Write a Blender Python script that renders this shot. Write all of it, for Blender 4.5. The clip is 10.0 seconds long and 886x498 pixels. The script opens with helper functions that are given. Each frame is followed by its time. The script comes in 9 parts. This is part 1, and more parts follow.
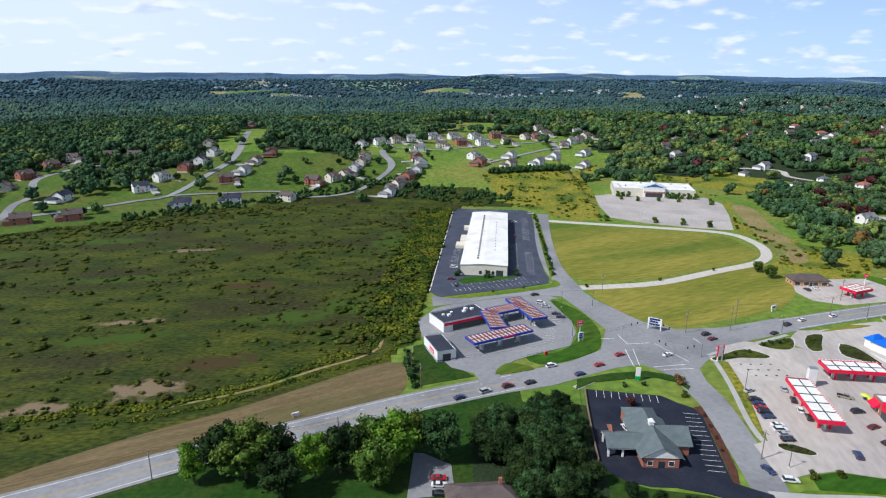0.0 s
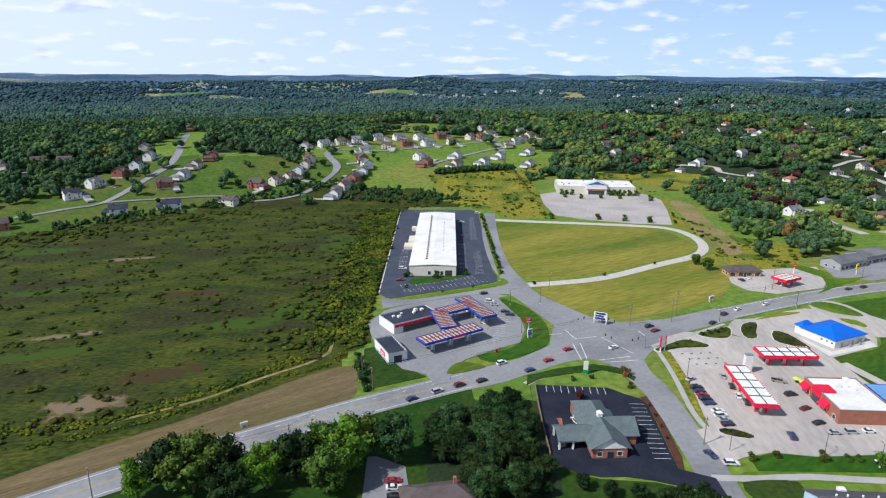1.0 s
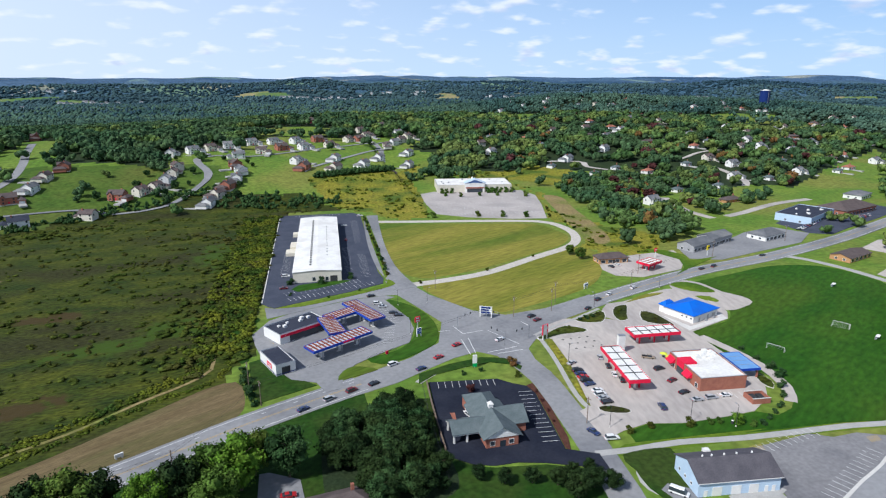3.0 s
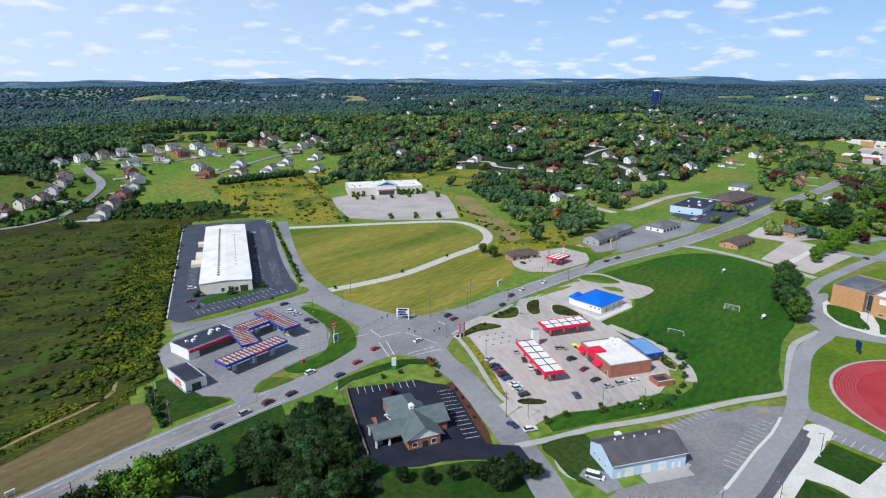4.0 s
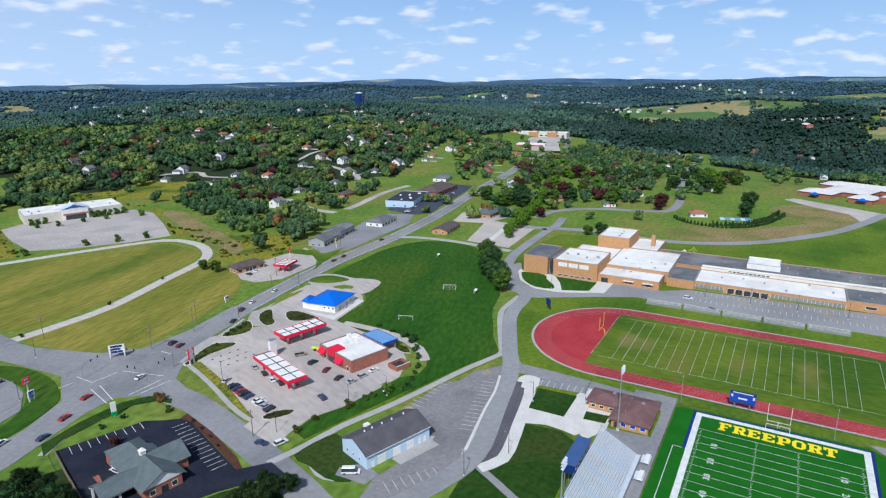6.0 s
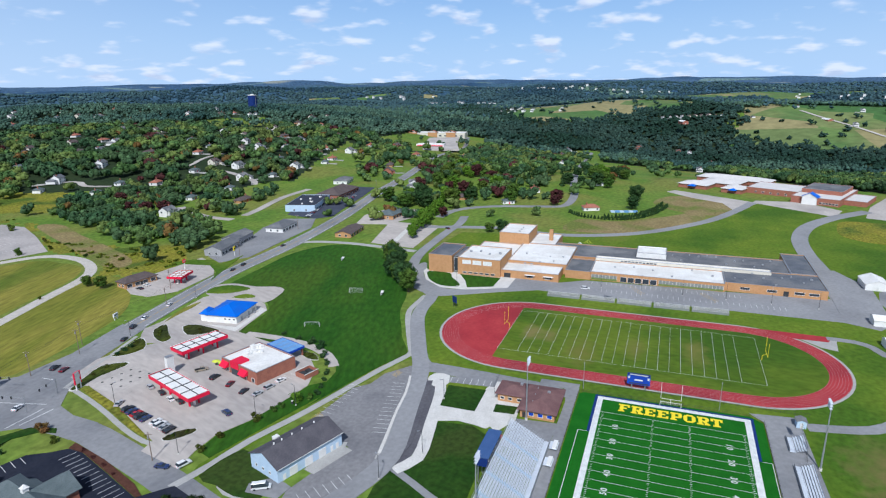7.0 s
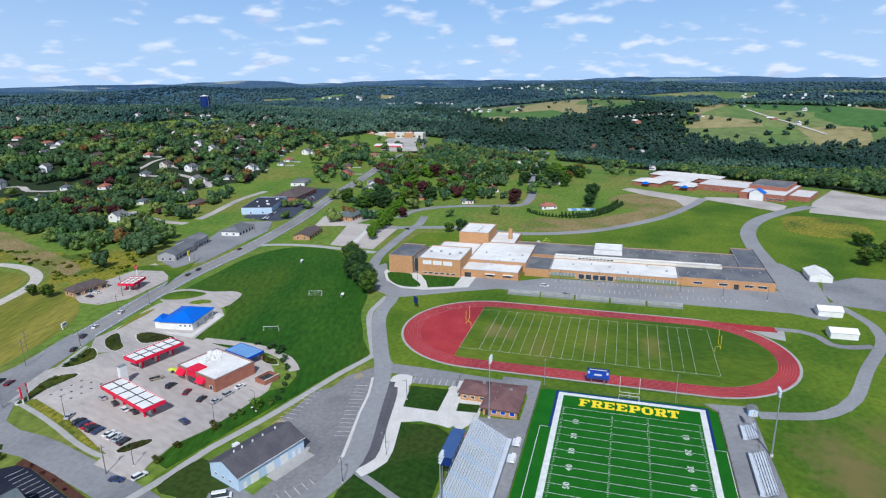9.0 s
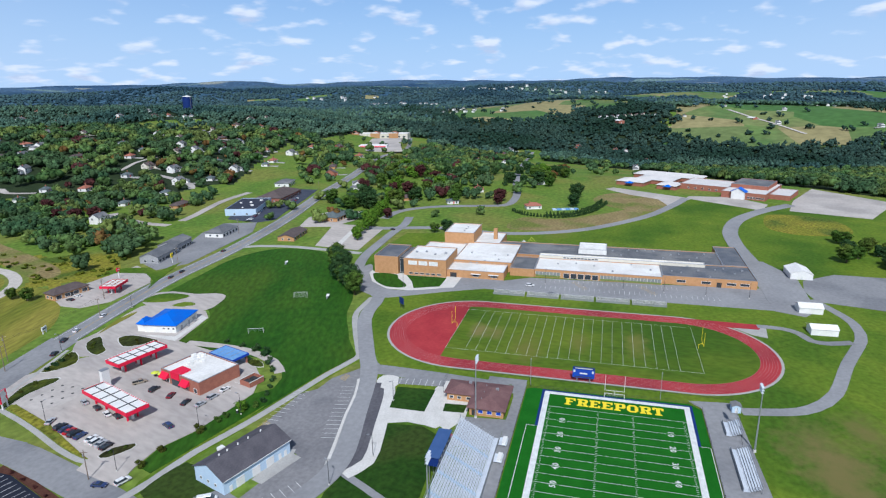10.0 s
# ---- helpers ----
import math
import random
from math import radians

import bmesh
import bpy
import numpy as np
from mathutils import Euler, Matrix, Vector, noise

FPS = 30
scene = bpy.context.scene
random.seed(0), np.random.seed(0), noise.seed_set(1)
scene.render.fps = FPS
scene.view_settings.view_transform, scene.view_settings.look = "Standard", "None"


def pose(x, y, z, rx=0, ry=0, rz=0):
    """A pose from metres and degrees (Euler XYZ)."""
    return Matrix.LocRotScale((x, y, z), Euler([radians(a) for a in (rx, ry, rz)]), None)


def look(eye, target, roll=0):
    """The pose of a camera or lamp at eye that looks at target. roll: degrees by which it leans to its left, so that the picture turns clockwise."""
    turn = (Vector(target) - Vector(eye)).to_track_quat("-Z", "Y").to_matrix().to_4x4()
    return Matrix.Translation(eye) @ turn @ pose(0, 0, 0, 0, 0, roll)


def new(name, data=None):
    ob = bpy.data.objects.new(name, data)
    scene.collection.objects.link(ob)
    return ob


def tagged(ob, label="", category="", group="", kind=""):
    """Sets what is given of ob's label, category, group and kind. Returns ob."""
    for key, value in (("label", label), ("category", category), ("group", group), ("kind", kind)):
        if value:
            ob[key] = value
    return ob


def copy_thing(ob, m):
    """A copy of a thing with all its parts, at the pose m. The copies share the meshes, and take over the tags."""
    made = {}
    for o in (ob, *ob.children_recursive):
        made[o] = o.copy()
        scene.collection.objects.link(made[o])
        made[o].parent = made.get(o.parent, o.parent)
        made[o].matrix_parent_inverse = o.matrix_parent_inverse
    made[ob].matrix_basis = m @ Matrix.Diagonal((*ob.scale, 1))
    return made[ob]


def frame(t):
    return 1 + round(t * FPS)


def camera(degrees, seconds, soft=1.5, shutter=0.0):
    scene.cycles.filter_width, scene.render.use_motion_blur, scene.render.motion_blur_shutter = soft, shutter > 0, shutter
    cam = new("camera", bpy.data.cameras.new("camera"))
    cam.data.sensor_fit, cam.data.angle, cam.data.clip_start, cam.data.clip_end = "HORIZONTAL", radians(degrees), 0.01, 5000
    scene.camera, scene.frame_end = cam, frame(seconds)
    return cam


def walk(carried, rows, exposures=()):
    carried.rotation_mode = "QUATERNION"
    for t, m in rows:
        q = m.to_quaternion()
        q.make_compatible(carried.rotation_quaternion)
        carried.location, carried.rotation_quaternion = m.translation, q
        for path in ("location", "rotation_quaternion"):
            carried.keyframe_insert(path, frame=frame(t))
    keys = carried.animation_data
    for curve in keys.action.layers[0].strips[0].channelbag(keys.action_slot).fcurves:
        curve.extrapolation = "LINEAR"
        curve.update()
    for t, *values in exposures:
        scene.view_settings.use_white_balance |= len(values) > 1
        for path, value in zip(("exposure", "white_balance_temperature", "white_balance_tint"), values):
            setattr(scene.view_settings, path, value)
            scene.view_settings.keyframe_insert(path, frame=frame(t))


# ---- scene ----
EYE = (0.0, 0.0, 119.0)
cam = camera(71.48, 10.0, 1.2)
# seconds, yaw, pitch, roll: the camera hovers and turns to its right
ROWS = [
    (0, -0.00, -16.29, 0.35),
    (0.5, -2.05, -16.23, 0.31),
    (1, -5.00, -16.19, 0.22),
    (1.5, -7.89, -16.14, 0.19),
    (2, -10.99, -16.08, 0.15),
    (2.2, -11.86, -16.06, 0.07),
    (3.3, -17.41, -15.99, 0.03),
    (3.5, -18.19, -15.95, 0.03),
    (4, -24.42, -15.85, -0.12),
    (4.5, -32.97, -15.74, -0.35),
    (5, -40.32, -15.71, -0.46),
    (5.5, -46.02, -15.69, -0.54),
    (5.7, -47.78, -15.70, -0.57),
    (6.8, -57.93, -15.70, -0.72),
    (7, -59.64, -15.71, -0.74),
    (7.5, -61.11, -15.72, -0.76),
    (8, -61.71, -15.73, -0.77),
    (8.5, -62.69, -15.73, -0.78),
    (9, -63.49, -15.73, -0.76),
    (9.5, -64.21, -15.72, -0.79),
    (10, -64.89, -15.72, -0.76),
]
walk(cam, [(t, pose(*EYE, 90 + pitch, 0, yaw) @ pose(0, 0, 0, 0, 0, roll)) for t, yaw, pitch, roll in ROWS],
     [(0, -0.02, 5720, 11), (3.5, -0.08, 5620, 11), (5, -0.16, 5520, 11), (7, -0.21, 5450, 11), (10, -0.21, 5450, 11)])

# ---- sky, sun ----
SUN_EL, SUN_DIR, SKY = radians(46), (-0.92, -0.39), 0.075
SUN_AZ = math.atan2(SUN_DIR[0], SUN_DIR[1])
world = bpy.data.worlds.new("sky")
scene.world = world
world.use_nodes = True
wn, wl = world.node_tree.nodes, world.node_tree.links
wn.clear()
w_out = wn.new("ShaderNodeOutputWorld")
w_bg = wn.new("ShaderNodeBackground")
w_sky = wn.new("ShaderNodeTexSky")
w_sky.sky_type, w_sky.sun_disc = "NISHITA", False
w_sky.sun_elevation, w_sky.sun_rotation = SUN_EL, SUN_AZ
w_sky.altitude, w_sky.air_density, w_sky.dust_density, w_sky.ozone_density = 300, 1.0, 0.15, 3.0
w_bg.inputs["Strength"].default_value = SKY
# fair-weather clouds: puffs on a cloud deck, flatter and smaller towards the horizon, grey below
w_co = wn.new("ShaderNodeTexCoord")
w_sep = wn.new("ShaderNodeSeparateXYZ")
wl.new(w_co.outputs["Generated"], w_sep.inputs[0])
w_up = wn.new("ShaderNodeMath"); w_up.operation = "MAXIMUM"; w_up.inputs[1].default_value = -0.08
wl.new(w_sep.outputs["Z"], w_up.inputs[0])


def cloud_deck(lift):
    """Thickness of the clouds a little above or below a direction."""
    add = wn.new("ShaderNodeMath"); add.operation = "ADD"; add.inputs[1].default_value = 0.27 + lift
    wl.new(w_up.outputs[0], add.inputs[0])
    flat = wn.new("ShaderNodeCombineXYZ")
    for axis in ("X", "Y"):
        div = wn.new("ShaderNodeMath"); div.operation = "DIVIDE"
        wl.new(w_sep.outputs[axis], div.inputs[0]); wl.new(add.outputs[0], div.inputs[1])
        wl.new(div.outputs[0], flat.inputs[axis])
    puff = wn.new("ShaderNodeTexNoise")
    puff.inputs["Scale"].default_value, puff.inputs["Detail"].default_value, puff.inputs["Roughness"].default_value = 5.6, 3.5, 0.46
    wl.new(flat.outputs[0], puff.inputs["Vector"])
    group = wn.new("ShaderNodeTexNoise")
    group.inputs["Scale"].default_value, group.inputs["Detail"].default_value = 1.5, 2.0
    wl.new(flat.outputs[0], group.inputs["Vector"])
    both = wn.new("ShaderNodeMath"); both.operation = "MULTIPLY_ADD"; both.inputs[1].default_value = 0.34
    wl.new(group.outputs["Fac"], both.inputs[0])
    wl.new(puff.outputs["Fac"], both.inputs[2])
    span = wn.new("ShaderNodeMapRange"); span.interpolation_type = "SMOOTHSTEP"
    span.inputs["From Min"].default_value, span.inputs["From Max"].default_value = 0.69, 0.88
    wl.new(both.outputs[0], span.inputs["Value"])
    return span.outputs["Result"]


w_body, w_over = cloud_deck(0.0), cloud_deck(0.010)
w_tone = wn.new("ShaderNodeMixRGB")
w_tone.inputs["Color1"].default_value = (1.0 / SKY, 1.0 / SKY, 1.0 / SKY, 1)
w_tone.inputs["Color2"].default_value = (0.66 / SKY, 0.72 / SKY, 0.84 / SKY, 1)
wl.new(w_over, w_tone.inputs["Fac"])
w_mix = wn.new("ShaderNodeMixRGB")
wl.new(w_tone.outputs["Color"], w_mix.inputs["Color2"])
w_fac = wn.new("ShaderNodeMath"); w_fac.operation = "MULTIPLY"; w_fac.inputs[1].default_value = 0.9
wl.new(w_body, w_fac.inputs[0])
wl.new(w_fac.outputs[0], w_mix.inputs["Fac"])
# pale haze-blue towards the horizon, clear blue above
w_low = wn.new("ShaderNodeMapRange")
w_low.inputs["From Min"].default_value, w_low.inputs["From Max"].default_value = 0.0, 0.34
w_low.inputs["To Min"].default_value, w_low.inputs["To Max"].default_value = 0.9, 0.0
wl.new(w_up.outputs[0], w_low.inputs["Value"])
w_grad = wn.new("ShaderNodeValToRGB")
w_grad.color_ramp.elements[0].color, w_grad.color_ramp.elements[1].color = (0.56, 0.76, 0.98, 1), (0.23, 0.49, 0.98, 1)
w_grad.color_ramp.elements[1].position = 0.30
wl.new(w_up.outputs[0], w_grad.inputs[0])
w_lift = wn.new("ShaderNodeVectorMath"); w_lift.operation = "SCALE"; w_lift.inputs["Scale"].default_value = 1.0 / SKY
wl.new(w_grad.outputs["Color"], w_lift.inputs[0])
w_air = wn.new("ShaderNodeMixRGB")
wl.new(w_low.outputs["Result"], w_air.inputs["Fac"])
wl.new(w_sky.outputs["Color"], w_air.inputs["Color1"])
wl.new(w_lift.outputs["Vector"], w_air.inputs["Color2"])
# whiter on the sun's side
w_dot = wn.new("ShaderNodeVectorMath"); w_dot.operation = "DOT_PRODUCT"
w_dot.inputs[1].default_value = (SUN_DIR[0], SUN_DIR[1], 0)
wl.new(w_co.outputs["Generated"], w_dot.inputs[0])
w_side = wn.new("ShaderNodeMapRange")
w_side.inputs["From Min"].default_value, w_side.inputs["From Max"].default_value = -1.0, 0.05
w_side.inputs["To Min"].default_value, w_side.inputs["To Max"].default_value = 0.0, 0.95
wl.new(w_dot.outputs["Value"], w_side.inputs["Value"])
w_pale = wn.new("ShaderNodeMixRGB")
w_pale.inputs["Color2"].default_value = (0.84 / SKY, 0.90 / SKY, 0.96 / SKY, 1)
w_height = wn.new("ShaderNodeMapRange")
w_height.inputs["From Min"].default_value, w_height.inputs["From Max"].default_value = 0.12, 0.42
w_height.inputs["To Min"].default_value, w_height.inputs["To Max"].default_value = 1.0, 0.12
wl.new(w_up.outputs[0], w_height.inputs["Value"])
w_low_side = wn.new("ShaderNodeMath"); w_low_side.operation = "MULTIPLY"
wl.new(w_side.outputs["Result"], w_low_side.inputs[0])
wl.new(w_height.outputs["Result"], w_low_side.inputs[1])
wl.new(w_low_side.outputs[0], w_pale.inputs["Fac"])
wl.new(w_air.outputs["Color"], w_pale.inputs["Color1"])
wl.new(w_pale.outputs["Color"], w_mix.inputs["Color1"])
wl.new(w_mix.outputs["Color"], w_bg.inputs["Color"])
wl.new(w_bg.outputs[0], w_out.inputs["Surface"])

sun = new("sun", bpy.data.lights.new("sun", "SUN"))
sun.data.energy, sun.data.angle, sun.data.color = 5.0, radians(0.6), (1.0, 0.925, 0.80)
sun.matrix_world = look((0, 0, 0), (-SUN_DIR[0] * math.cos(SUN_EL), -SUN_DIR[1] * math.cos(SUN_EL), -math.sin(SUN_EL)))


# ---- materials ----
def mat(name, c1, c2=None, scale=0.5, rough=0.85, metal=0.0, fine=0.25, bump=0.0, island=0.0, random_obj=0.0, spec=0.12, c3=None, scale3=0.02, streak=None, cells=0.0, farms=None):
    """Two colours mixed by coarse noise (scale per metre), finer grain over it, optional third colour in large patches."""
    m = bpy.data.materials.new(name)
    m.use_nodes = True
    n, l = m.node_tree.nodes, m.node_tree.links
    b = n["Principled BSDF"]
    b.inputs["Roughness"].default_value, b.inputs["Metallic"].default_value = rough, metal
    b.inputs["Specular IOR Level"].default_value = spec
    geo = n.new("ShaderNodeNewGeometry")
    place = geo.outputs["Position"]
    if streak:
        turn = n.new("ShaderNodeMapping")
        turn.vector_type = "TEXTURE"
        turn.inputs["Rotation"].default_value = (0, 0, radians(streak[0]))
        turn.inputs["Scale"].default_value = (streak[1], 1, 1)
        l.new(place, turn.inputs["Vector"])
        place = turn.outputs["Vector"]

    def noise_at(s, detail=4.0):
        t = n.new("ShaderNodeTexNoise")
        t.inputs["Scale"].default_value, t.inputs["Detail"].default_value = s, detail
        l.new(place, t.inputs["Vector"])
        return t.outputs["Fac"]

    def mix(fac, a, c):
        x = n.new("ShaderNodeMixRGB")
        l.new(fac, x.inputs["Fac"])
        for sock, v in (("Color1", a), ("Color2", c)):
            if isinstance(v, tuple):
                x.inputs[sock].default_value = (*v, 1)
            else:
                l.new(v, x.inputs[sock])
        return x.outputs["Color"]

    def spread(fac, lo, hi):
        x = n.new("ShaderNodeMapRange")
        x.inputs["From Min"].default_value, x.inputs["From Max"].default_value = lo, hi
        l.new(fac, x.inputs["Value"])
        return x.outputs["Result"]

    col = mix(spread(noise_at(scale), 0.35, 0.65), c1, c2 or tuple(v * 0.8 for v in c1))
    if c3:
        col = mix(spread(noise_at(scale3), 0.48, 0.62), col, c3)
    if cells:
        plots = n.new("ShaderNodeTexVoronoi")
        plots.inputs["Scale"].default_value = cells
        l.new(place, plots.inputs["Vector"])
        tone = n.new("ShaderNodeSeparateXYZ")
        l.new(plots.outputs["Color"], tone.inputs[0])
        col = mix(spread(tone.outputs["X"], 0.3, 0.9), col, (0.07, 0.15, 0.04))
        col = mix(spread(tone.outputs["Y"], 0.72, 0.80), col, (0.27, 0.24, 0.11))
    if farms:
        # plots of farmland in loose groups, between the woods
        size, crop, stubble = farms
        lie = n.new("ShaderNodeMapping")
        lie.inputs["Rotation"].default_value = (0, 0, radians(24))
        lie.inputs["Scale"].default_value = (1, 0.55, 1)
        l.new(place, lie.inputs["Vector"])
        plots = n.new("ShaderNodeTexVoronoi")
        plots.inputs["Scale"].default_value = size
        l.new(lie.outputs["Vector"], plots.inputs["Vector"])
        tone = n.new("ShaderNodeSeparateXYZ")
        l.new(plots.outputs["Color"], tone.inputs[0])
        near = n.new("ShaderNodeMath"); near.operation = "MULTIPLY"
        l.new(spread(noise_at(size * 0.25, 2.0), 0.47, 0.53), near.inputs[0])
        l.new(spread(tone.outputs["X"], 0.70, 0.72), near.inputs[1])
        col = mix(near.outputs[0], col, mix(spread(tone.outputs["Y"], 0.6, 0.62), crop, stubble))
    if island or random_obj:
        rnd = geo.outputs["Random Per Island"] if island else n.new("ShaderNodeObjectInfo").outputs["Random"]
        hsv = n.new("ShaderNodeHueSaturation")
        k = island or random_obj
        vr = n.new("ShaderNodeMapRange")
        vr.inputs["To Min"].default_value, vr.inputs["To Max"].default_value = 1 - k, 1 + k
        l.new(rnd, vr.inputs["Value"])
        l.new(vr.outputs["Result"], hsv.inputs["Value"])
        l.new(col, hsv.inputs["Color"])
        col = hsv.outputs["Color"]
    if fine:
        hs = n.new("ShaderNodeHueSaturation")
        fr = n.new("ShaderNodeMapRange")
        fr.inputs["From Min"].default_value, fr.inputs["From Max"].default_value = 0.3, 0.7
        fr.inputs["To Min"].default_value, fr.inputs["To Max"].default_value = 1 - fine, 1 + fine
        l.new(noise_at(scale * 9, 6.0), fr.inputs["Value"])
        l.new(fr.outputs["Result"], hs.inputs["Value"])
        l.new(col, hs.inputs["Color"])
        col = hs.outputs["Color"]
    l.new(col, b.inputs["Base Color"])
    if bump:
        bp = n.new("ShaderNodeBump")
        bp.inputs["Strength"].default_value, bp.inputs["Distance"].default_value = 0.6, bump
        l.new(noise_at(scale * 5, 5.0), bp.inputs["Height"])
        l.new(bp.outputs["Normal"], b.inputs["Normal"])
    return m


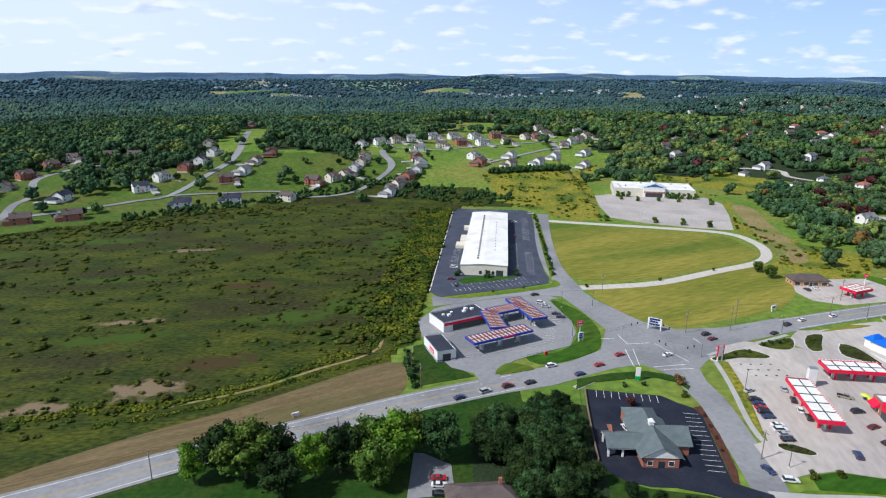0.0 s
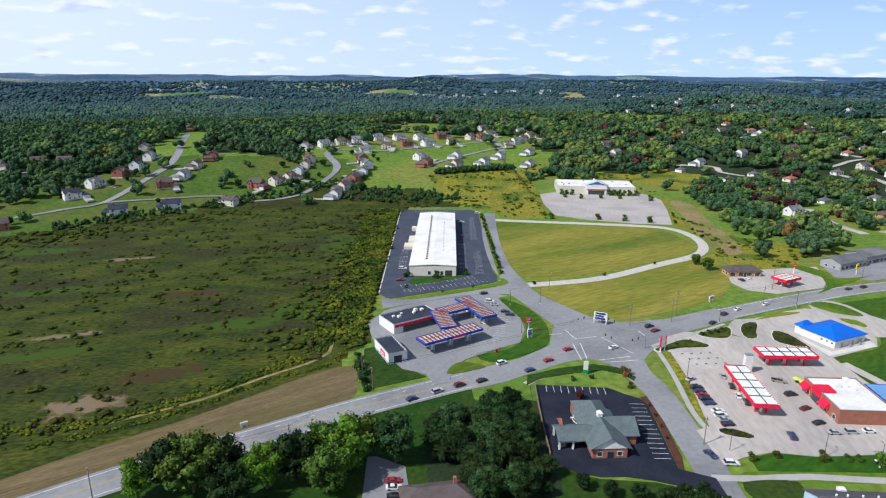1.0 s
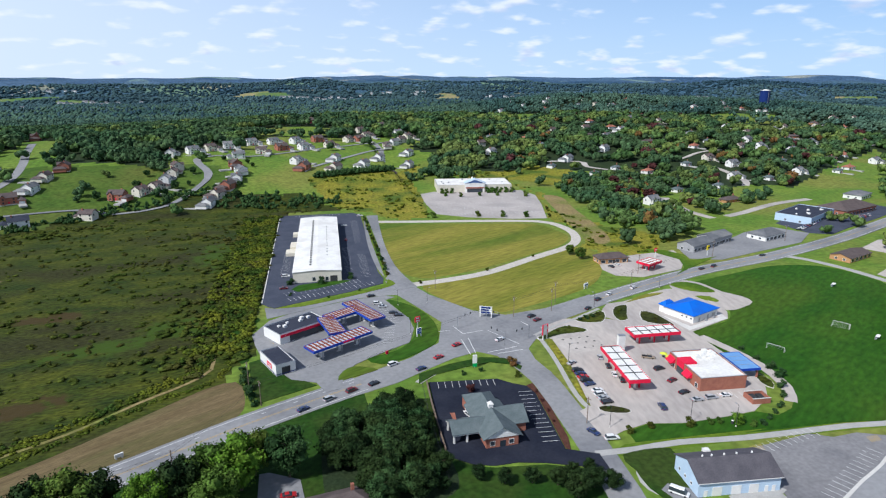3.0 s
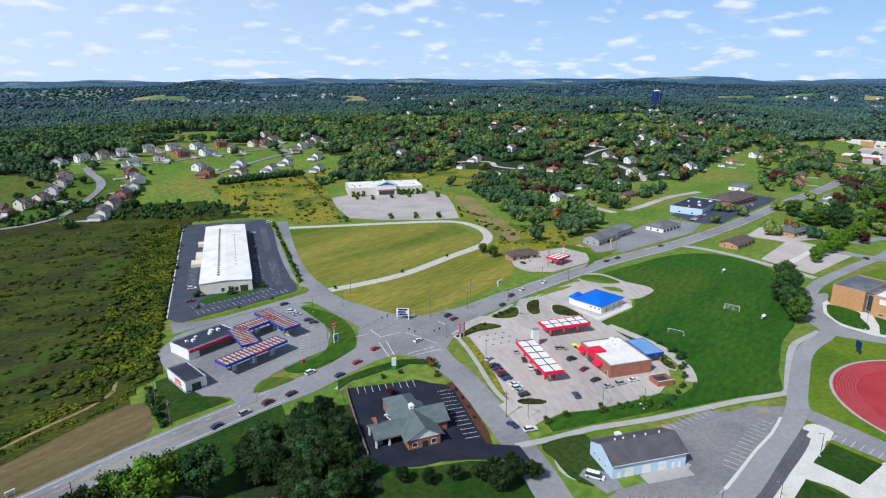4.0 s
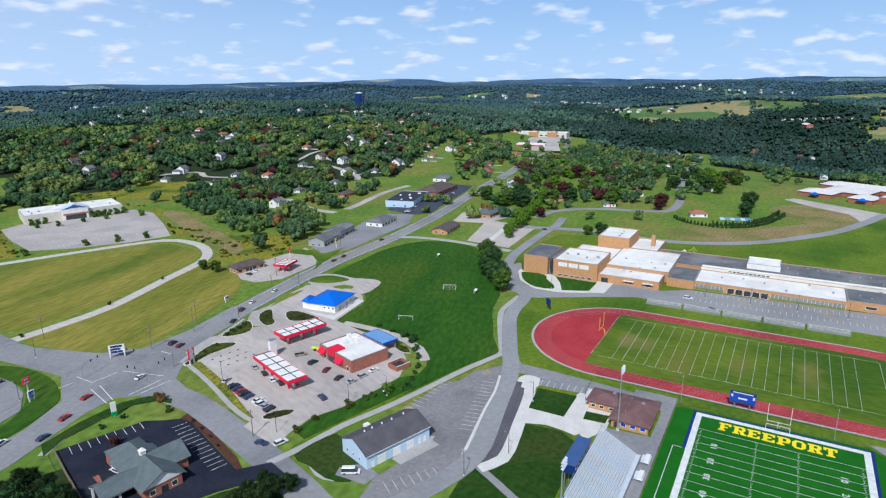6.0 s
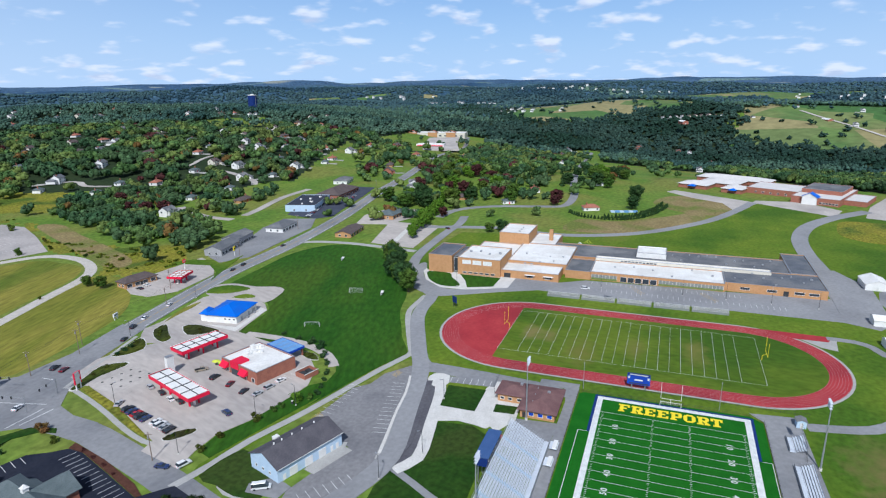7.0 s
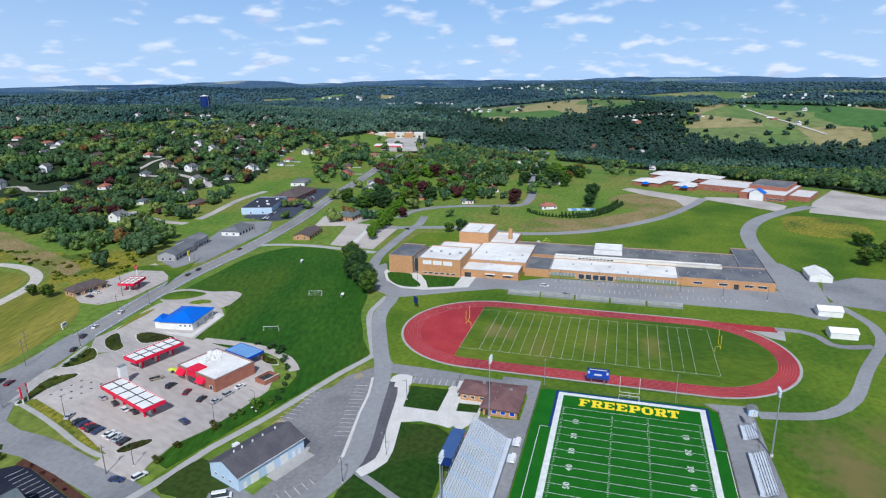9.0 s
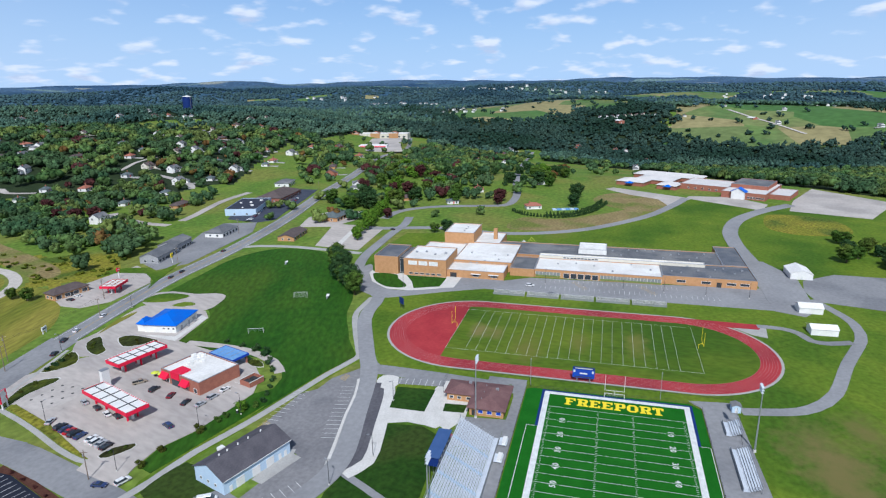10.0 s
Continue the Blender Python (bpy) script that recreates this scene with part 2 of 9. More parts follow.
M = dict(
    rough_grass=mat("rough_grass", (0.026, 0.050, 0.010), (0.045, 0.065, 0.013), 0.06, bump=0.5, fine=0.35, c3=(0.03, 0.05, 0.012), scale3=0.012),
    meadow=mat("meadow", (0.024, 0.040, 0.006), (0.064, 0.074, 0.008), 0.09, bump=0.8, fine=0.6, c3=(0.034, 0.036, 0.010), scale3=0.022, streak=(8, 2.2)),
    goldenrod=mat("goldenrod", (0.175, 0.182, 0.018), (0.245, 0.212, 0.028), 0.06, bump=0.5, fine=0.55, c3=(0.075, 0.115, 0.016), scale3=0.03),
    lawn=mat("lawn", (0.092, 0.158, 0.011), (0.135, 0.190, 0.016), 0.05, bump=0.05, fine=0.24, c3=(0.060, 0.122, 0.009), scale3=0.014),
    roof_maroon=mat("roof_maroon", (0.15, 0.082, 0.082), (0.19, 0.11, 0.105), 0.3, rough=0.9, fine=0.15, bump=0.02),
    yard_grass=mat("yard_grass", (0.100, 0.180, 0.023), (0.150, 0.215, 0.032), 0.03, bump=0.05, fine=0.3, c3=(0.175, 0.195, 0.040), scale3=0.012),
    # yard grass of the western streets, darkened to carry cloud shade
    yard_shaded=mat("yard_shaded", (0.055, 0.105, 0.015), (0.085, 0.130, 0.020), 0.03, bump=0.05, fine=0.3, c3=(0.10, 0.12, 0.024), scale3=0.012),
    weed=mat("weed_leaf", (0.062, 0.092, 0.010), (0.120, 0.130, 0.013), 0.08, rough=0.9, fine=0.35, island=0.45, c3=(0.030, 0.055, 0.009), scale3=0.06, spec=0.05),
    roof_press=mat("roof_steel_blue", (0.05, 0.10, 0.24), (0.06, 0.11, 0.26), 0.4, rough=0.6, fine=0.08),
    lane_paint=mat("worn_lane_paint", (0.52, 0.36, 0.36), (0.44, 0.27, 0.27), 0.4, rough=0.8, fine=0.2),
    roof_steel=mat("roof_steel_grey", (0.085, 0.080, 0.092), (0.11, 0.103, 0.115), 0.3, rough=0.8, fine=0.15),
    rust=mat("rust_beam", (0.24, 0.07, 0.045), (0.19, 0.055, 0.038), 0.5, rough=0.8, fine=0.15),
    roof_sky=mat("roof_pale_blue", (0.14, 0.30, 0.58), (0.18, 0.34, 0.6), 0.3, rough=0.5, fine=0.1),
    lawn_dark=mat("lawn_dark", (0.022, 0.078, 0.005), (0.036, 0.098, 0.007), 0.05, bump=0.05, fine=0.32, c3=(0.050, 0.100, 0.008), scale3=0.016, streak=(30, 2.5)),
    # foreground lawn with cloud shade put into its green
    lawn_shaded=mat("lawn_shaded", (0.016, 0.050, 0.005), (0.027, 0.064, 0.007), 0.06, bump=0.06, fine=0.3, c3=(0.036, 0.060, 0.010), scale3=0.03),
    lawn_dry=mat("lawn_dry", (0.158, 0.168, 0.022), (0.24, 0.215, 0.038), 0.06, bump=0.08, fine=0.28, c3=(0.082, 0.128, 0.013), scale3=0.014, streak=(24, 5)),
    hay=mat("hay", (0.125, 0.092, 0.044), (0.175, 0.130, 0.066), 0.35, bump=0.15, fine=0.3, c3=(0.10, 0.095, 0.035), scale3=0.05, streak=(28, 9)),
    soil_grass=mat("dry_grass", (0.22, 0.17, 0.072), (0.28, 0.22, 0.10), 0.06, bump=0.1, fine=0.35, c3=(0.14, 0.165, 0.035), scale3=0.03),
    soil=mat("soil", (0.20, 0.145, 0.085), (0.29, 0.22, 0.14), 0.5, bump=0.2, fine=0.4, c3=(0.07, 0.07, 0.025), scale3=0.22),
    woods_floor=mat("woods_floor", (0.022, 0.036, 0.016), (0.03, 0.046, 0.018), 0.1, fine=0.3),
    # blue aerial haze is mixed into these far colours, more with each band outwards
    hazy_forest=mat("hazy_forest", (0.038, 0.076, 0.088), (0.058, 0.104, 0.106), 0.012, fine=0.5, c3=(0.024, 0.054, 0.074), scale3=0.002),
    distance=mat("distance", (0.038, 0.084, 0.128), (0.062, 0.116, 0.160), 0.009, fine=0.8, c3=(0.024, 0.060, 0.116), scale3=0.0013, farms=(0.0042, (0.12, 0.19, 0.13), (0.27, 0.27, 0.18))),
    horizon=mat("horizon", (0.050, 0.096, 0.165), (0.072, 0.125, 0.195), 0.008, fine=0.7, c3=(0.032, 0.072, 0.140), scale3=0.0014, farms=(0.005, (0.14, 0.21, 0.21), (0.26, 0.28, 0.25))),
    roof_pale=mat("roof_pale", (0.60, 0.575, 0.55), (0.66, 0.63, 0.60), 0.12, rough=0.8, fine=0.1),
    far_field=mat("far_field", (0.09, 0.165, 0.048), (0.14, 0.21, 0.06), 0.006, fine=0.2, c3=(0.18, 0.20, 0.075), scale3=0.004, cells=0.006),
    asphalt=mat("asphalt", (0.24, 0.24, 0.246), (0.28, 0.279, 0.282), 0.06, rough=0.9, fine=0.11, bump=0.01, c3=(0.198, 0.20, 0.21), scale3=0.03),
    asphalt_campus=mat("asphalt_campus", (0.265, 0.265, 0.272), (0.30, 0.30, 0.304), 0.06, rough=0.9, fine=0.10, bump=0.01, c3=(0.242, 0.242, 0.248), scale3=0.03),
    asphalt_strip=mat("asphalt_strip", (0.095, 0.092, 0.105), (0.12, 0.117, 0.128), 0.1, rough=0.9, fine=0.16, bump=0.01),
    deck_grey=mat("canopy_deck", (0.40, 0.42, 0.46), (0.50, 0.52, 0.55), 0.25, rough=0.6, fine=0.1),
    lot_pale=mat("faded_lot", (0.39, 0.355, 0.33), (0.44, 0.40, 0.375), 0.05, rough=0.92, fine=0.12, bump=0.01, c3=(0.35, 0.325, 0.305), scale3=0.03),
    lot_warm=mat("worn_concrete", (0.43, 0.388, 0.352), (0.485, 0.438, 0.398), 0.05, rough=0.92, fine=0.12, bump=0.01, c3=(0.38, 0.345, 0.32), scale3=0.022, streak=(80, 3)),
    asphalt_lot=mat("asphalt_lot", (0.205, 0.20, 0.205), (0.245, 0.24, 0.242), 0.08, rough=0.9, fine=0.14, bump=0.01, c3=(0.175, 0.172, 0.18), scale3=0.04),
    asphalt_dark=mat("asphalt_dark", (0.016, 0.019, 0.032), (0.026, 0.029, 0.043), 0.1, rough=0.85, fine=0.15, bump=0.01),
    asphalt_blue=mat("asphalt_mid", (0.052, 0.060, 0.086), (0.070, 0.078, 0.106), 0.1, rough=0.9, fine=0.15, bump=0.01),
    asphalt_pale=mat("asphalt_pale", (0.42, 0.38, 0.345), (0.50, 0.46, 0.42), 0.06, rough=0.92, fine=0.1, bump=0.01, c3=(0.36, 0.33, 0.305), scale3=0.025),
    concrete=mat("concrete", (0.56, 0.54, 0.50), (0.63, 0.61, 0.57), 0.2, rough=0.9, fine=0.1, bump=0.01),
    concrete_walk=mat("concrete_walk", (0.36, 0.35, 0.33), (0.41, 0.40, 0.38), 0.2, rough=0.9, fine=0.1),
    gravel=mat("gravel", (0.46, 0.42, 0.37), (0.54, 0.50, 0.45), 0.3, rough=0.95, fine=0.2, bump=0.05),
    paint_white=mat("paint_white", (0.72, 0.72, 0.70), (0.60, 0.60, 0.58), 0.5, rough=0.7, fine=0.15),
    paint_yellow=mat("paint_yellow", (0.46, 0.32, 0.12), (0.40, 0.30, 0.13), 0.5, rough=0.7, fine=0.2),
    paint_blue=mat("paint_blue", (0.10, 0.22, 0.50), (0.08, 0.18, 0.42), 0.5, rough=0.7, fine=0.1),
    roof_white=mat("roof_white", (0.80, 0.79, 0.76), (0.72, 0.70, 0.66), 0.12, rough=0.75, fine=0.08, c3=(0.66, 0.64, 0.60), scale3=0.08),
    roof_dark=mat("roof_dark", (0.035, 0.04, 0.06), (0.05, 0.055, 0.075), 0.15, rough=0.9, fine=0.12),
    roof_grey=mat("roof_grey", (0.12, 0.125, 0.135), (0.16, 0.165, 0.175), 0.15, rough=0.9, fine=0.12, c3=(0.21, 0.21, 0.21), scale3=0.06),
    roof_felt=mat("roof_felt", (0.105, 0.115, 0.135), (0.14, 0.15, 0.17), 0.15, rough=0.9, fine=0.14, c3=(0.17, 0.175, 0.185), scale3=0.06),
    roof_slate=mat("roof_slate", (0.10, 0.125, 0.13), (0.13, 0.155, 0.16), 0.4, rough=0.85, fine=0.18, bump=0.02),
    roof_brown=mat("roof_brown", (0.095, 0.075, 0.072), (0.125, 0.10, 0.095), 0.3, rough=0.9, fine=0.15, bump=0.02),
    roof_blue=mat("roof_blue", (0.015, 0.14, 0.62), (0.02, 0.12, 0.55), 0.15, rough=0.45, fine=0.06),
    wall_white=mat("wall_white", (0.78, 0.77, 0.74), (0.70, 0.69, 0.66), 0.3, rough=0.8, fine=0.06),
    wall_grey=mat("wall_grey", (0.30, 0.30, 0.31), (0.36, 0.36, 0.37), 0.3, rough=0.85, fine=0.1),
    wall_cream=mat("wall_cream", (0.66, 0.62, 0.52), (0.60, 0.56, 0.47), 0.3, rough=0.85, fine=0.08),
    wall_blue=mat("wall_pale_blue", (0.50, 0.62, 0.74), (0.45, 0.57, 0.70), 0.3, rough=0.7, fine=0.06),
    brick_tan=mat("brick_tan", (0.50, 0.28, 0.135), (0.44, 0.24, 0.11), 0.6, rough=0.9, fine=0.12),
    brick_red=mat("brick_red", (0.36, 0.15, 0.10), (0.30, 0.12, 0.085), 0.6, rough=0.9, fine=0.15),
    red=mat("red_paint", (0.72, 0.018, 0.060), (0.65, 0.015, 0.052), 0.3, rough=0.45, fine=0.05),
    blue=mat("blue_paint", (0.02, 0.07, 0.42), (0.02, 0.055, 0.36), 0.3, rough=0.45, fine=0.05),
    navy=mat("navy_paint", (0.015, 0.035, 0.16), (0.012, 0.03, 0.14), 0.3, rough=0.5, fine=0.05),
    yellow=mat("yellow_paint", (0.85, 0.68, 0.02), (0.8, 0.62, 0.02), 0.3, rough=0.55, fine=0.05),
    lime=mat("lime_canvas", (0.62, 0.68, 0.08), (0.55, 0.6, 0.07), 0.5, rough=0.8, fine=0.08),
    green=mat("green_paint", (0.02, 0.35, 0.10), (0.02, 0.3, 0.08), 0.5, rough=0.5, fine=0.05),
    glass=mat("window_glass", (0.03, 0.04, 0.05), (0.04, 0.05, 0.065), 0.3, rough=0.12, fine=0.0, spec=0.6),
    glass_pale=mat("pale_window_glass", (0.20, 0.22, 0.22), (0.27, 0.28, 0.26), 0.5, rough=0.2, fine=0.1, spec=0.5),
    panel_green=mat("green_panel", (0.16, 0.20, 0.06), (0.20, 0.23, 0.08), 0.4, rough=0.6, fine=0.1),
    metal=mat("galvanised_metal", (0.42, 0.43, 0.45), (0.36, 0.37, 0.39), 0.5, rough=0.5, metal=0.6, fine=0.08),
    alu=mat("aluminium_bench", (0.66, 0.70, 0.75), (0.58, 0.62, 0.68), 0.4, rough=0.45, metal=0.1, fine=0.08),
    dark_metal=mat("dark_metal", (0.04, 0.042, 0.045), (0.055, 0.057, 0.06), 0.5, rough=0.6, fine=0.1),
    wood=mat("weathered_wood", (0.17, 0.13, 0.10), (0.22, 0.17, 0.13), 0.8, rough=0.95, fine=0.2),
    bark=mat("bark", (0.09, 0.07, 0.05), (0.13, 0.10, 0.075), 1.5, rough=0.95, fine=0.3),
    rubber=mat("tyre_rubber", (0.018, 0.018, 0.019), (0.025, 0.025, 0.026), 2.0, rough=0.9, fine=0.1),
    track=mat("track_surface", (0.33, 0.034, 0.042), (0.39, 0.048, 0.052), 0.08, rough=0.9, fine=0.10, c3=(0.27, 0.030, 0.038), scale3=0.03),
    turf=mat("artificial_turf", (0.013, 0.108, 0.006), (0.018, 0.128, 0.008), 0.15, rough=0.9, fine=0.08),
    leaf=mat("leaf_green", (0.046, 0.098, 0.016), (0.076, 0.130, 0.022), 0.045, rough=0.75, fine=0.3, island=0.5, c3=(0.090, 0.124, 0.022), scale3=0.03, spec=0.05),
    # woodland leaves are paler than the near ones: thin haze put into the colour
    wood_leaf=mat("wood_leaf", (0.056, 0.112, 0.034), (0.088, 0.142, 0.042), 0.03, rough=0.8, fine=0.3, island=0.5, c3=(0.108, 0.142, 0.040), scale3=0.02, spec=0.05),
    wood_dark=mat("wood_leaf_dark", (0.036, 0.080, 0.036), (0.068, 0.112, 0.046), 0.03, rough=0.8, fine=0.3, island=0.4, spec=0.05),
    wood_bright=mat("wood_leaf_bright", (0.112, 0.165, 0.042), (0.150, 0.190, 0.050), 0.05, rough=0.8, fine=0.3, island=0.35, spec=0.05),
    # hill woods further out: some blue haze mixed into the leaf colour
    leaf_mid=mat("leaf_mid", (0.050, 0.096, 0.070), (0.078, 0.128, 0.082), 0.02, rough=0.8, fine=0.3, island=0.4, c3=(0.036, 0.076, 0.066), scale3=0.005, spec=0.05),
    leaf_bright=mat("leaf_bright", (0.070, 0.155, 0.014), (0.110, 0.195, 0.020), 0.3, rough=0.7, fine=0.3, island=0.35, spec=0.05),
    leaf_dark=mat("leaf_dark", (0.025, 0.060, 0.020), (0.046, 0.086, 0.028), 0.08, rough=0.75, fine=0.3, island=0.45, spec=0.05),
    # leaf green with cloud shade put into it, for thicket and roadside trees
    leaf_shaded=mat("leaf_shaded", (0.014, 0.030, 0.010), (0.028, 0.048, 0.014), 0.08, rough=0.75, fine=0.3, island=0.5, spec=0.05),
    leaf_red=mat("leaf_purple", (0.055, 0.022, 0.022), (0.08, 0.03, 0.028), 0.2, rough=0.75, fine=0.3, island=0.3, spec=0.05),
    leaf_autumn=mat("leaf_autumn", (0.125, 0.088, 0.024), (0.15, 0.075, 0.03), 0.2, rough=0.75, fine=0.3, island=0.3, spec=0.05),
    # valley woods: cloud shade and blue haze are put into this leaf colour
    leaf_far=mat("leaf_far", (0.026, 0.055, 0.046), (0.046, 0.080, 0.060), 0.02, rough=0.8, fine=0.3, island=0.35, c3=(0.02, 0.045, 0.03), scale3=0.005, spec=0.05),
    shrub=mat("shrub_leaf", (0.034, 0.056, 0.009), (0.066, 0.082, 0.012), 0.06, rough=0.8, fine=0.35, island=0.35, c3=(0.060, 0.062, 0.014), scale3=0.04, spec=0.05),
)



def bare_spots(material, spots, soft=0.0):
    """Lets ragged bare soil show through a ground material. spots: x, y, reach."""
    n, l = material.node_tree.nodes, material.node_tree.links
    b = n["Principled BSDF"]
    col = b.inputs["Base Color"].links[0].from_socket
    geo = n.new("ShaderNodeNewGeometry")
    rag = n.new("ShaderNodeTexNoise")
    rag.inputs["Scale"].default_value, rag.inputs["Detail"].default_value = 0.11, 7.0
    rag.inputs["Roughness"].default_value = 0.68
    l.new(geo.outputs["Position"], rag.inputs["Vector"])
    for x, y, reach, flat, tone in spots:
        mp = n.new("ShaderNodeMapping")
        mp.vector_type = "TEXTURE"
        mp.inputs["Location"].default_value = (x, y, 0)
        mp.inputs["Rotation"].default_value = (0, 0, radians(12))
        mp.inputs["Scale"].default_value = (reach, reach * flat, 50)
        l.new(geo.outputs["Position"], mp.inputs["Vector"])
        ln = n.new("ShaderNodeVectorMath"); ln.operation = "LENGTH"
        l.new(mp.outputs["Vector"], ln.inputs[0])
        su = n.new("ShaderNodeMath"); su.operation = "MULTIPLY_ADD"; su.inputs[1].default_value = -2.6
        l.new(rag.outputs["Fac"], su.inputs[0])
        l.new(ln.outputs["Value"], su.inputs[2])
        mr = n.new("ShaderNodeMapRange")
        mr.inputs["From Min"].default_value, mr.inputs["From Max"].default_value = -0.55 + soft, -0.85 - soft
        l.new(su.outputs[0], mr.inputs["Value"])
        mx = n.new("ShaderNodeMixRGB")
        mx.inputs["Color2"].default_value = (*tone, 1)
        l.new(mr.outputs["Result"], mx.inputs["Fac"])
        l.new(col, mx.inputs["Color1"])
        col = mx.outputs["Color"]
    l.new(col, b.inputs["Base Color"])


M["field_grass"] = mat("field_grass", (0.082, 0.135, 0.010), (0.12, 0.165, 0.014), 0.05, bump=0.05, fine=0.2, c3=(0.05, 0.105, 0.008), scale3=0.02, streak=(100, 2))
bare_spots(M["field_grass"], [(257, 101, 9, 0.6, (0.20, 0.17, 0.06)), (257, 93, 8, 0.5, (0.18, 0.16, 0.05)), (246, 75, 15, 0.5, (0.15, 0.15, 0.03)), (270, 30, 14, 0.4, (0.16, 0.16, 0.035)), (262, 55, 12, 0.4, (0.15, 0.155, 0.03))], 0.45)
PALE, BROWN, GREEN = (0.19, 0.14, 0.085), (0.055, 0.040, 0.014), (0.045, 0.078, 0.009)
bare_spots(M["lawn"], [(207, -38, 22, 0.6, (0.17, 0.145, 0.05)), (188, -44, 20, 0.6, (0.16, 0.14, 0.045)), (228, -52, 14, 0.5, (0.15, 0.14, 0.04)), (470, 120, 30, 0.4, (0.16, 0.15, 0.035))], 0.5)
bare_spots(M["meadow"], [(-113, 212, 20, 0.55, PALE), (-146, 197, 17, 0.45, PALE), (-175, 199, 12, 0.5, PALE), (-152, 277, 26, 0.16, PALE), (-172, 400, 24, 0.2, PALE), (-95, 236, 26, 0.4, BROWN), (-110, 330, 30, 0.35, BROWN),
                         (-150, 258, 40, 0.2, GREEN), (-75, 285, 30, 0.4, GREEN), (-45, 300, 26, 0.8, GREEN), (-240, 420, 50, 0.25, GREEN), (-300, 380, 45, 0.3, GREEN), (-30, 420, 26, 1.8, GREEN), (-190, 340, 40, 0.2, GREEN)])


# ---- mesh tools ----
class Mesh:
    """Collects faces; every call adds closed pieces."""

    def __init__(self):
        self.v, self.f = [], []

    def add(self, verts, faces):
        o = len(self.v)
        self.v += [tuple(p) for p in verts]
        self.f += [tuple(i + o for i in f) for f in faces]
        return self

    def prism(self, pts, z0, z1, top=None):
        n = len(pts)
        top = top or pts
        v = [(*p, z0) for p in pts] + [(*p, z1) for p in top]
        f = [tuple(range(n - 1, -1, -1)), tuple(range(n, 2 * n))] + [(i, (i + 1) % n, n + (i + 1) % n, n + i) for i in range(n)]
        return self.add(v, f)

    def box(self, x0, y0, z0, x1, y1, z1):
        return self.prism([(x0, y0), (x1, y0), (x1, y1), (x0, y1)], z0, z1)

    def bar(self, p, q, w, h, z=0.0):
        """A flat-lying box from p to q."""
        a, b = Vector(p[:2]), Vector(q[:2])
        d = (b - a).normalized() * (w / 2)
        s = Vector((-d.y, d.x))
        return self.prism([tuple(a - s), tuple(b - s), tuple(b + s), tuple(a + s)], z, z + h)

    def tube(self, p, q, r0, r1=None, n=6):
        p, q = Vector(p), Vector(q)
        r1 = r0 if r1 is None else r1
        d = (q - p).normalized()
        a = d.orthogonal().normalized()
        b = d.cross(a)
        v = []
        for c, r in ((p, r0), (q, r1)):
            v += [c + (a * math.cos(k * math.tau / n) + b * math.sin(k * math.tau / n)) * r for k in range(n)]
        f = [tuple(range(n - 1, -1, -1)), tuple(range(n, 2 * n))] + [(i, (i + 1) % n, n + (i + 1) % n, n + i) for i in range(n)]
        return self.add(v, f)

    def gable(self, x0, y0, x1, y1, z0, z1, thick=0.25):
        """A pitched roof slab with its ridge along x."""
        m = (y0 + y1) / 2
        sec = [(y0, z0), (m, z1), (y1, z0), (y1, z0 + thick), (m, z1 + thick), (y0, z0 + thick)]
        v = [(x, *s) for x in (x0, x1) for s in sec]
        f = [(0, 1, 4, 5), (1, 2, 3, 4), (6, 11, 10, 7), (7, 10, 9, 8)]
        f += [(0, 6, 7, 1), (1, 7, 8, 2), (2, 8, 9, 3), (3, 9, 10, 4), (4, 10, 11, 5), (5, 11, 6, 0)]
        return self.add(v, f)

    def gable_wall(self, x, y0, y1, z0, z1, t=0.2):
        m = (y0 + y1) / 2
        v = [(x, y0, z0), (x, y1, z0), (x, m, z1), (x + t, y0, z0), (x + t, y1, z0), (x + t, m, z1)]
        return self.add(v, [(0, 2, 1), (3, 4, 5), (0, 1, 4, 3), (1, 2, 5, 4), (2, 0, 3, 5)])

    def hip(self, x0, y0, x1, y1, z0, z1, thick=0.25, ridge=None):
        w, d = x1 - x0, y1 - y0
        run = min(w, d) / 2 if ridge is None else ridge
        if w >= d:
            r0, r1 = (x0 + run, (y0 + y1) / 2), (x1 - run, (y0 + y1) / 2)
        else:
            r0, r1 = ((x0 + x1) / 2, y0 + run), ((x0 + x1) / 2, y1 - run)
        zt = z0 + thick
        v = [(x0, y0, z0), (x1, y0, z0), (x1, y1, z0), (x0, y1, z0), (x0, y0, zt), (x1, y0, zt), (x1, y1, zt), (x0, y1, zt), (*r0, z1), (*r1, z1)]
        f = [(3, 2, 1, 0), (0, 1, 5, 4), (1, 2, 6, 5), (2, 3, 7, 6), (3, 0, 4, 7)]
        f += [(4, 5, 9, 8), (5, 6, 9), (6, 7, 8, 9), (7, 4, 8)] if w >= d else [(4, 5, 8), (5, 6, 9, 8), (6, 7, 9), (7, 4, 8, 9)]
        return self.add(v, f)

    def data(self, name, material):
        me = bpy.data.meshes.new(name)
        me.from_pydata(self.v, [], self.f)
        me.materials.append(material)
        me.update()
        return me


def part(name, mesh, material, parent, label=""):
    """One mesh object under a thing or under a part. mesh: a Mesh, or mesh data to share."""
    ob = new(name, mesh.data(name, material) if isinstance(mesh, Mesh) else mesh)
    ob.parent = parent
    return tagged(ob, label)


def thing(name, x, y, z, rot, label, category, group="", kind=""):
    ob = new(name)
    ob.empty_display_size = 0.5
    ob.matrix_basis = pose(x, y, z, 0, 0, rot)
    return tagged(ob, label, category, group, kind)


def structure(name, mesh, material, label, category=""):
    ob = new(name, mesh.data(name, material))
    return tagged(ob, label, category or name.split("_")[0], "", "structure")


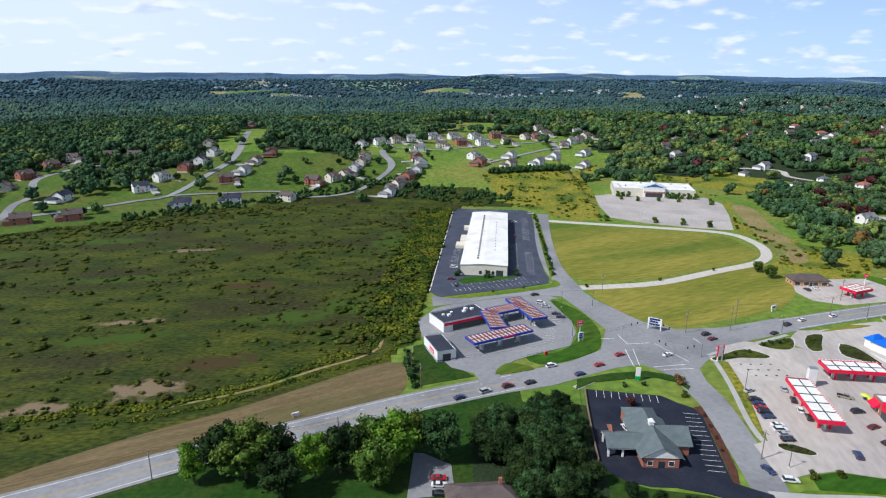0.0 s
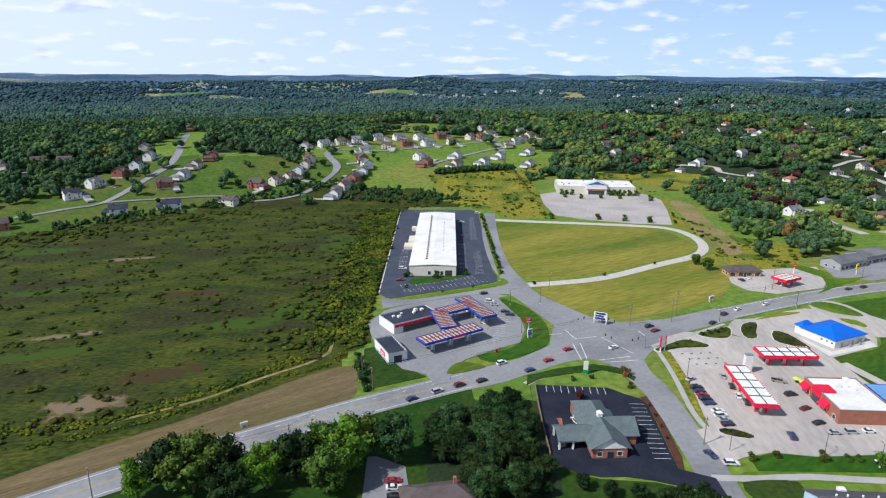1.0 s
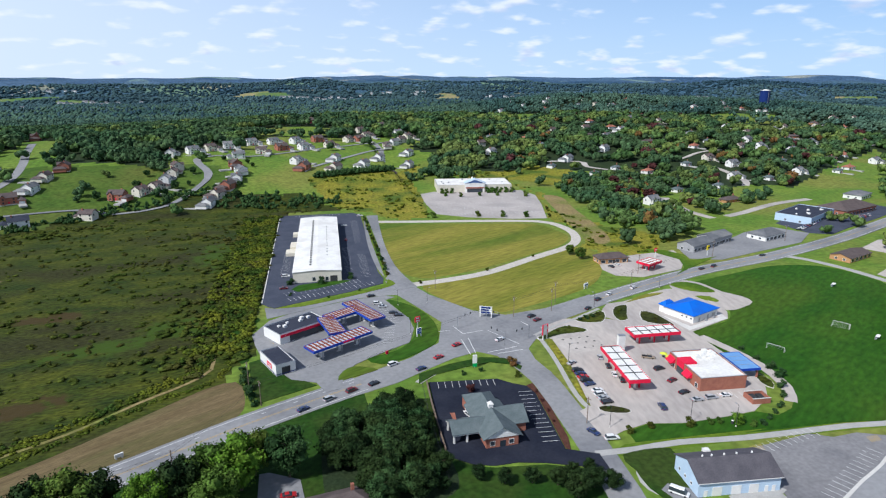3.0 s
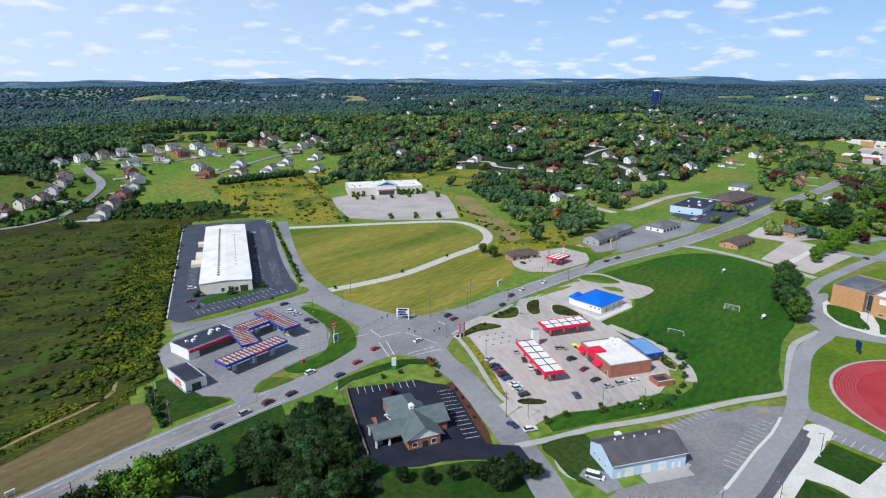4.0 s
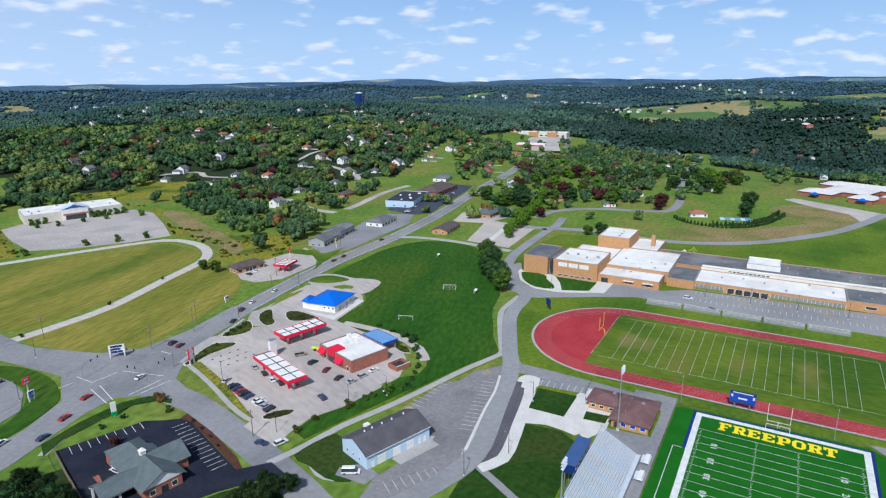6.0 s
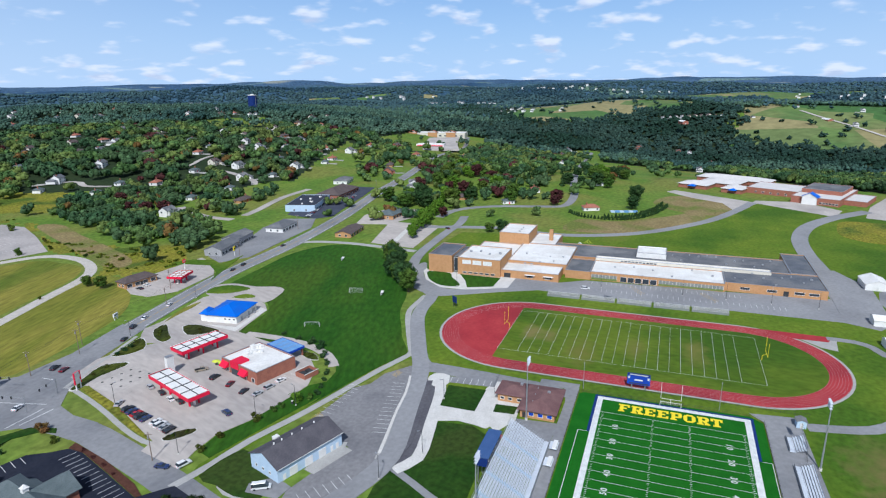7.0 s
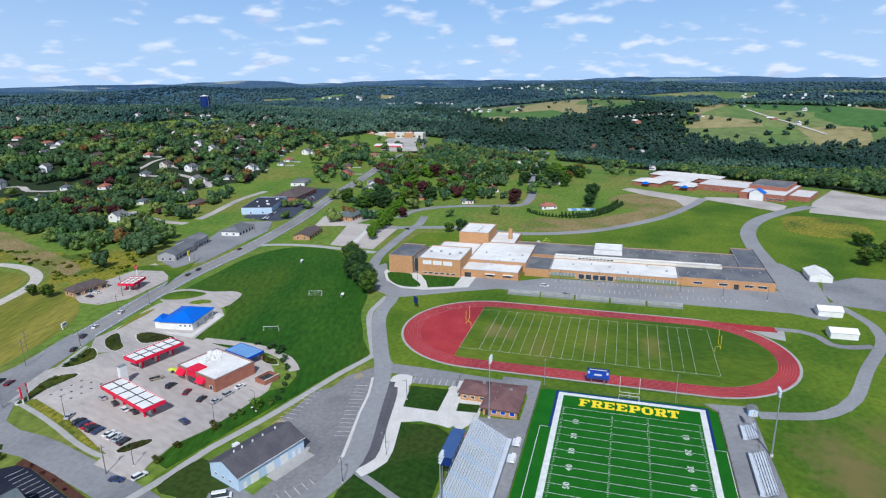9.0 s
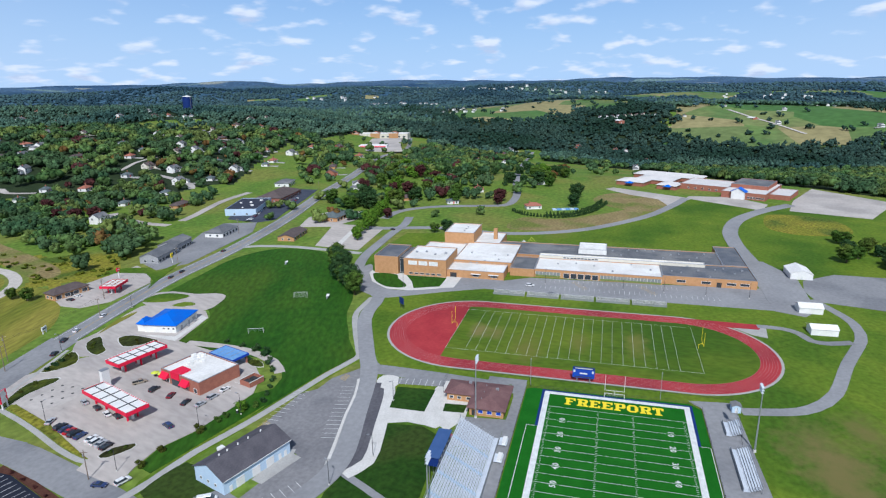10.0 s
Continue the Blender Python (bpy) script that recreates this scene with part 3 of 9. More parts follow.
# ---- lie of the land ----
def smooth(a, b, x):
    t = min(1.0, max(0.0, (x - a) / (b - a)))
    return t * t * (3 - 2 * t)


# centre x, y, reach x, y, height
HILLS = [(-170, 780, 330, 220, 27), (120, 1080, 380, 230, 36), (1032, 1130, 460, 400, 46), (560, 830, 230, 230, 20),
         (1330, 90, 420, 620, -62), (2050, 420, 420, 480, 30), (2000, -300, 400, 400, 26), (700, 1500, 500, 300, 30), (-500, 1000, 300, 300, 24)]


def height(x, y):
    r = math.hypot(x, y)
    if r < 500:
        return 0.0
    near = smooth(520, 690, r) if y > 420 and x < 140 else smooth(700, 900, r)
    z = sum(a * math.exp(-((x - cx) / sx) ** 2 - ((y - cy) / sy) ** 2) for cx, cy, sx, sy, a in HILLS) * near
    if r > 1100:
        z += noise.noise((x / 520, y / 520, 3.1)) * 20 * smooth(1100, 2000, r)
    if r > 1900:
        z += (12 * noise.noise((x / 1500, y / 1500, 5.5)) + 17 * noise.noise((x / 560, y / 560, 2.2)) + 9 * noise.noise((x / 210, y / 210, 8.2))) * smooth(1900, 3200, r)
    if r > 2300:
        z += 82 * smooth(2300, 5000, r)
    return z


def spline(pts, step=6.0, closed=False):
    """Points along a smooth curve through pts."""
    p = [Vector((*q, 0)) for q in pts]
    n = len(p)
    out = []
    for i in range(n if closed else n - 1):
        a, b, c, d = (p[(i + k) % n] if closed else p[min(n - 1, max(0, i + k))] for k in (-1, 0, 1, 2))
        m = max(2, int((c - b).length / step))
        for k in range(m):
            t = k / m
            q = 0.5 * (2 * b + (c - a) * t + (2 * a - 5 * b + 4 * c - d) * t * t + (3 * b - a - 3 * c + d) * t ** 3)
            out.append((q.x, q.y))
    return out if closed else out + [tuple(pts[-1])]


def side_points(line, off):
    out = []
    for i, (x, y) in enumerate(line):
        a, b = Vector(line[max(0, i - 1)]), Vector(line[min(len(line) - 1, i + 1)])
        d = (b - a).normalized()
        out.append((x - d.y * off, y + d.x * off))
    return out


def ribbon(mesh, line, width, z, off=0.0, depth=0.12):
    """A slab along a line, draped on the land."""
    l, r = side_points(line, off + width / 2), side_points(line, off - width / 2)
    v = []
    for a, b, c in zip(l, r, line):
        h = height(*c) + z
        v += [(*a, h), (*b, h), (*b, h - depth), (*a, h - depth)]
    f = []
    for i in range(len(line) - 1):
        o = 4 * i
        f += [(o, o + 1, o + 5, o + 4), (o + 1, o + 2, o + 6, o + 5), (o + 3, o, o + 4, o + 7)]
    f += [(0, 3, 2, 1), (len(v) - 4, len(v) - 3, len(v) - 2, len(v) - 1)]
    return mesh.add(v, f)


def dashes(mesh, line, width, z, on, gap, off=0.0):
    walked, piece = 0.0, []
    fine_line = spline(line, 1.5)
    for p, q in zip(fine_line, fine_line[1:]):
        if walked % (on + gap) < on:
            piece.append(p)
        elif len(piece) > 1:
            ribbon(mesh, piece, width, z, off, 0.01)
            piece = []
        else:
            piece = []
        walked += math.dist(p, q)
    return mesh


def dist_to(line, x, y):
    best = 1e9
    for (ax, ay), (bx, by) in zip(line, line[1:]):
        dx, dy = bx - ax, by - ay
        t = max(0.0, min(1.0, ((x - ax) * dx + (y - ay) * dy) / (dx * dx + dy * dy)))
        best = min(best, math.hypot(x - ax - t * dx, y - ay - t * dy))
    return best


def inside(poly, x, y):
    hit = False
    for (ax, ay), (bx, by) in zip(poly, poly[1:] + poly[:1]):
        if (ay > y) != (by > y) and x < (bx - ax) * (y - ay) / (by - ay) + ax:
            hit = not hit
    return hit


# ---- lines of the plan ----
HIGHWAY = [(-330, 60), (-220, 100), (-165, 124), (-111, 152), (-83, 168), (-54, 182.3), (-13, 202.7), (30, 220.3), (72, 240.8), (118, 260), (169, 279),
           (250, 305), (325, 320), (415, 346), (523, 386), (656, 431), (866, 518), (1035, 563), (1241, 661)]
SIDE_ROAD = [(95, 252), (97.5, 226), (101.3, 207), (100.2, 186), (98, 161), (95.6, 143), (92.5, 125), (82, 90), (60, 50), (30, -10)]
ACCESS = [(96, 257), (84, 290), (73, 325), (69, 365), (72, 420), (79, 480), (84, 515)]
OVAL_ROAD = [(82, 492), (120, 482), (170, 470), (215, 455), (225, 430), (221, 404), (205, 381), (168, 361), (128, 340), (100, 333), (76, 330)]
STREET_WEST = [(-420, 440), (-351, 480), (-300, 518), (-274, 540), (-253, 556), (-239, 607), (-229, 655), (-234, 709), (-247, 767), (-262, 840)]
STREET_CROSS = [(-250, 558), (-218, 567), (-157, 580), (-125, 568), (-88, 585), (-66, 627), (-56, 665), (-68, 705), (-70, 730), (-52, 745)]
STREET_LANE = [(-351, 474), (-369, 517), (-370, 545), (-400, 600), (-380, 643), (-340, 655)]
STREET_CLOSE = [(-52, 745), (-7, 748), (65, 802), (107, 829), (149, 856), (185, 870)]
STREET_LOOP = [(149, 856), (150, 815), (122, 785), (51, 698)]
TOWN_ROAD = [(452, 268), (486, 269), (515, 246), (535, 205), (549, 188), (600, 196), (670, 220), (850, 275), (1101, 347), (1323, 398)]
SCHOOL_ROAD = [(415, 262), (440, 205), (440, 160), (455, 125), (484, 94), (540, 62), (596, 45), (640, 36)]
RING_ROAD = [(640, -55), (600, -29), (557, -11), (513, -5.5), (470, -10), (428, -19), (390, -26.5), (352, -32)]
RING_LOW = [(366, -47), (359, -52.2), (342.4, -60.9), (330.3, -63.3), (315, -62.7), (284.3, -53.4), (254, -45.7), (238.9, -37), (231.9, -28), (226, -13)]
CAMPUS_ROAD = [(465, 250), (440, 241), (414, 236.7), (384, 230.5), (349, 222.4), (325, 213), (307.7, 202), (291, 186), (279.5, 171), (262, 166), (247.5, 160.5), (229.5, 149), (211.7, 137), (197, 127), (168, 114.5), (141, 103.8), (120, 104.5), (96, 110)]
SCHOOL_FRONT = [(284, 176), (302, 163), (318, 140), (328, 116), (338, 90), (346, 60), (352, 30), (357, 0), (362, -25), (366, -38)]
PATH = [(96, 153), (110, 151.5), (126, 151), (150, 147), (190, 143), (208, 140), (214.6, 143.2), (228, 153), (248.6, 167), (260, 171), (277, 174)]
WALL_STREETS = (HIGHWAY, STREET_WEST, STREET_CROSS, STREET_LANE, STREET_CLOSE, STREET_LOOP, TOWN_ROAD)
# clearings: centre x, y, reach x, y
CLEARINGS = [(-165, 640, 60, 75), (40, 935, 75, 48), (90, 780, 125, 110), (480, 1150, 85, 95), (330, 655, 45, 40), (490, 508, 50, 38), (1080, 650, 180, 85),
             (2000, 640, 330, 220), (1780, -90, 260, 255), (2060, 420, 150, 120), (860, 980, 110, 60), (700, 560, 60, 40), (-800, 1150, 190, 230), (640, 330, 60, 32), (870, 180, 200, 70), (1000, 590, 95, 50), (312, 645, 50, 48)]
WOOD_HILLSIDE = [(296, 590), (280, 502), (270, 452), (256, 400), (243, 374), (262, 364), (290, 376), (318, 392), (345, 415), (352, 449), (362, 497), (370, 535), (372, 595), (350, 640)]


WOOD_WEST = [(-361, 594), (-307, 554), (-296, 578), (-300, 632), (-273, 652), (-305, 762), (-265, 799), (-425, 1364), (-645, 1473), (-757, 1221), (-751, 1055), (-551, 767), (-448, 748), (-393, 674)]


def wooded(x, y):
    """How densely trees stand here, 0 to 1."""
    r, az = math.hypot(x, y), math.degrees(math.atan2(x, y)) + 3 * noise.noise((x / 120, y / 120, 4.0))
    if r < 380 or not -62 < az < 112:
        return 0.0
    if inside(WOOD_HILLSIDE, x, y):
        return 0.85
    if inside(WOOD_WEST, x, y):
        return 0.9
    if any(((x - cx) / sx) ** 2 + ((y - cy) / sy) ** 2 < 1 + 0.5 * noise.noise((x / 40, y / 40, 1)) for cx, cy, sx, sy in CLEARINGS):
        return 0.03
    if 540 < r < 1500 and min(dist_to(s, x, y) for s in WALL_STREETS) < 30:
        return 0.05
    if az < -5:
        return 0.0 if y < 0.62 * x + 735 else (0.9 if r > 640 or x < -300 else 0.4)
    if az < 12:
        return 0.9 if r > 890 else (0.9 if x < 0 and r > 740 else 0.0)
    if az < 20:
        return 0.0 if r < 690 else (0.8 if r > 760 else 0.5)
    if az < 52:
        if r < 560 or y < 0.55 * x + 225 or (x < 300 and y < 700):
            return 0.0
        return 0.74 if r < 1150 else 0.85
    if az < 70:
        return 0.0 if r < 520 else 0.22 if r < 640 else (0.45 if r < 1050 else 0.85)
    edge = min(1180 + 90 * noise.noise((x / 90, y / 90, 6.0)), 770 + max(0.0, y + 60) * 2.3) - max(0.0, -60 - y) * 0.75
    return 0.97 if x > edge else 0.0


MEADOW = [(-9, 322), (12, 540), (60, 545), (40, 600), (-48, 616), (-262, 482), (-340, 425), (-420, 330), (-420, 60), (-165, 138), (-60, 196), (-22, 214), (-22, 240), (-14, 262), (-14, 300)]
GOLD = [(60, 545), (88, 530), (95, 503), (130, 490), (150, 600), (160, 690), (190, 760), (100, 680), (40, 650)]
SCRUB = [(228, 470), (232, 400), (205, 370), (240, 345), (290, 380), (262, 420), (240, 500), (268, 560), (262, 640), (300, 700), (200, 720), (270, 600)]


def cover(x, y):
    r, az = math.hypot(x, y), math.degrees(math.atan2(x, y))
    j = noise.noise((x / 18, y / 18, 0)) * 9
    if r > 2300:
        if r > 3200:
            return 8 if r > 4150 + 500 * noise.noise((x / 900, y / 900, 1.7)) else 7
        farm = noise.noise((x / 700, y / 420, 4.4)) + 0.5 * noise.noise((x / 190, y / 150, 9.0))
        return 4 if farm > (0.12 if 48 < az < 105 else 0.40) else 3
    if inside(MEADOW, x + j, y - j):
        return 5
    if inside(GOLD, x, y + j) or inside(SCRUB, x + j, y):
        return 6
    if 1535 < x < 2100 and -340 < y < 150 or ((x - 2000) / 330) ** 2 + ((y - 640) / 220) ** 2 < 1 or ((x - 2060) / 150) ** 2 + ((y - 420) / 120) ** 2 < 1 or ((x + 800) / 190) ** 2 + ((y - 1150) / 230) ** 2 < 1:
        return 4
    if ((x - 318) / 44) ** 2 + ((y - 660) / 54) ** 2 < 1 + 0.4 * noise.noise((x / 14, y / 14, 2.0)):
        return 6
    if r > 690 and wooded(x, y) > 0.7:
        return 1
    if r < 420 and x < 60:
        return 0 if y < 200 else 2
    if x < -40 - 14 * noise.noise((x / 60, y / 60, 3.3)) and 380 < y < 700 and r < 900:
        return 9
    return 2


def build_ground():
    """One sheet: rings that widen outwards, spokes fine over the open side and coarse behind."""
    rings = list(np.arange(6, 960, 7.0))
    while rings[-1] < 4950:
        rings.append(rings[-1] + 7 + 0.022 * (rings[-1] - 950))
    spokes = list(np.arange(-58, 118, 0.3)) + list(np.arange(118, 302, 4.0))
    n = len(spokes)
    turn = [(math.sin(radians(a)), math.cos(radians(a))) for a in spokes]
    v = [(0, 0, 0)] + [(r * s, r * c, height(r * s, r * c)) for r in rings for s, c in turn]
    f = [(0, 1 + (i + 1) % n, 1 + i) for i in range(n)]
    f += [(1 + j * n + i, 1 + j * n + (i + 1) % n, 1 + (j + 1) * n + (i + 1) % n, 1 + (j + 1) * n + i) for j in range(len(rings) - 1) for i in range(n)]
    me = bpy.data.meshes.new("ground")
    me.from_pydata(v, [], f)
    for k in ("rough_grass", "woods_floor", "yard_grass", "hazy_forest", "far_field", "meadow", "goldenrod", "distance", "horizon", "yard_shaded"):
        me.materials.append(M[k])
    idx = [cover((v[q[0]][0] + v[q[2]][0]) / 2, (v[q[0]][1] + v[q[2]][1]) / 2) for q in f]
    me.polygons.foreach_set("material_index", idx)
    me.polygons.foreach_set("use_smooth", [True] * len(f))
    me.update()
    return tagged(new("ground", me), "rolling green land with meadow, lawns and fields", "ground", "", "structure")


build_ground()


LAYERS = [0]


def patch(name, pts, material, label, z=0.03, curved=False, category="ground"):
    """A thin flat area on level land; its skirt reaches into the ground."""
    line = spline(pts, 4.0, True) if curved else pts
    LAYERS[0] += 1
    z += LAYERS[0] * 0.0011
    return structure(name, Mesh().prism(line, z - 0.3, z), material, label, category)


# mown and bare land
patch("ground_triangle_field", [(84, 329), (128, 336), (168, 357), (205, 377), (214, 352), (196, 322), (176, 300), (148, 287), (112, 276), (100, 283), (88, 302)], M["lawn_dry"], "mown yellow-green field beside the highway", 0.05, True)
patch("ground_oval_field", [(84, 480), (78, 430), (74, 372), (82, 343), (100, 341), (128, 349), (168, 368), (200, 385), (215, 405), (214, 428), (208, 446), (170, 460), (120, 474)], M["lawn_dry"], "mown yellowish oval field inside a loop drive", 0.05, True)
patch("ground_soccer_field", [(200, 141), (188, 200), (186, 226), (218, 236), (232, 262), (222, 283), (236, 288.6), (267, 295), (305, 302), (331, 296), (342.5, 282), (345, 262), (340, 248), (325, 235), (300, 208), (276, 186), (250, 173), (226, 156)], M["lawn_dark"], "deep green mown sports field", 0.05, True)
patch("ground_scrub_slope", [(266, 556), (279, 543), (266, 490), (256, 440), (243, 392), (230, 378), (224, 392), (233, 432), (246, 485)], M["soil_grass"], "brown dry brush on the slope below the trees", 0.05, True)
patch("ground_hay_strip", [(-150, 138), (-130, 160), (-104, 180), (-73, 200), (-44, 222), (-29, 233), (-18, 236), (-14.5, 226), (-16, 209.5), (-33, 200), (-58, 188.2), (-84, 174.4), (-112, 158.5)], M["hay"], "tan strip of cut hay beside the highway", 0.05, True)
structure("ground_farm_track", ribbon(Mesh(), spline([(-100, 199), (-72, 213), (-52, 229), (-36, 240), (-28, 250), (-28, 264)], 5), 1.5, 0.10), M["soil_grass"], "faint dirt track through the meadow", "ground")
patch("ground_roadside_lawn", [(-200, 100), (-111, 143), (-50, 176), (-10, 196), (30, 214), (30, 150), (60, 100), (40, 40), (-150, 40)], M["lawn_shaded"], "mown lawn south of the highway, shade in its colour", 0.03)
patch("ground_campus_lawn", [(96, 150), (150, 146), (200, 139), (214, 133), (196, 122), (140, 102), (120, 60), (140, -60), (240, -120), (420, -140), (640, -130), (640, 36), (596, 42), (484, 90), (452, 124), (436, 160), (415, 225), (330, 218), (290, 180), (262, 165), (216, 140), (150, 152), (108, 155)], M["lawn"], "bright green campus lawn", 0.03)

# ---- roads ----
road_z = 0.10


def road(name, pts, width, material, label, z=road_z, edge=None, centre=None):
    line = spline(pts, 7.0)
    LAYERS[0] += 1
    z += LAYERS[0] * 0.0011
    ob = structure(name, ribbon(Mesh(), line, width, z + (0.12 if max(math.hypot(*p) for p in pts) > 520 else 0), 0, 0.35), material, label, "road")
    up = z + 0.012 + (0.12 if max(math.hypot(*p) for p in pts) > 520 else 0)
    if edge:
        for s in (-1, 1):
            part("edge_line", ribbon(Mesh(), line, 0.22, up, s * (width / 2 - edge), 0.01), M["paint_white"], ob, "white edge line")
    if centre:
        for s in (-1, 1):
            part("centre_line", ribbon(Mesh(), line, 0.2, up, s * 0.28, 0.01), M["paint_yellow"], ob, "double yellow centre line")
    return ob


road("road_highway_west", HIGHWAY[:8], 13.6, M["asphalt"], "grey asphalt highway with painted edge lines", edge=1.5, centre=True)
road("road_highway_east", HIGHWAY[10:], 13.0, M["asphalt"], "grey asphalt highway with painted edge lines", edge=1.2, centre=True)
crossing = patch("road_crossing", [(28, 212), (44, 217.2), (59, 225.4), (72, 232), (84, 235.5), (91, 229), (94.5, 216), (95.5, 206), (107, 208), (105.5, 221), (107, 232), (114, 240), (134, 257), (171, 272), (168, 287), (136, 275), (112, 272), (98, 282), (82, 312), (74, 340), (63, 340), (63, 322), (70, 300), (78, 272), (70, 249), (54, 237.5), (40, 231.5), (26, 225)], M["asphalt"], "wide grey asphalt road crossing", road_z + 0.006, False, "road")
road("road_side", SIDE_ROAD[1:], 11.0, M["asphalt"], "pale grey asphalt side road", centre=False)
road("road_access", ACCESS[2:], 12.0, M["asphalt"], "pale grey asphalt access road")
road("road_oval", OVAL_ROAD, 7.0, M["gravel"], "pale gravel loop drive round the field")
for nm, pts, w in (("road_west_street", STREET_WEST, 8), ("road_cross_street", STREET_CROSS, 8), ("road_lane", STREET_LANE, 7), ("road_close", STREET_CLOSE, 7.5), ("road_loop", STREET_LOOP, 7), ("road_town", TOWN_ROAD, 8)):
    road(nm, pts, w, M["asphalt"], "grey residential street between lawns")
SUBURB_STREETS = ([(376, 513), (365, 482), (359, 453), (361, 425)], [(507, 672), (523, 677), (549, 688), (590, 696)], [(350, 730), (390, 713), (388, 690), (405, 668)], [(526, 630), (527, 606), (517, 565), (500, 545)], [(378, 428), (402, 436), (458, 459), (507, 468)], [(690, 765), (736, 773), (765, 810)])
for pts in SUBURB_STREETS:
    road("road_suburb_street", pts, 7.5, M["asphalt_pale"], "pale grey street between suburban lawns")
road("road_school_drive", SCHOOL_ROAD, 8.0, M["asphalt_campus"], "grey drive curving to the far school")
road("road_ring", RING_ROAD, 11.0, M["asphalt_campus"], "grey ring road beside the school")
road("road_ring_low", RING_LOW, 5.0, M["asphalt_campus"], "narrow grey service drive round the track")
road("road_campus", CAMPUS_ROAD, 7.2, M["asphalt_campus"], "grey campus road with kerbs")
patch("road_station_lane", [(-6, 316), (-5, 300), (6, 304), (38, 316), (58, 317), (66, 316), (65, 333), (40, 321), (12, 312.5), (0, 313)], M["asphalt"], "grey lane between the station and the warehouse", 0.07, False, "road")
road("pavement_path", PATH, 3.0, M["concrete_walk"], "narrow grey asphalt footpath across the lawn", 0.08)
road("pavement_bypath", [(112, 151), (104, 140), (103, 133), (107, 127)], 2.6, M["concrete_walk"], "narrow grey footpath", 0.085)
road("pavement_bank_walk", [(52, 215), (60, 221), (74, 224), (86, 226)], 3.0, M["concrete_walk"], "curved pale footpath beside the road", 0.08)
road("pavement_station_walk", [(117, 243.5), (114.9, 226), (112.2, 210.6), (108.9, 195), (107.5, 182.5), (108.6, 177)], 2.0, M["concrete_walk"], "pale concrete pavement along the side road", 0.09)
# this dark patch stands in for the shade on the ground below the thicket
patch("ground_thicket", [(10, 150), (20, 146), (48, 149), (47, 190), (44, 204), (34, 203), (22, 194), (12, 188)], M["woods_floor"], "ground under the thicket, shade put into its colour", 0.06, True)


# ---- building tools ----
def shell(parent, x0, y0, x1, y1, h, wall, roof, parapet=0.5, z0=0.0, wall_name="wall", label=""):
    """A flat-roofed block: wall with parapet, and the roof sheet inside it."""
    t = 0.35
    m = Mesh().box(x0, y0, z0, x1, y1, h - parapet)
    for a in ((x0, y0, x1, y0 + t), (x0, y1 - t, x1, y1), (x0, y0 + t, x0 + t, y1 - t), (x1 - t, y0 + t, x1, y1 - t)):
        m.box(a[0], a[1], h - parapet, a[2], a[3], h)
    w = part(wall_name, m, wall, parent, label)
    part("roof", Mesh().box(x0 + t, y0 + t, h - parapet + 0.004, x1 - t, y1 - t, h - parapet + 0.12), roof, parent)
    part("coping", Mesh().box(x0 - 0.06, y0 - 0.06, h, x1 + 0.06, y0 + t, h + 0.1).box(x0 - 0.06, y1 - t, h, x1 + 0.06, y1 + 0.06, h + 0.1).box(x0 - 0.06, y0 + t, h, x0 + t, y1 - t, h + 0.1).box(x1 - t, y0 + t, h, x1 + 0.06, y1 - t, h + 0.1), M["metal"], parent)
    return w


PANES = {}


def window(parent, x, y, z, w, h, facing, name="window", glass=None):
    """A framed window set on a wall; facing: degrees of its outward normal, z: its sill."""
    key = (round(w, 2), round(h, 2), (glass or M["glass"]).name)
    if key not in PANES:
        t = 0.12
        fr = Mesh().box(-w / 2, 0, 0, w / 2, 0.10, t).box(-w / 2, 0, h - t, w / 2, 0.10, h).box(-w / 2, 0, t, -w / 2 + t, 0.10, h - t).box(w / 2 - t, 0, t, w / 2, 0.10, h - t)
        PANES[key] = fr.data("window", M["wall_white"]), Mesh().box(-w / 2 + t, -0.02, t, w / 2 - t, 0.05, h - t).data("pane", glass or M["glass"])
    f, p = PANES[key]
    ob = part(name, f, None, parent)
    ob.matrix_basis = pose(x, y, z, 0, 0, facing - 90)
    part("pane", p, None, ob)
    return ob


def door(parent, x, y, z, w, h, facing, material):
    ob = part("door", Mesh().box(-w / 2, -0.02, 0, w / 2, 0.09, h), material, parent)
    ob.matrix_basis = pose(x, y, z, 0, 0, facing - 90)
    return ob


def roof_units(parent, spots, z, size=1.6, material=None):
    for x, y in spots:
        s = size * random.uniform(0.8, 1.3)
        m = Mesh().box(x - s / 2, y - s / 2, z, x + s / 2, y + s / 2, z + s * 0.6)
        m.tube((x, y, z + s * 0.6), (x, y, z + s * 0.72), s * 0.32, n=8)
        part("roof_unit", m, material or M["metal"], parent)


LINES = {}


def stalls(lot, x, y, ang, n, pitch, length, width=0.14, material="paint_white", z=0.012):
    """Painted stall lines, n of them, side by side from x, y along ang."""
    key = (round(length, 1), width, material)
    if key not in LINES:
        LINES[key] = Mesh().box(0, -width / 2, -0.008, length, width / 2, 0.0).data("stall_line", M[material])
    a = radians(ang)
    for k in range(n):
        ob = part("stall_line", LINES[key], None, lot)
        ob.matrix_basis = pose(x + math.cos(a) * pitch * k, y + math.sin(a) * pitch * k, lot_top(lot) + z, 0, 0, ang + 90)
    return lot


def lot_top(lot):
    return max(v.co.z for v in lot.data.vertices)


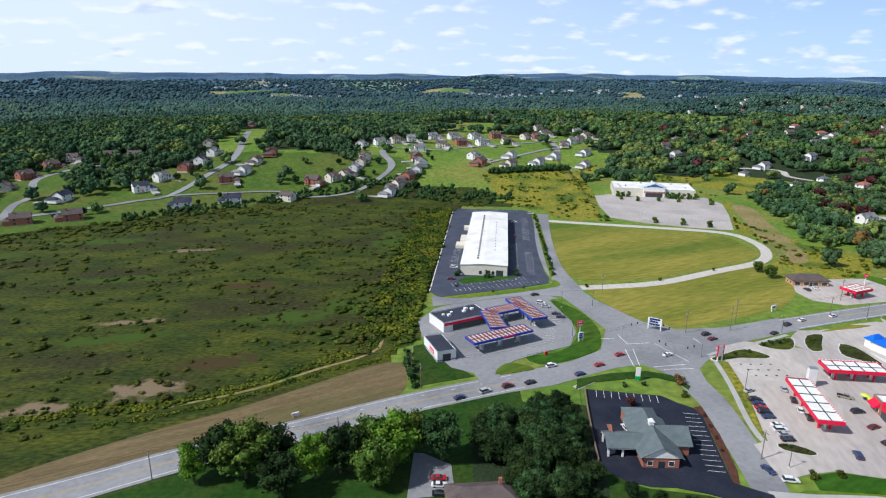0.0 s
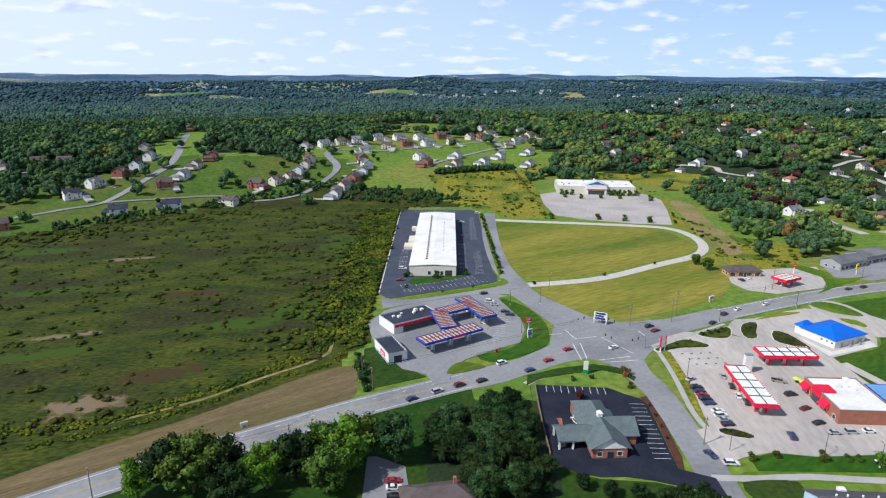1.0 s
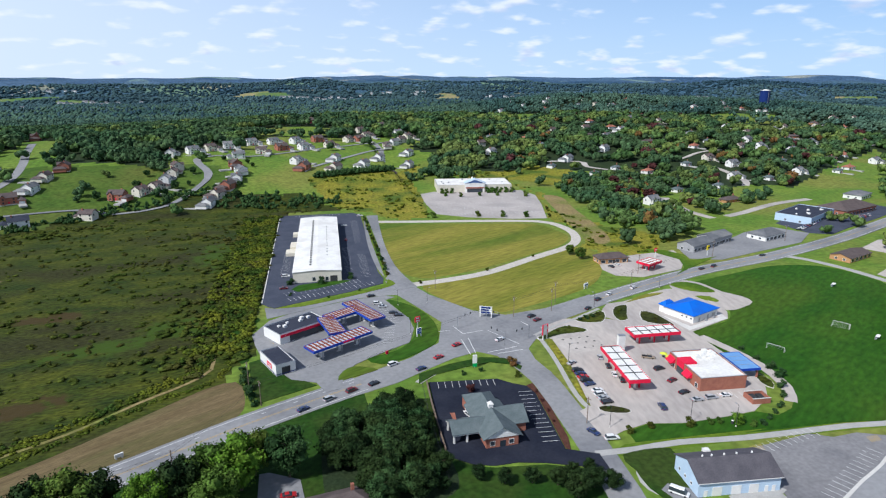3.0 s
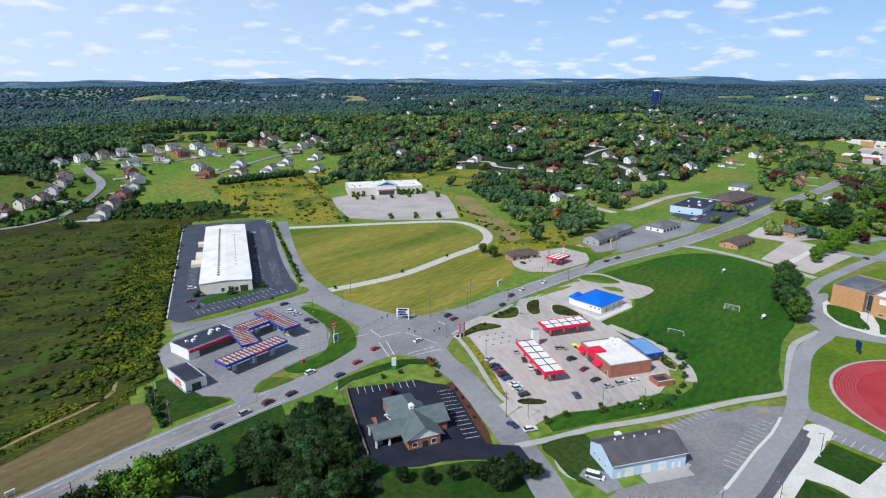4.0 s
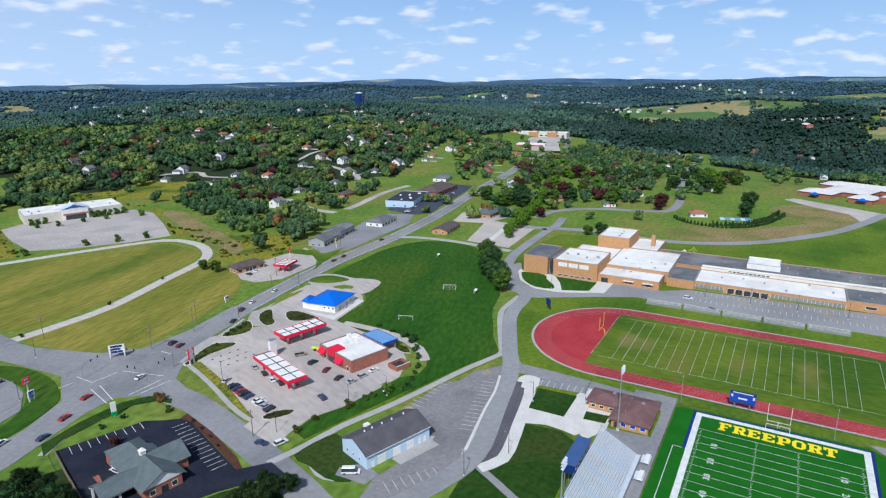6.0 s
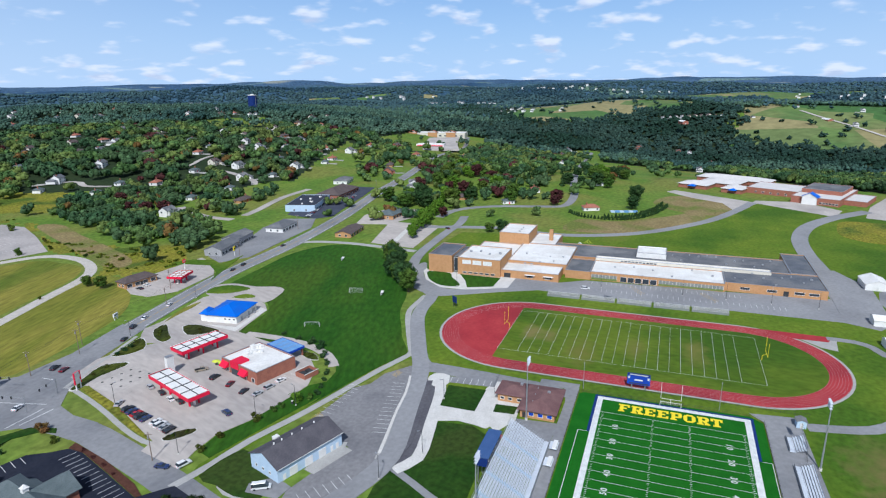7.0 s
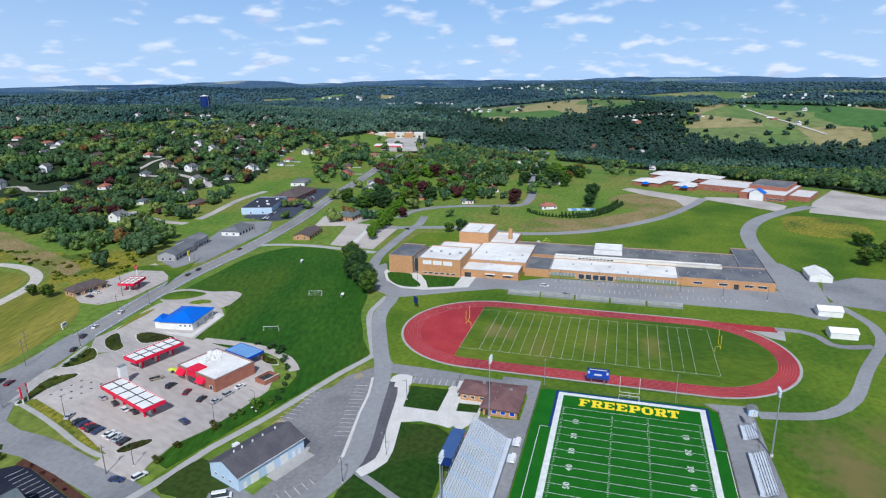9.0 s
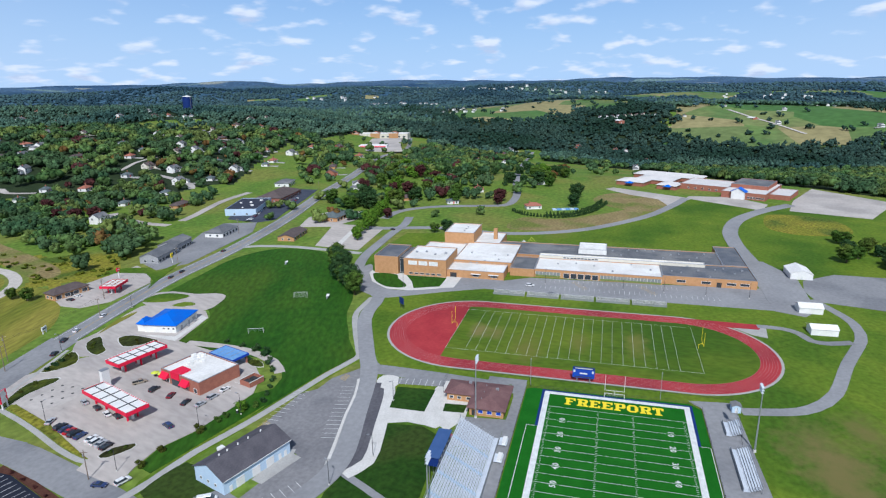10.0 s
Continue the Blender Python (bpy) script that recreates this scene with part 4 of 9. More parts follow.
def text_mesh(words, size, material, bold=0.0, depth=0.02):
    cu = bpy.data.curves.new("lettering", "FONT")
    cu.body, cu.size, cu.extrude, cu.offset, cu.align_x, cu.align_y = words, size, depth, bold, "CENTER", "CENTER"
    cu.resolution_u = 3
    tmp = bpy.data.objects.new("lettering", cu)
    scene.collection.objects.link(tmp)
    me = bpy.data.meshes.new_from_object(tmp.evaluated_get(bpy.context.evaluated_depsgraph_get()))
    bpy.data.objects.remove(tmp)
    me.materials.clear()
    me.materials.append(material)
    return me


# ---- campus: a frame of its own, x away from the stadium, y along the track ----
CX, CY, CR = 266.7, 58.9, 9.9
C_COS, C_SIN = math.cos(radians(CR)), math.sin(radians(CR))


def cw(x, y):
    return CX + x * C_COS - y * C_SIN, CY + x * C_SIN + y * C_COS


def campus(name, x, y, label, category, rot=0.0, group=""):
    return thing(name, *cw(x, y), 0.06, CR + rot, label, category, group)


def campus_patch(name, pts, material, label, z, category="ground", curved=False):
    return patch(name, [cw(*p) for p in pts], material, label, z, curved, category)


def oval(cx, cy, half, r, n=28):
    pts = []
    for k in range(n + 1):
        a = math.pi * k / n
        pts.append((cx + r * math.cos(a), cy + half + r * math.sin(a)))
    for k in range(n + 1):
        a = math.pi + math.pi * k / n
        pts.append((cx + r * math.cos(a), cy - half + r * math.sin(a)))
    return pts


TRACK_C, TRACK_HALF, LANES = (-2.6, -0.2), 47.7, 7


def build_track():
    ob = structure("track", Mesh().prism([cw(*p) for p in oval(*TRACK_C, TRACK_HALF, 39.7)], -0.2, 0.09), M["track"], "red rubber running track with white lane lines", "running track")
    part("chute", Mesh().prism([cw(*p) for p in ((29.0, -44), (36.8, -44), (36.0, -89), (29.5, -86))], -0.2, 0.084), M["track"], ob)
    part("apron", Mesh().prism([cw(*p) for p in oval(*TRACK_C, TRACK_HALF, 40.8)], -0.2, 0.06), M["concrete_walk"], ob, "grey asphalt apron round the track")
    part("apron_corner", Mesh().prism([cw(*p) for p in ((30, -74), (34.5, -90), (20, -88), (22, -82))], -0.2, 0.066), M["concrete_walk"], ob)
    for lane in range(LANES + 1):
        pts = [cw(*p) for p in oval(*TRACK_C, TRACK_HALF, 31.9 + lane * 7.6 / LANES, 24)]
        part("lane_line", ribbon(Mesh(), pts + pts[:1], 0.06, 0.105, 0, 0.01), M["lane_paint"], ob, "white lane line")
    return ob


build_track()


def infield_edge():
    """The inner oval, cut off straight at one end."""
    r, (cx, cy) = 31.7, TRACK_C
    u = math.sqrt(r * r - (54.8 - cy - TRACK_HALF) ** 2)
    pts = [(cx + u, 54.8), (cx - u, 54.8), (cx - r, cy + TRACK_HALF)]
    return pts + [(cx - r * math.cos(a), cy - TRACK_HALF - r * math.sin(a)) for a in np.linspace(0, math.pi, 33)] + [(cx + r, cy + TRACK_HALF)]


infield = campus_patch("ground_track_field", infield_edge(), M["field_grass"], "mown grass playing field with worn brown patches", 0.09)


def field_lines(cx, cy, turf, z):
    """Yard lines of a football field, 120 by 53.3 yards, long side along local y unless turf."""
    yd = 0.9144
    host = campus("field_markings", cx, cy, "white painted football field lines on grass" if not turf else "crisp white football field lines on green turf", "field lines", 90 if turf else 0)
    host.location.z = z
    w = 0.14 if turf else 0.085
    yard = Mesh().box(-24.38, -w / 2, -0.01, 24.38, w / 2, 0).data("yard_line", M["paint_white"])
    for k in range(-10, 11):
        part("yard_line", yard, None, host).matrix_basis = pose(0, k * 5 * yd, 0)
    if not turf:
        for s in (-1, 1):
            part("side_line", Mesh().box(s * 24.38 - w / 2, -54.86, -0.01, s * 24.38 + w / 2, 54.86, 0.002), M["paint_white"], host)
            part("end_line", Mesh().box(-24.3, s * 54.86 - w / 2, -0.01, 24.3, s * 54.86 + w / 2, 0.002), M["paint_white"], host)
    else:
        hm = Mesh()
        for k in range(-49, 50):
            for x in (-23.4, -6.1, 6.1, 23.4):
                if k % 5:
                    hm.box(x - 0.33, k * yd - 0.06, -0.01, x + 0.33, k * yd + 0.06, 0)
        tagged(part("hash_marks", hm, M["paint_white"], host), "", "", "", "stuff")
    return host


field_lines(0, 0, False, max(v.co.z for v in infield.data.vertices) + 0.014)
# stadium turf
TX, TY = -110.7, -19.6
pad = campus_patch("ground_turf", [(-52.6, 12.5), (-54, 14), (-180, 14), (-180, -50), (-55, -50), (-51.5, -46)], M["turf"], "vivid green artificial turf", 0.045)
border = campus("turf_border", TX, TY, "wide white painted border round the turf field", "field lines", 90)
border.location.z = 0.095
for s in (-1, 1):
    part("border_strip", Mesh().box(s * 25.4 - 1.0, -56.9, -0.02, s * 25.4 + 1.0, 56.9, 0), M["paint_white"], border)
    part("border_end", Mesh().box(-24.4, s * 55.9 - 1.0, -0.02, 24.4, s * 55.9 + 1.0, 0), M["paint_white"], border)
    part("blue_strip", Mesh().box(s * 26.9 - 0.5, -57.9, -0.02, s * 26.9 + 0.5, -31, 0), M["navy"], border, "navy blue outer band")
    part("blue_end", Mesh().box(s * 13.3 - 13.2, -57.9, -0.02, s * 13.3 + 13.2, -56.95, 0), M["navy"], border, "navy blue outer band")
    part("team_box_line", Mesh().box(s * 30.3 - 0.1, -31, -0.02, s * 30.3 + 0.1, 31, 0), M["paint_white"], border)
    part("team_box_end", Mesh().box(min(s * 26.4, s * 30.2), -31.2, -0.02, max(s * 26.4, s * 30.2), -31, 0), M["paint_white"], border)
field_lines(TX, TY, True, 0.097)
letters = campus("end_zone_lettering", -60.1, -19.0, "yellow block letters FREEPORT painted in the end zone", "lettering")
letters.location.z = 0.10


def slab_letter(ch):
    """A heavy slab-serif capital, 1 wide and 1.4 high, out of flat pieces laid edge to edge."""
    def r4(x0, y0, x1, y1):
        return [(x0, y0), (x1, y0), (x1, y1), (x0, y1)]
    stem, foot, top = r4(0.12, 0.22, 0.44, 1.16), r4(0, 0, 0.58, 0.22), r4(0, 1.16, 1.0, 1.4)
    tip = r4(0.80, 0.92, 1.0, 1.16)
    pieces = {
        "F": [stem, foot, top, tip, r4(0.44, 0.58, 0.74, 0.82)],
        "E": [stem, r4(0, 0, 1.0, 0.22), top, tip, r4(0.44, 0.58, 0.72, 0.82), r4(0.80, 0.22, 1.0, 0.48)],
        "T": [r4(0.33, 0.22, 0.67, 1.16), r4(0.18, 0, 0.82, 0.22), top, r4(0, 0.9, 0.2, 1.16), tip],
        "P": [stem, foot, r4(0, 1.16, 0.70, 1.4), r4(0.44, 0.50, 0.70, 0.72), r4(0.70, 0.70, 1.02, 1.20), [(0.70, 1.20), (1.02, 1.20), (0.88, 1.4), (0.70, 1.4)], [(0.70, 0.50), (0.88, 0.50), (1.02, 0.70), (0.70, 0.70)]],
        "R": [stem, r4(0, 0, 0.54, 0.22), r4(0, 1.16, 0.70, 1.4), r4(0.44, 0.60, 0.70, 0.80), r4(0.70, 0.80, 1.0, 1.20), [(0.70, 1.20), (1.0, 1.20), (0.86, 1.4), (0.70, 1.4)], [(0.70, 0.60), (0.86, 0.60), (1.0, 0.80), (0.70, 0.80)],
              [(0.66, 0.22), (1.0, 0.22), (0.80, 0.60), (0.48, 0.60)], r4(0.62, 0, 1.08, 0.22)],
        "O": [r4(0, 0.34, 0.32, 1.06), r4(0.70, 0.34, 1.02, 1.06), r4(0.32, 1.14, 0.70, 1.4), r4(0.32, 0, 0.70, 0.26), [(0, 1.06), (0.32, 1.06), (0.32, 1.4), (0.26, 1.4)], [(0.70, 1.06), (1.02, 1.06), (0.76, 1.4), (0.70, 1.4)],
              [(0, 0.34), (0.26, 0), (0.32, 0), (0.32, 0.34)], [(0.70, 0.34), (0.70, 0), (0.76, 0), (1.02, 0.34)]],
    }[ch]
    m = Mesh()
    for q in pieces:
        m.prism([(x * 3.95, y * 3.75) for x, y in q], -0.02, 0.012)
    return m


for k, ch in enumerate("FREEPORT"):
    part("letter", slab_letter(ch), M["yellow"], letters).matrix_basis = pose(-2.4, 17.75 - k * 4.5, 0, 0, 0, -90)
for k, num in enumerate((10, 20, 30, 40, 50, 40, 30, 20, 10)):
    for s in (-1, 1):
        ob = campus("yard_number", TX + (40 - 10 * k) * 0.9144, TY + s * 18.2, "white painted yard number on the turf", "yard number", 0, "yard numbers on the turf")
        ob.location.z = 0.10
        for q, ch in zip((-0.95, 0.95), str(num)):
            part("digit", text_mesh(ch, 2.7, M["paint_white"], 0.04), None, ob).matrix_basis = pose(q if s > 0 else -q, 0, 0, 0, 0, 0 if s > 0 else 180)


def goal_posts(x, y, rot, material, label):
    g = campus("goal_posts", x, y, label, "goal posts", rot)
    part("post", Mesh().tube((-1.6, 0, 0), (-1.6, 0, 2.2), 0.09).tube((-1.6, 0, 2.2), (0, 0, 3.05), 0.08), material, g)
    part("crossbar", Mesh().tube((0, -3.55, 3.05), (0, 3.55, 3.05), 0.08), material, g)
    for s in (-1, 1):
        part("upright", Mesh().tube((0, s * 3.55, 3.05), (0, s * 3.55, 9.5), 0.075), material, g)
    return g


goal_posts(-53.5, -19.2, 180, M["wall_white"], "white football goal posts behind the end zone")
goal_posts(0, 57.0, 90, M["yellow"], "yellow football goal posts on the track field")
goal_posts(0, -57.0, -90, M["yellow"], "yellow football goal posts with a padded base")


def net_goal(x, y, rot, w, h, label, z=0.06):
    g = thing("soccer_goal", x, y, z, rot, label, "soccer goal", "soccer goals")
    for s in (-1, 1):
        part("post", Mesh().tube((s * w / 2, 0, 0), (s * w / 2, 0, h), 0.08), M["wall_white"], g)
        part("stay", Mesh().tube((s * w / 2, 0, h), (s * w / 2, 2.2, 0), 0.05).tube((s * w / 2, 0, 0.06), (s * w / 2, 2.2, 0.06), 0.05), M["wall_white"], g)
    part("crossbar", Mesh().tube((-w / 2, 0, h), (w / 2, 0, h), 0.08), M["wall_white"], g)
    net = Mesh()
    for k in range(1, 12):
        u = -w / 2 + w * k / 12
        net.tube((u, 0, h), (u, 2.2, 0), 0.018, n=3)
    for k in range(1, 5):
        net.tube((-w / 2, 2.2 * k / 5, h - h * k / 5), (w / 2, 2.2 * k / 5, h - h * k / 5), 0.018, n=3)
    part("net", net, M["paint_white"], g)
    return g


net_goal(211.8, 200, -61, 7.3, 2.4, "white soccer goal with a net on the lawn")
net_goal(262.8, 212.3, 118, 7.3, 2.4, "white soccer goal with a net on the lawn")
net_goal(*cw(-54.6, -19.2), CR - 90, 7.3, 2.4, "white soccer goal standing under the goal posts")


# ---- home grandstand ----
def grandstand(x, y, rot, length, rows, label, rise=0.42, tread=0.78, base=1.0, plank=None):
    """Aluminium bleachers; the front edge along local x at y = 0, rows climb towards +y."""
    g = campus("grandstand", x, y, label, "bleachers", rot)
    for k in range(rows):
        z, yy = base + k * rise, k * tread
        part("bench_plank", Mesh().box(-length / 2, yy + 0.34, z + 0.40, length / 2, yy + 0.64, z + 0.46), plank or M["alu"], g)
        part("foot_board", Mesh().box(-length / 2, yy, z - 0.05, length / 2, yy + 0.32, z), plank or M["alu"], g)
        part("riser", Mesh().box(-length / 2, yy + 0.70, z, length / 2, yy + 0.73, z + rise - 0.06), M["metal"], g)
    top, deep = base + rows * rise, rows * tread
    for s in range(int(length / 6) + 1):
        xx = -length / 2 + 0.2 + s * (length - 0.4) / int(length / 6)
        m = Mesh().tube((xx, 0.1, 0), (xx, 0.1, base - 0.06), 0.1).tube((xx, deep * 0.5, 0), (xx, deep * 0.5, base + rise * rows * 0.5 - 0.6), 0.1)
        m.tube((xx, deep, 0), (xx, deep, top + 1.0), 0.09).tube((xx, 0.1, base - 0.15), (xx, deep, top - 0.15), 0.09)
        part("support_frame", m, M["metal"], g)
    rail = Mesh()
    for h in (0.5, 1.0):
        rail.tube((-length / 2, deep, top + h), (length / 2, deep, top + h), 0.035, n=4)
        for s in (-1, 1):
            rail.tube((s * length / 2, 0, base + h + 0.1), (s * length / 2, deep, top + h), 0.035, n=4)
    part("guard_rail", rail, M["metal"], g)
    for xx in [q for q in np.arange(-length / 2 + 5, length / 2 - 2, 9.5) if rows > 6]:
        st = Mesh()
        for k in range(rows):
            st.box(xx - 0.6, k * tread + 0.02, base + k * rise + 0.002, xx + 0.6, k * tread + 0.32, base + k * rise + 0.03)
            st.box(xx - 0.6, k * tread + 0.33, base + k * rise + 0.18, xx + 0.6, k * tread + 0.66, base + k * rise + 0.48)
        tagged(part("stair_aisle", st, M["wall_blue"], g), "pale aisle steps", "", "", "stuff")
    part("front_walk", Mesh().box(-length / 2, -1.6, base - 0.15, length / 2, -0.05, base - 0.02), M["alu"], g)
    part("front_skirt", Mesh().box(-length / 2, -1.65, 0.05, length / 2, -1.6, base + 1.0), M["metal"], g, "grey front skirt and rail")
    return g


grandstand(-124, 19.8, 0, 64, 15, "long aluminium home grandstand with rows of benches")
for xx in (-93.5, -103.0):
    lp = campus("wheelchair_platform", xx, 16.6, "small raised aluminium viewing platform", "platform", 0, "viewing platforms")
    part("deck", Mesh().box(-2.2, -1.4, 0.9, 2.2, 1.4, 1.05), M["alu"], lp)
    part("cover", Mesh().box(-1.9, -1.2, 1.06, 1.9, 0.2, 1.9), M["wall_white"], lp)
    for sx in (-2, 2):
        for sy in (-1.2, 1.2):
            part("leg", Mesh().tube((sx, sy, 0), (sx, sy, 2.0), 0.06), M["metal"], lp)
press = campus("press_box", -112, 33.6, "navy press box with a steel-blue roof behind the grandstand", "press box")
part("wall", Mesh().box(-7.4, -1.7, 6.2, 7.4, 1.7, 9.4), M["navy"], press)
part("roof", Mesh().box(-7.9, -2.2, 9.4, 7.9, 2.2, 9.65), M["roof_press"], press)
for k in range(5):
    window(press, -5.4 + k * 2.7, -1.7, 7.4, 2.2, 1.4, -90)
for sx in (-6.6, -2.2, 2.2, 6.6):
    part("column", Mesh().tube((sx, 1.4, 0), (sx, 1.4, 6.2), 0.16).tube((sx, -1.4, 0), (sx, -1.4, 6.2), 0.16), M["metal"], press)
for xx, ln in ((-66.5, 9), (-90, 22), (-118, 24)):
    grandstand(xx, -57.5, 180, ln, 5, "low aluminium visitors' bleachers with five rows", 0.30, 0.7, 0.4)

# ---- concession building ----
con = campus("concession_building", 0, 0, "tan brick concession building under a brown hipped roof", "building")
con.matrix_basis = pose(*cw(-69, 25.5), 0.06, 0, 0, CR)
part("wall", Mesh().box(-9, -6.2, 0, 9, 6.2, 3.2), M["brick_tan"], con)
part("wing_wall", Mesh().box(-0.6, 6.2, 0, 9, 16.8, 3.2), M["brick_tan"], con)
part("roof", Mesh().hip(-10, -7.2, 10, 7.2, 3.2, 5.4, 0.2), M["roof_maroon"], con)
part("wing_roof", Mesh().hip(-1.4, 5.0, 9.8, 17.8, 3.203, 5.0, 0.2), M["roof_maroon"], con)
for k in (-4.5, -1.2, 2.1):
    window(con, -9, k, 1.0, 1.9, 1.5, 180, glass=M["blue"])
for k in (8.5, 12, 15):
    window(con, -0.6, k, 1.0, 1.6, 1.2, 180)
door(con, -9, 4.8, 0, 1.1, 2.1, 180, M["dark_metal"])
roof_units(con, [(3, -2), (6, 9)], 4.6, 0.9)
for k in (-5, 0, 5):
    part("roof_vent", Mesh().tube((k, 2.5, 4.0), (k, 2.5, 5.2), 0.15), M["metal"], con)


# ---- scoreboard, flood lights, fences ----
sb = campus("scoreboard", -43.3, -7.2, "blue electronic scoreboard on two posts", "scoreboard", 180)
part("panel", Mesh().box(-0.35, -4.3, 2.0, 0.35, 4.3, 5.7), M["blue"], sb)
part("top_sign", Mesh().box(-0.3, -4.3, 5.72, 0.3, 4.3, 6.5), M["navy"], sb)
part("top_lettering", Mesh().box(0.31, -3.4, 5.95, 0.34, 3.4, 6.28), M["paint_white"], sb)
for s in (-1, 1):
    part("post", Mesh().tube((0, s * 2.5, 0), (0, s * 2.5, 2.0), 0.22, n=8), M["metal"], sb)
    part("side_panel", Mesh().box(0.36, s * 3.6 - 0.35, 4.3, 0.40, s * 3.6 + 0.35, 5.3), M["paint_white"], sb)
part("display", Mesh().box(0.36, -1.5, 3.7, 0.40, 1.5, 4.3), M["paint_white"], sb)
part("display_lower", Mesh().box(0.36, -3.6, 2.3, 0.40, 3.6, 2.7), M["dark_metal"], sb)
part("rear_frame", Mesh().tube((-0.3, -4, 4.0), (-0.3, 4, 4.0), 0.1).tube((-0.36, 0, 2.0), (-0.36, 0, 5.6), 0.1), M["metal"], sb)
# the far practice board
sb2 = thing("practice_board", 268.5, 150.5, 0.05, 60, "small dark double-sided sign board on posts", "sign")
for k in (-1.2, 1.2):
    part("post", Mesh().tube((k, 0, 0), (k, 0, 6), 0.1), M["dark_metal"], sb2)
part("panel", Mesh().box(-2.0, -0.15, 2.8, 2.0, 0.15, 6.2), M["navy"], sb2)


def flood_mast(x, y, h, rot):
    g = campus("flood_light_mast", x, y, "tall galvanised floodlight mast beside the stadium", "flood light", rot, "stadium flood lights")
    part("mast", Mesh().tube((0, 0, 0), (0, 0, h), 0.30, 0.14, 10), M["metal"], g)
    part("base", Mesh().tube((0, 0, 0), (0, 0, 0.8), 0.5, n=10), M["concrete"], g)
    for k in range(3):
        z = h - 0.4 - k * 0.9
        arm = part("cross_arm", Mesh().box(-1.6, -0.08, z, 1.6, 0.08, z + 0.14), M["metal"], g)
        for j in range(4):
            part("lamp", Mesh().tube((-1.35 + j * 0.9, 0.1, z + 0.35), (-1.35 + j * 0.9, 0.75, z + 0.1), 0.22, 0.34, 8), M["alu"], arm)
    return g


flood_mast(-79.6, 29.0, 24.3, 180)
flood_mast(-138.7, 29.5, 24, 180)
flood_mast(-78.5, -63.2, 24, 0)
for x, y in ((-50, 13), (-50.5, -36)):
    g = campus("light_pole", x, y, "slim grey lamp pole by the field fence", "light pole", 0, "lamp poles")
    part("pole", Mesh().tube((0, 0, 0), (0, 0, 11), 0.12, 0.07), M["metal"], g)
    part("head", Mesh().box(-0.5, -0.15, 11, 0.5, 0.15, 11.15), M["metal"], g)


def fence(pts, h, label, step=4.5):
    line = []
    for a, b in zip(pts, pts[1:]):
        n = max(1, int(math.dist(a, b) / step))
        line += [(a[0] + (b[0] - a[0]) * k / n, a[1] + (b[1] - a[1]) * k / n) for k in range(n)]
    line.append(pts[-1])
    g = thing("fence", *line[0], 0.05, 0, label, "fence")
    o = Vector(line[0])
    rail, mesh_w = Mesh(), Mesh()
    post = Mesh().tube((0, 0, 0), (0, 0, h), 0.04, n=5).data("post", M["dark_metal"])
    for p in line:
        part("post", post, None, g).matrix_basis = pose(p[0] - o.x, p[1] - o.y, 0)
    for a, b in zip(line, line[1:]):
        for z in (h, h * 0.5, 0.1):
            rail.tube((a[0] - o.x, a[1] - o.y, z), (b[0] - o.x, b[1] - o.y, z), 0.03, n=4)
    part("rail", rail, M["dark_metal"], g)
    return g


fence([cw(*p) for p in ((-178, 14.3), (-54, 14.3), (-52.3, 12.8), (-51.2, -46), (-54.8, -50.3), (-178, -50.3))], 1.2, "low dark rail fence round the turf")
fence([cw(*p) for p in ((-44.6, 46), (-44.6, -66))], 1.2, "low dark fence along the running track")
fence([cw(*p) for p in ((-49, 47), (-60, 46.5), (-66, 44.5))], 2.2, "dark chain-link entrance fence")
fence([cw(*p) for p in ((-48.6, -62), (-60, -62), (-76, -60))], 2.2, "dark chain-link side fence")
for k in range(5):
    grandstand(51.9, 38.0 - k * 18.8, -90, 17.6, 4, "low white track-side bleachers with four rows", 0.28, 0.65, 0.35, M["wall_white"])

# ---- campus paving ----
lot_school = campus_patch("road_school_lot", [(58, 52), (58, -98), (52, -112), (62, -120), (118, -124), (150, -112), (150, -99), (93, -99), (88, -46), (84, 30), (74, 46), (74, 78), (62, 70)], M["asphalt_campus"], "worn grey car park in front of the school", 0.095, "car park")
stalls(lot_school, *cw(79, 26), CR - 90, 30, 2.75, 5.0)
stalls(lot_school, *cw(66, 22), CR - 90, 36, 2.75, 5.0)
for k, y in enumerate((-2, -40)):
    hb = Mesh()
    for j in range(8):
        hb.bar(cw(68 + j * 1.6, y + j), cw(71.5 + j * 1.6, y + j - 2.2), 0.3, 0.006, lot_top(lot_school))
    part("hatched_bay", hb, M["paint_yellow"], lot_school, "faded yellow hatching")
lot_barn = patch("road_barn_lot", [(112, 121), (101, 117), (104, 111), (125, 103), (140, 103), (194, 124), (203, 128), (200, 133), (188, 139), (178, 139), (172, 143), (141, 141), (139, 119)], M["asphalt_lot"], "grey car park with painted stalls beside the white building", 0.09, False, "car park")
stalls(lot_barn, 150, 137.5, 8, 10, 2.75, 5.2)
stalls(lot_barn, 152, 113.0, 22.5, 14, 2.75, 5.0)
stalls(lot_barn, 110, 112.5, -25, 7, 2.75, 5.2)
part("island", Mesh().prism([(137, 105.5), (139, 105), (192, 126), (190.5, 127.5), (138, 107.5)], 0.09, 0.2), M["concrete_walk"], lot_barn, "pale kerbed island")
for x, y in ((146, 139.5), (152, 108.5), (188, 133)):
    hb = Mesh()
    for k in range(6):
        hb.bar((x + k * 0.8, y), (x + k * 0.8 + 1.0, y + 3.0), 0.28, 0.006, lot_top(lot_barn))
    part("hatched_bay", hb, M["paint_yellow"], lot_barn, "yellow hatched bay")
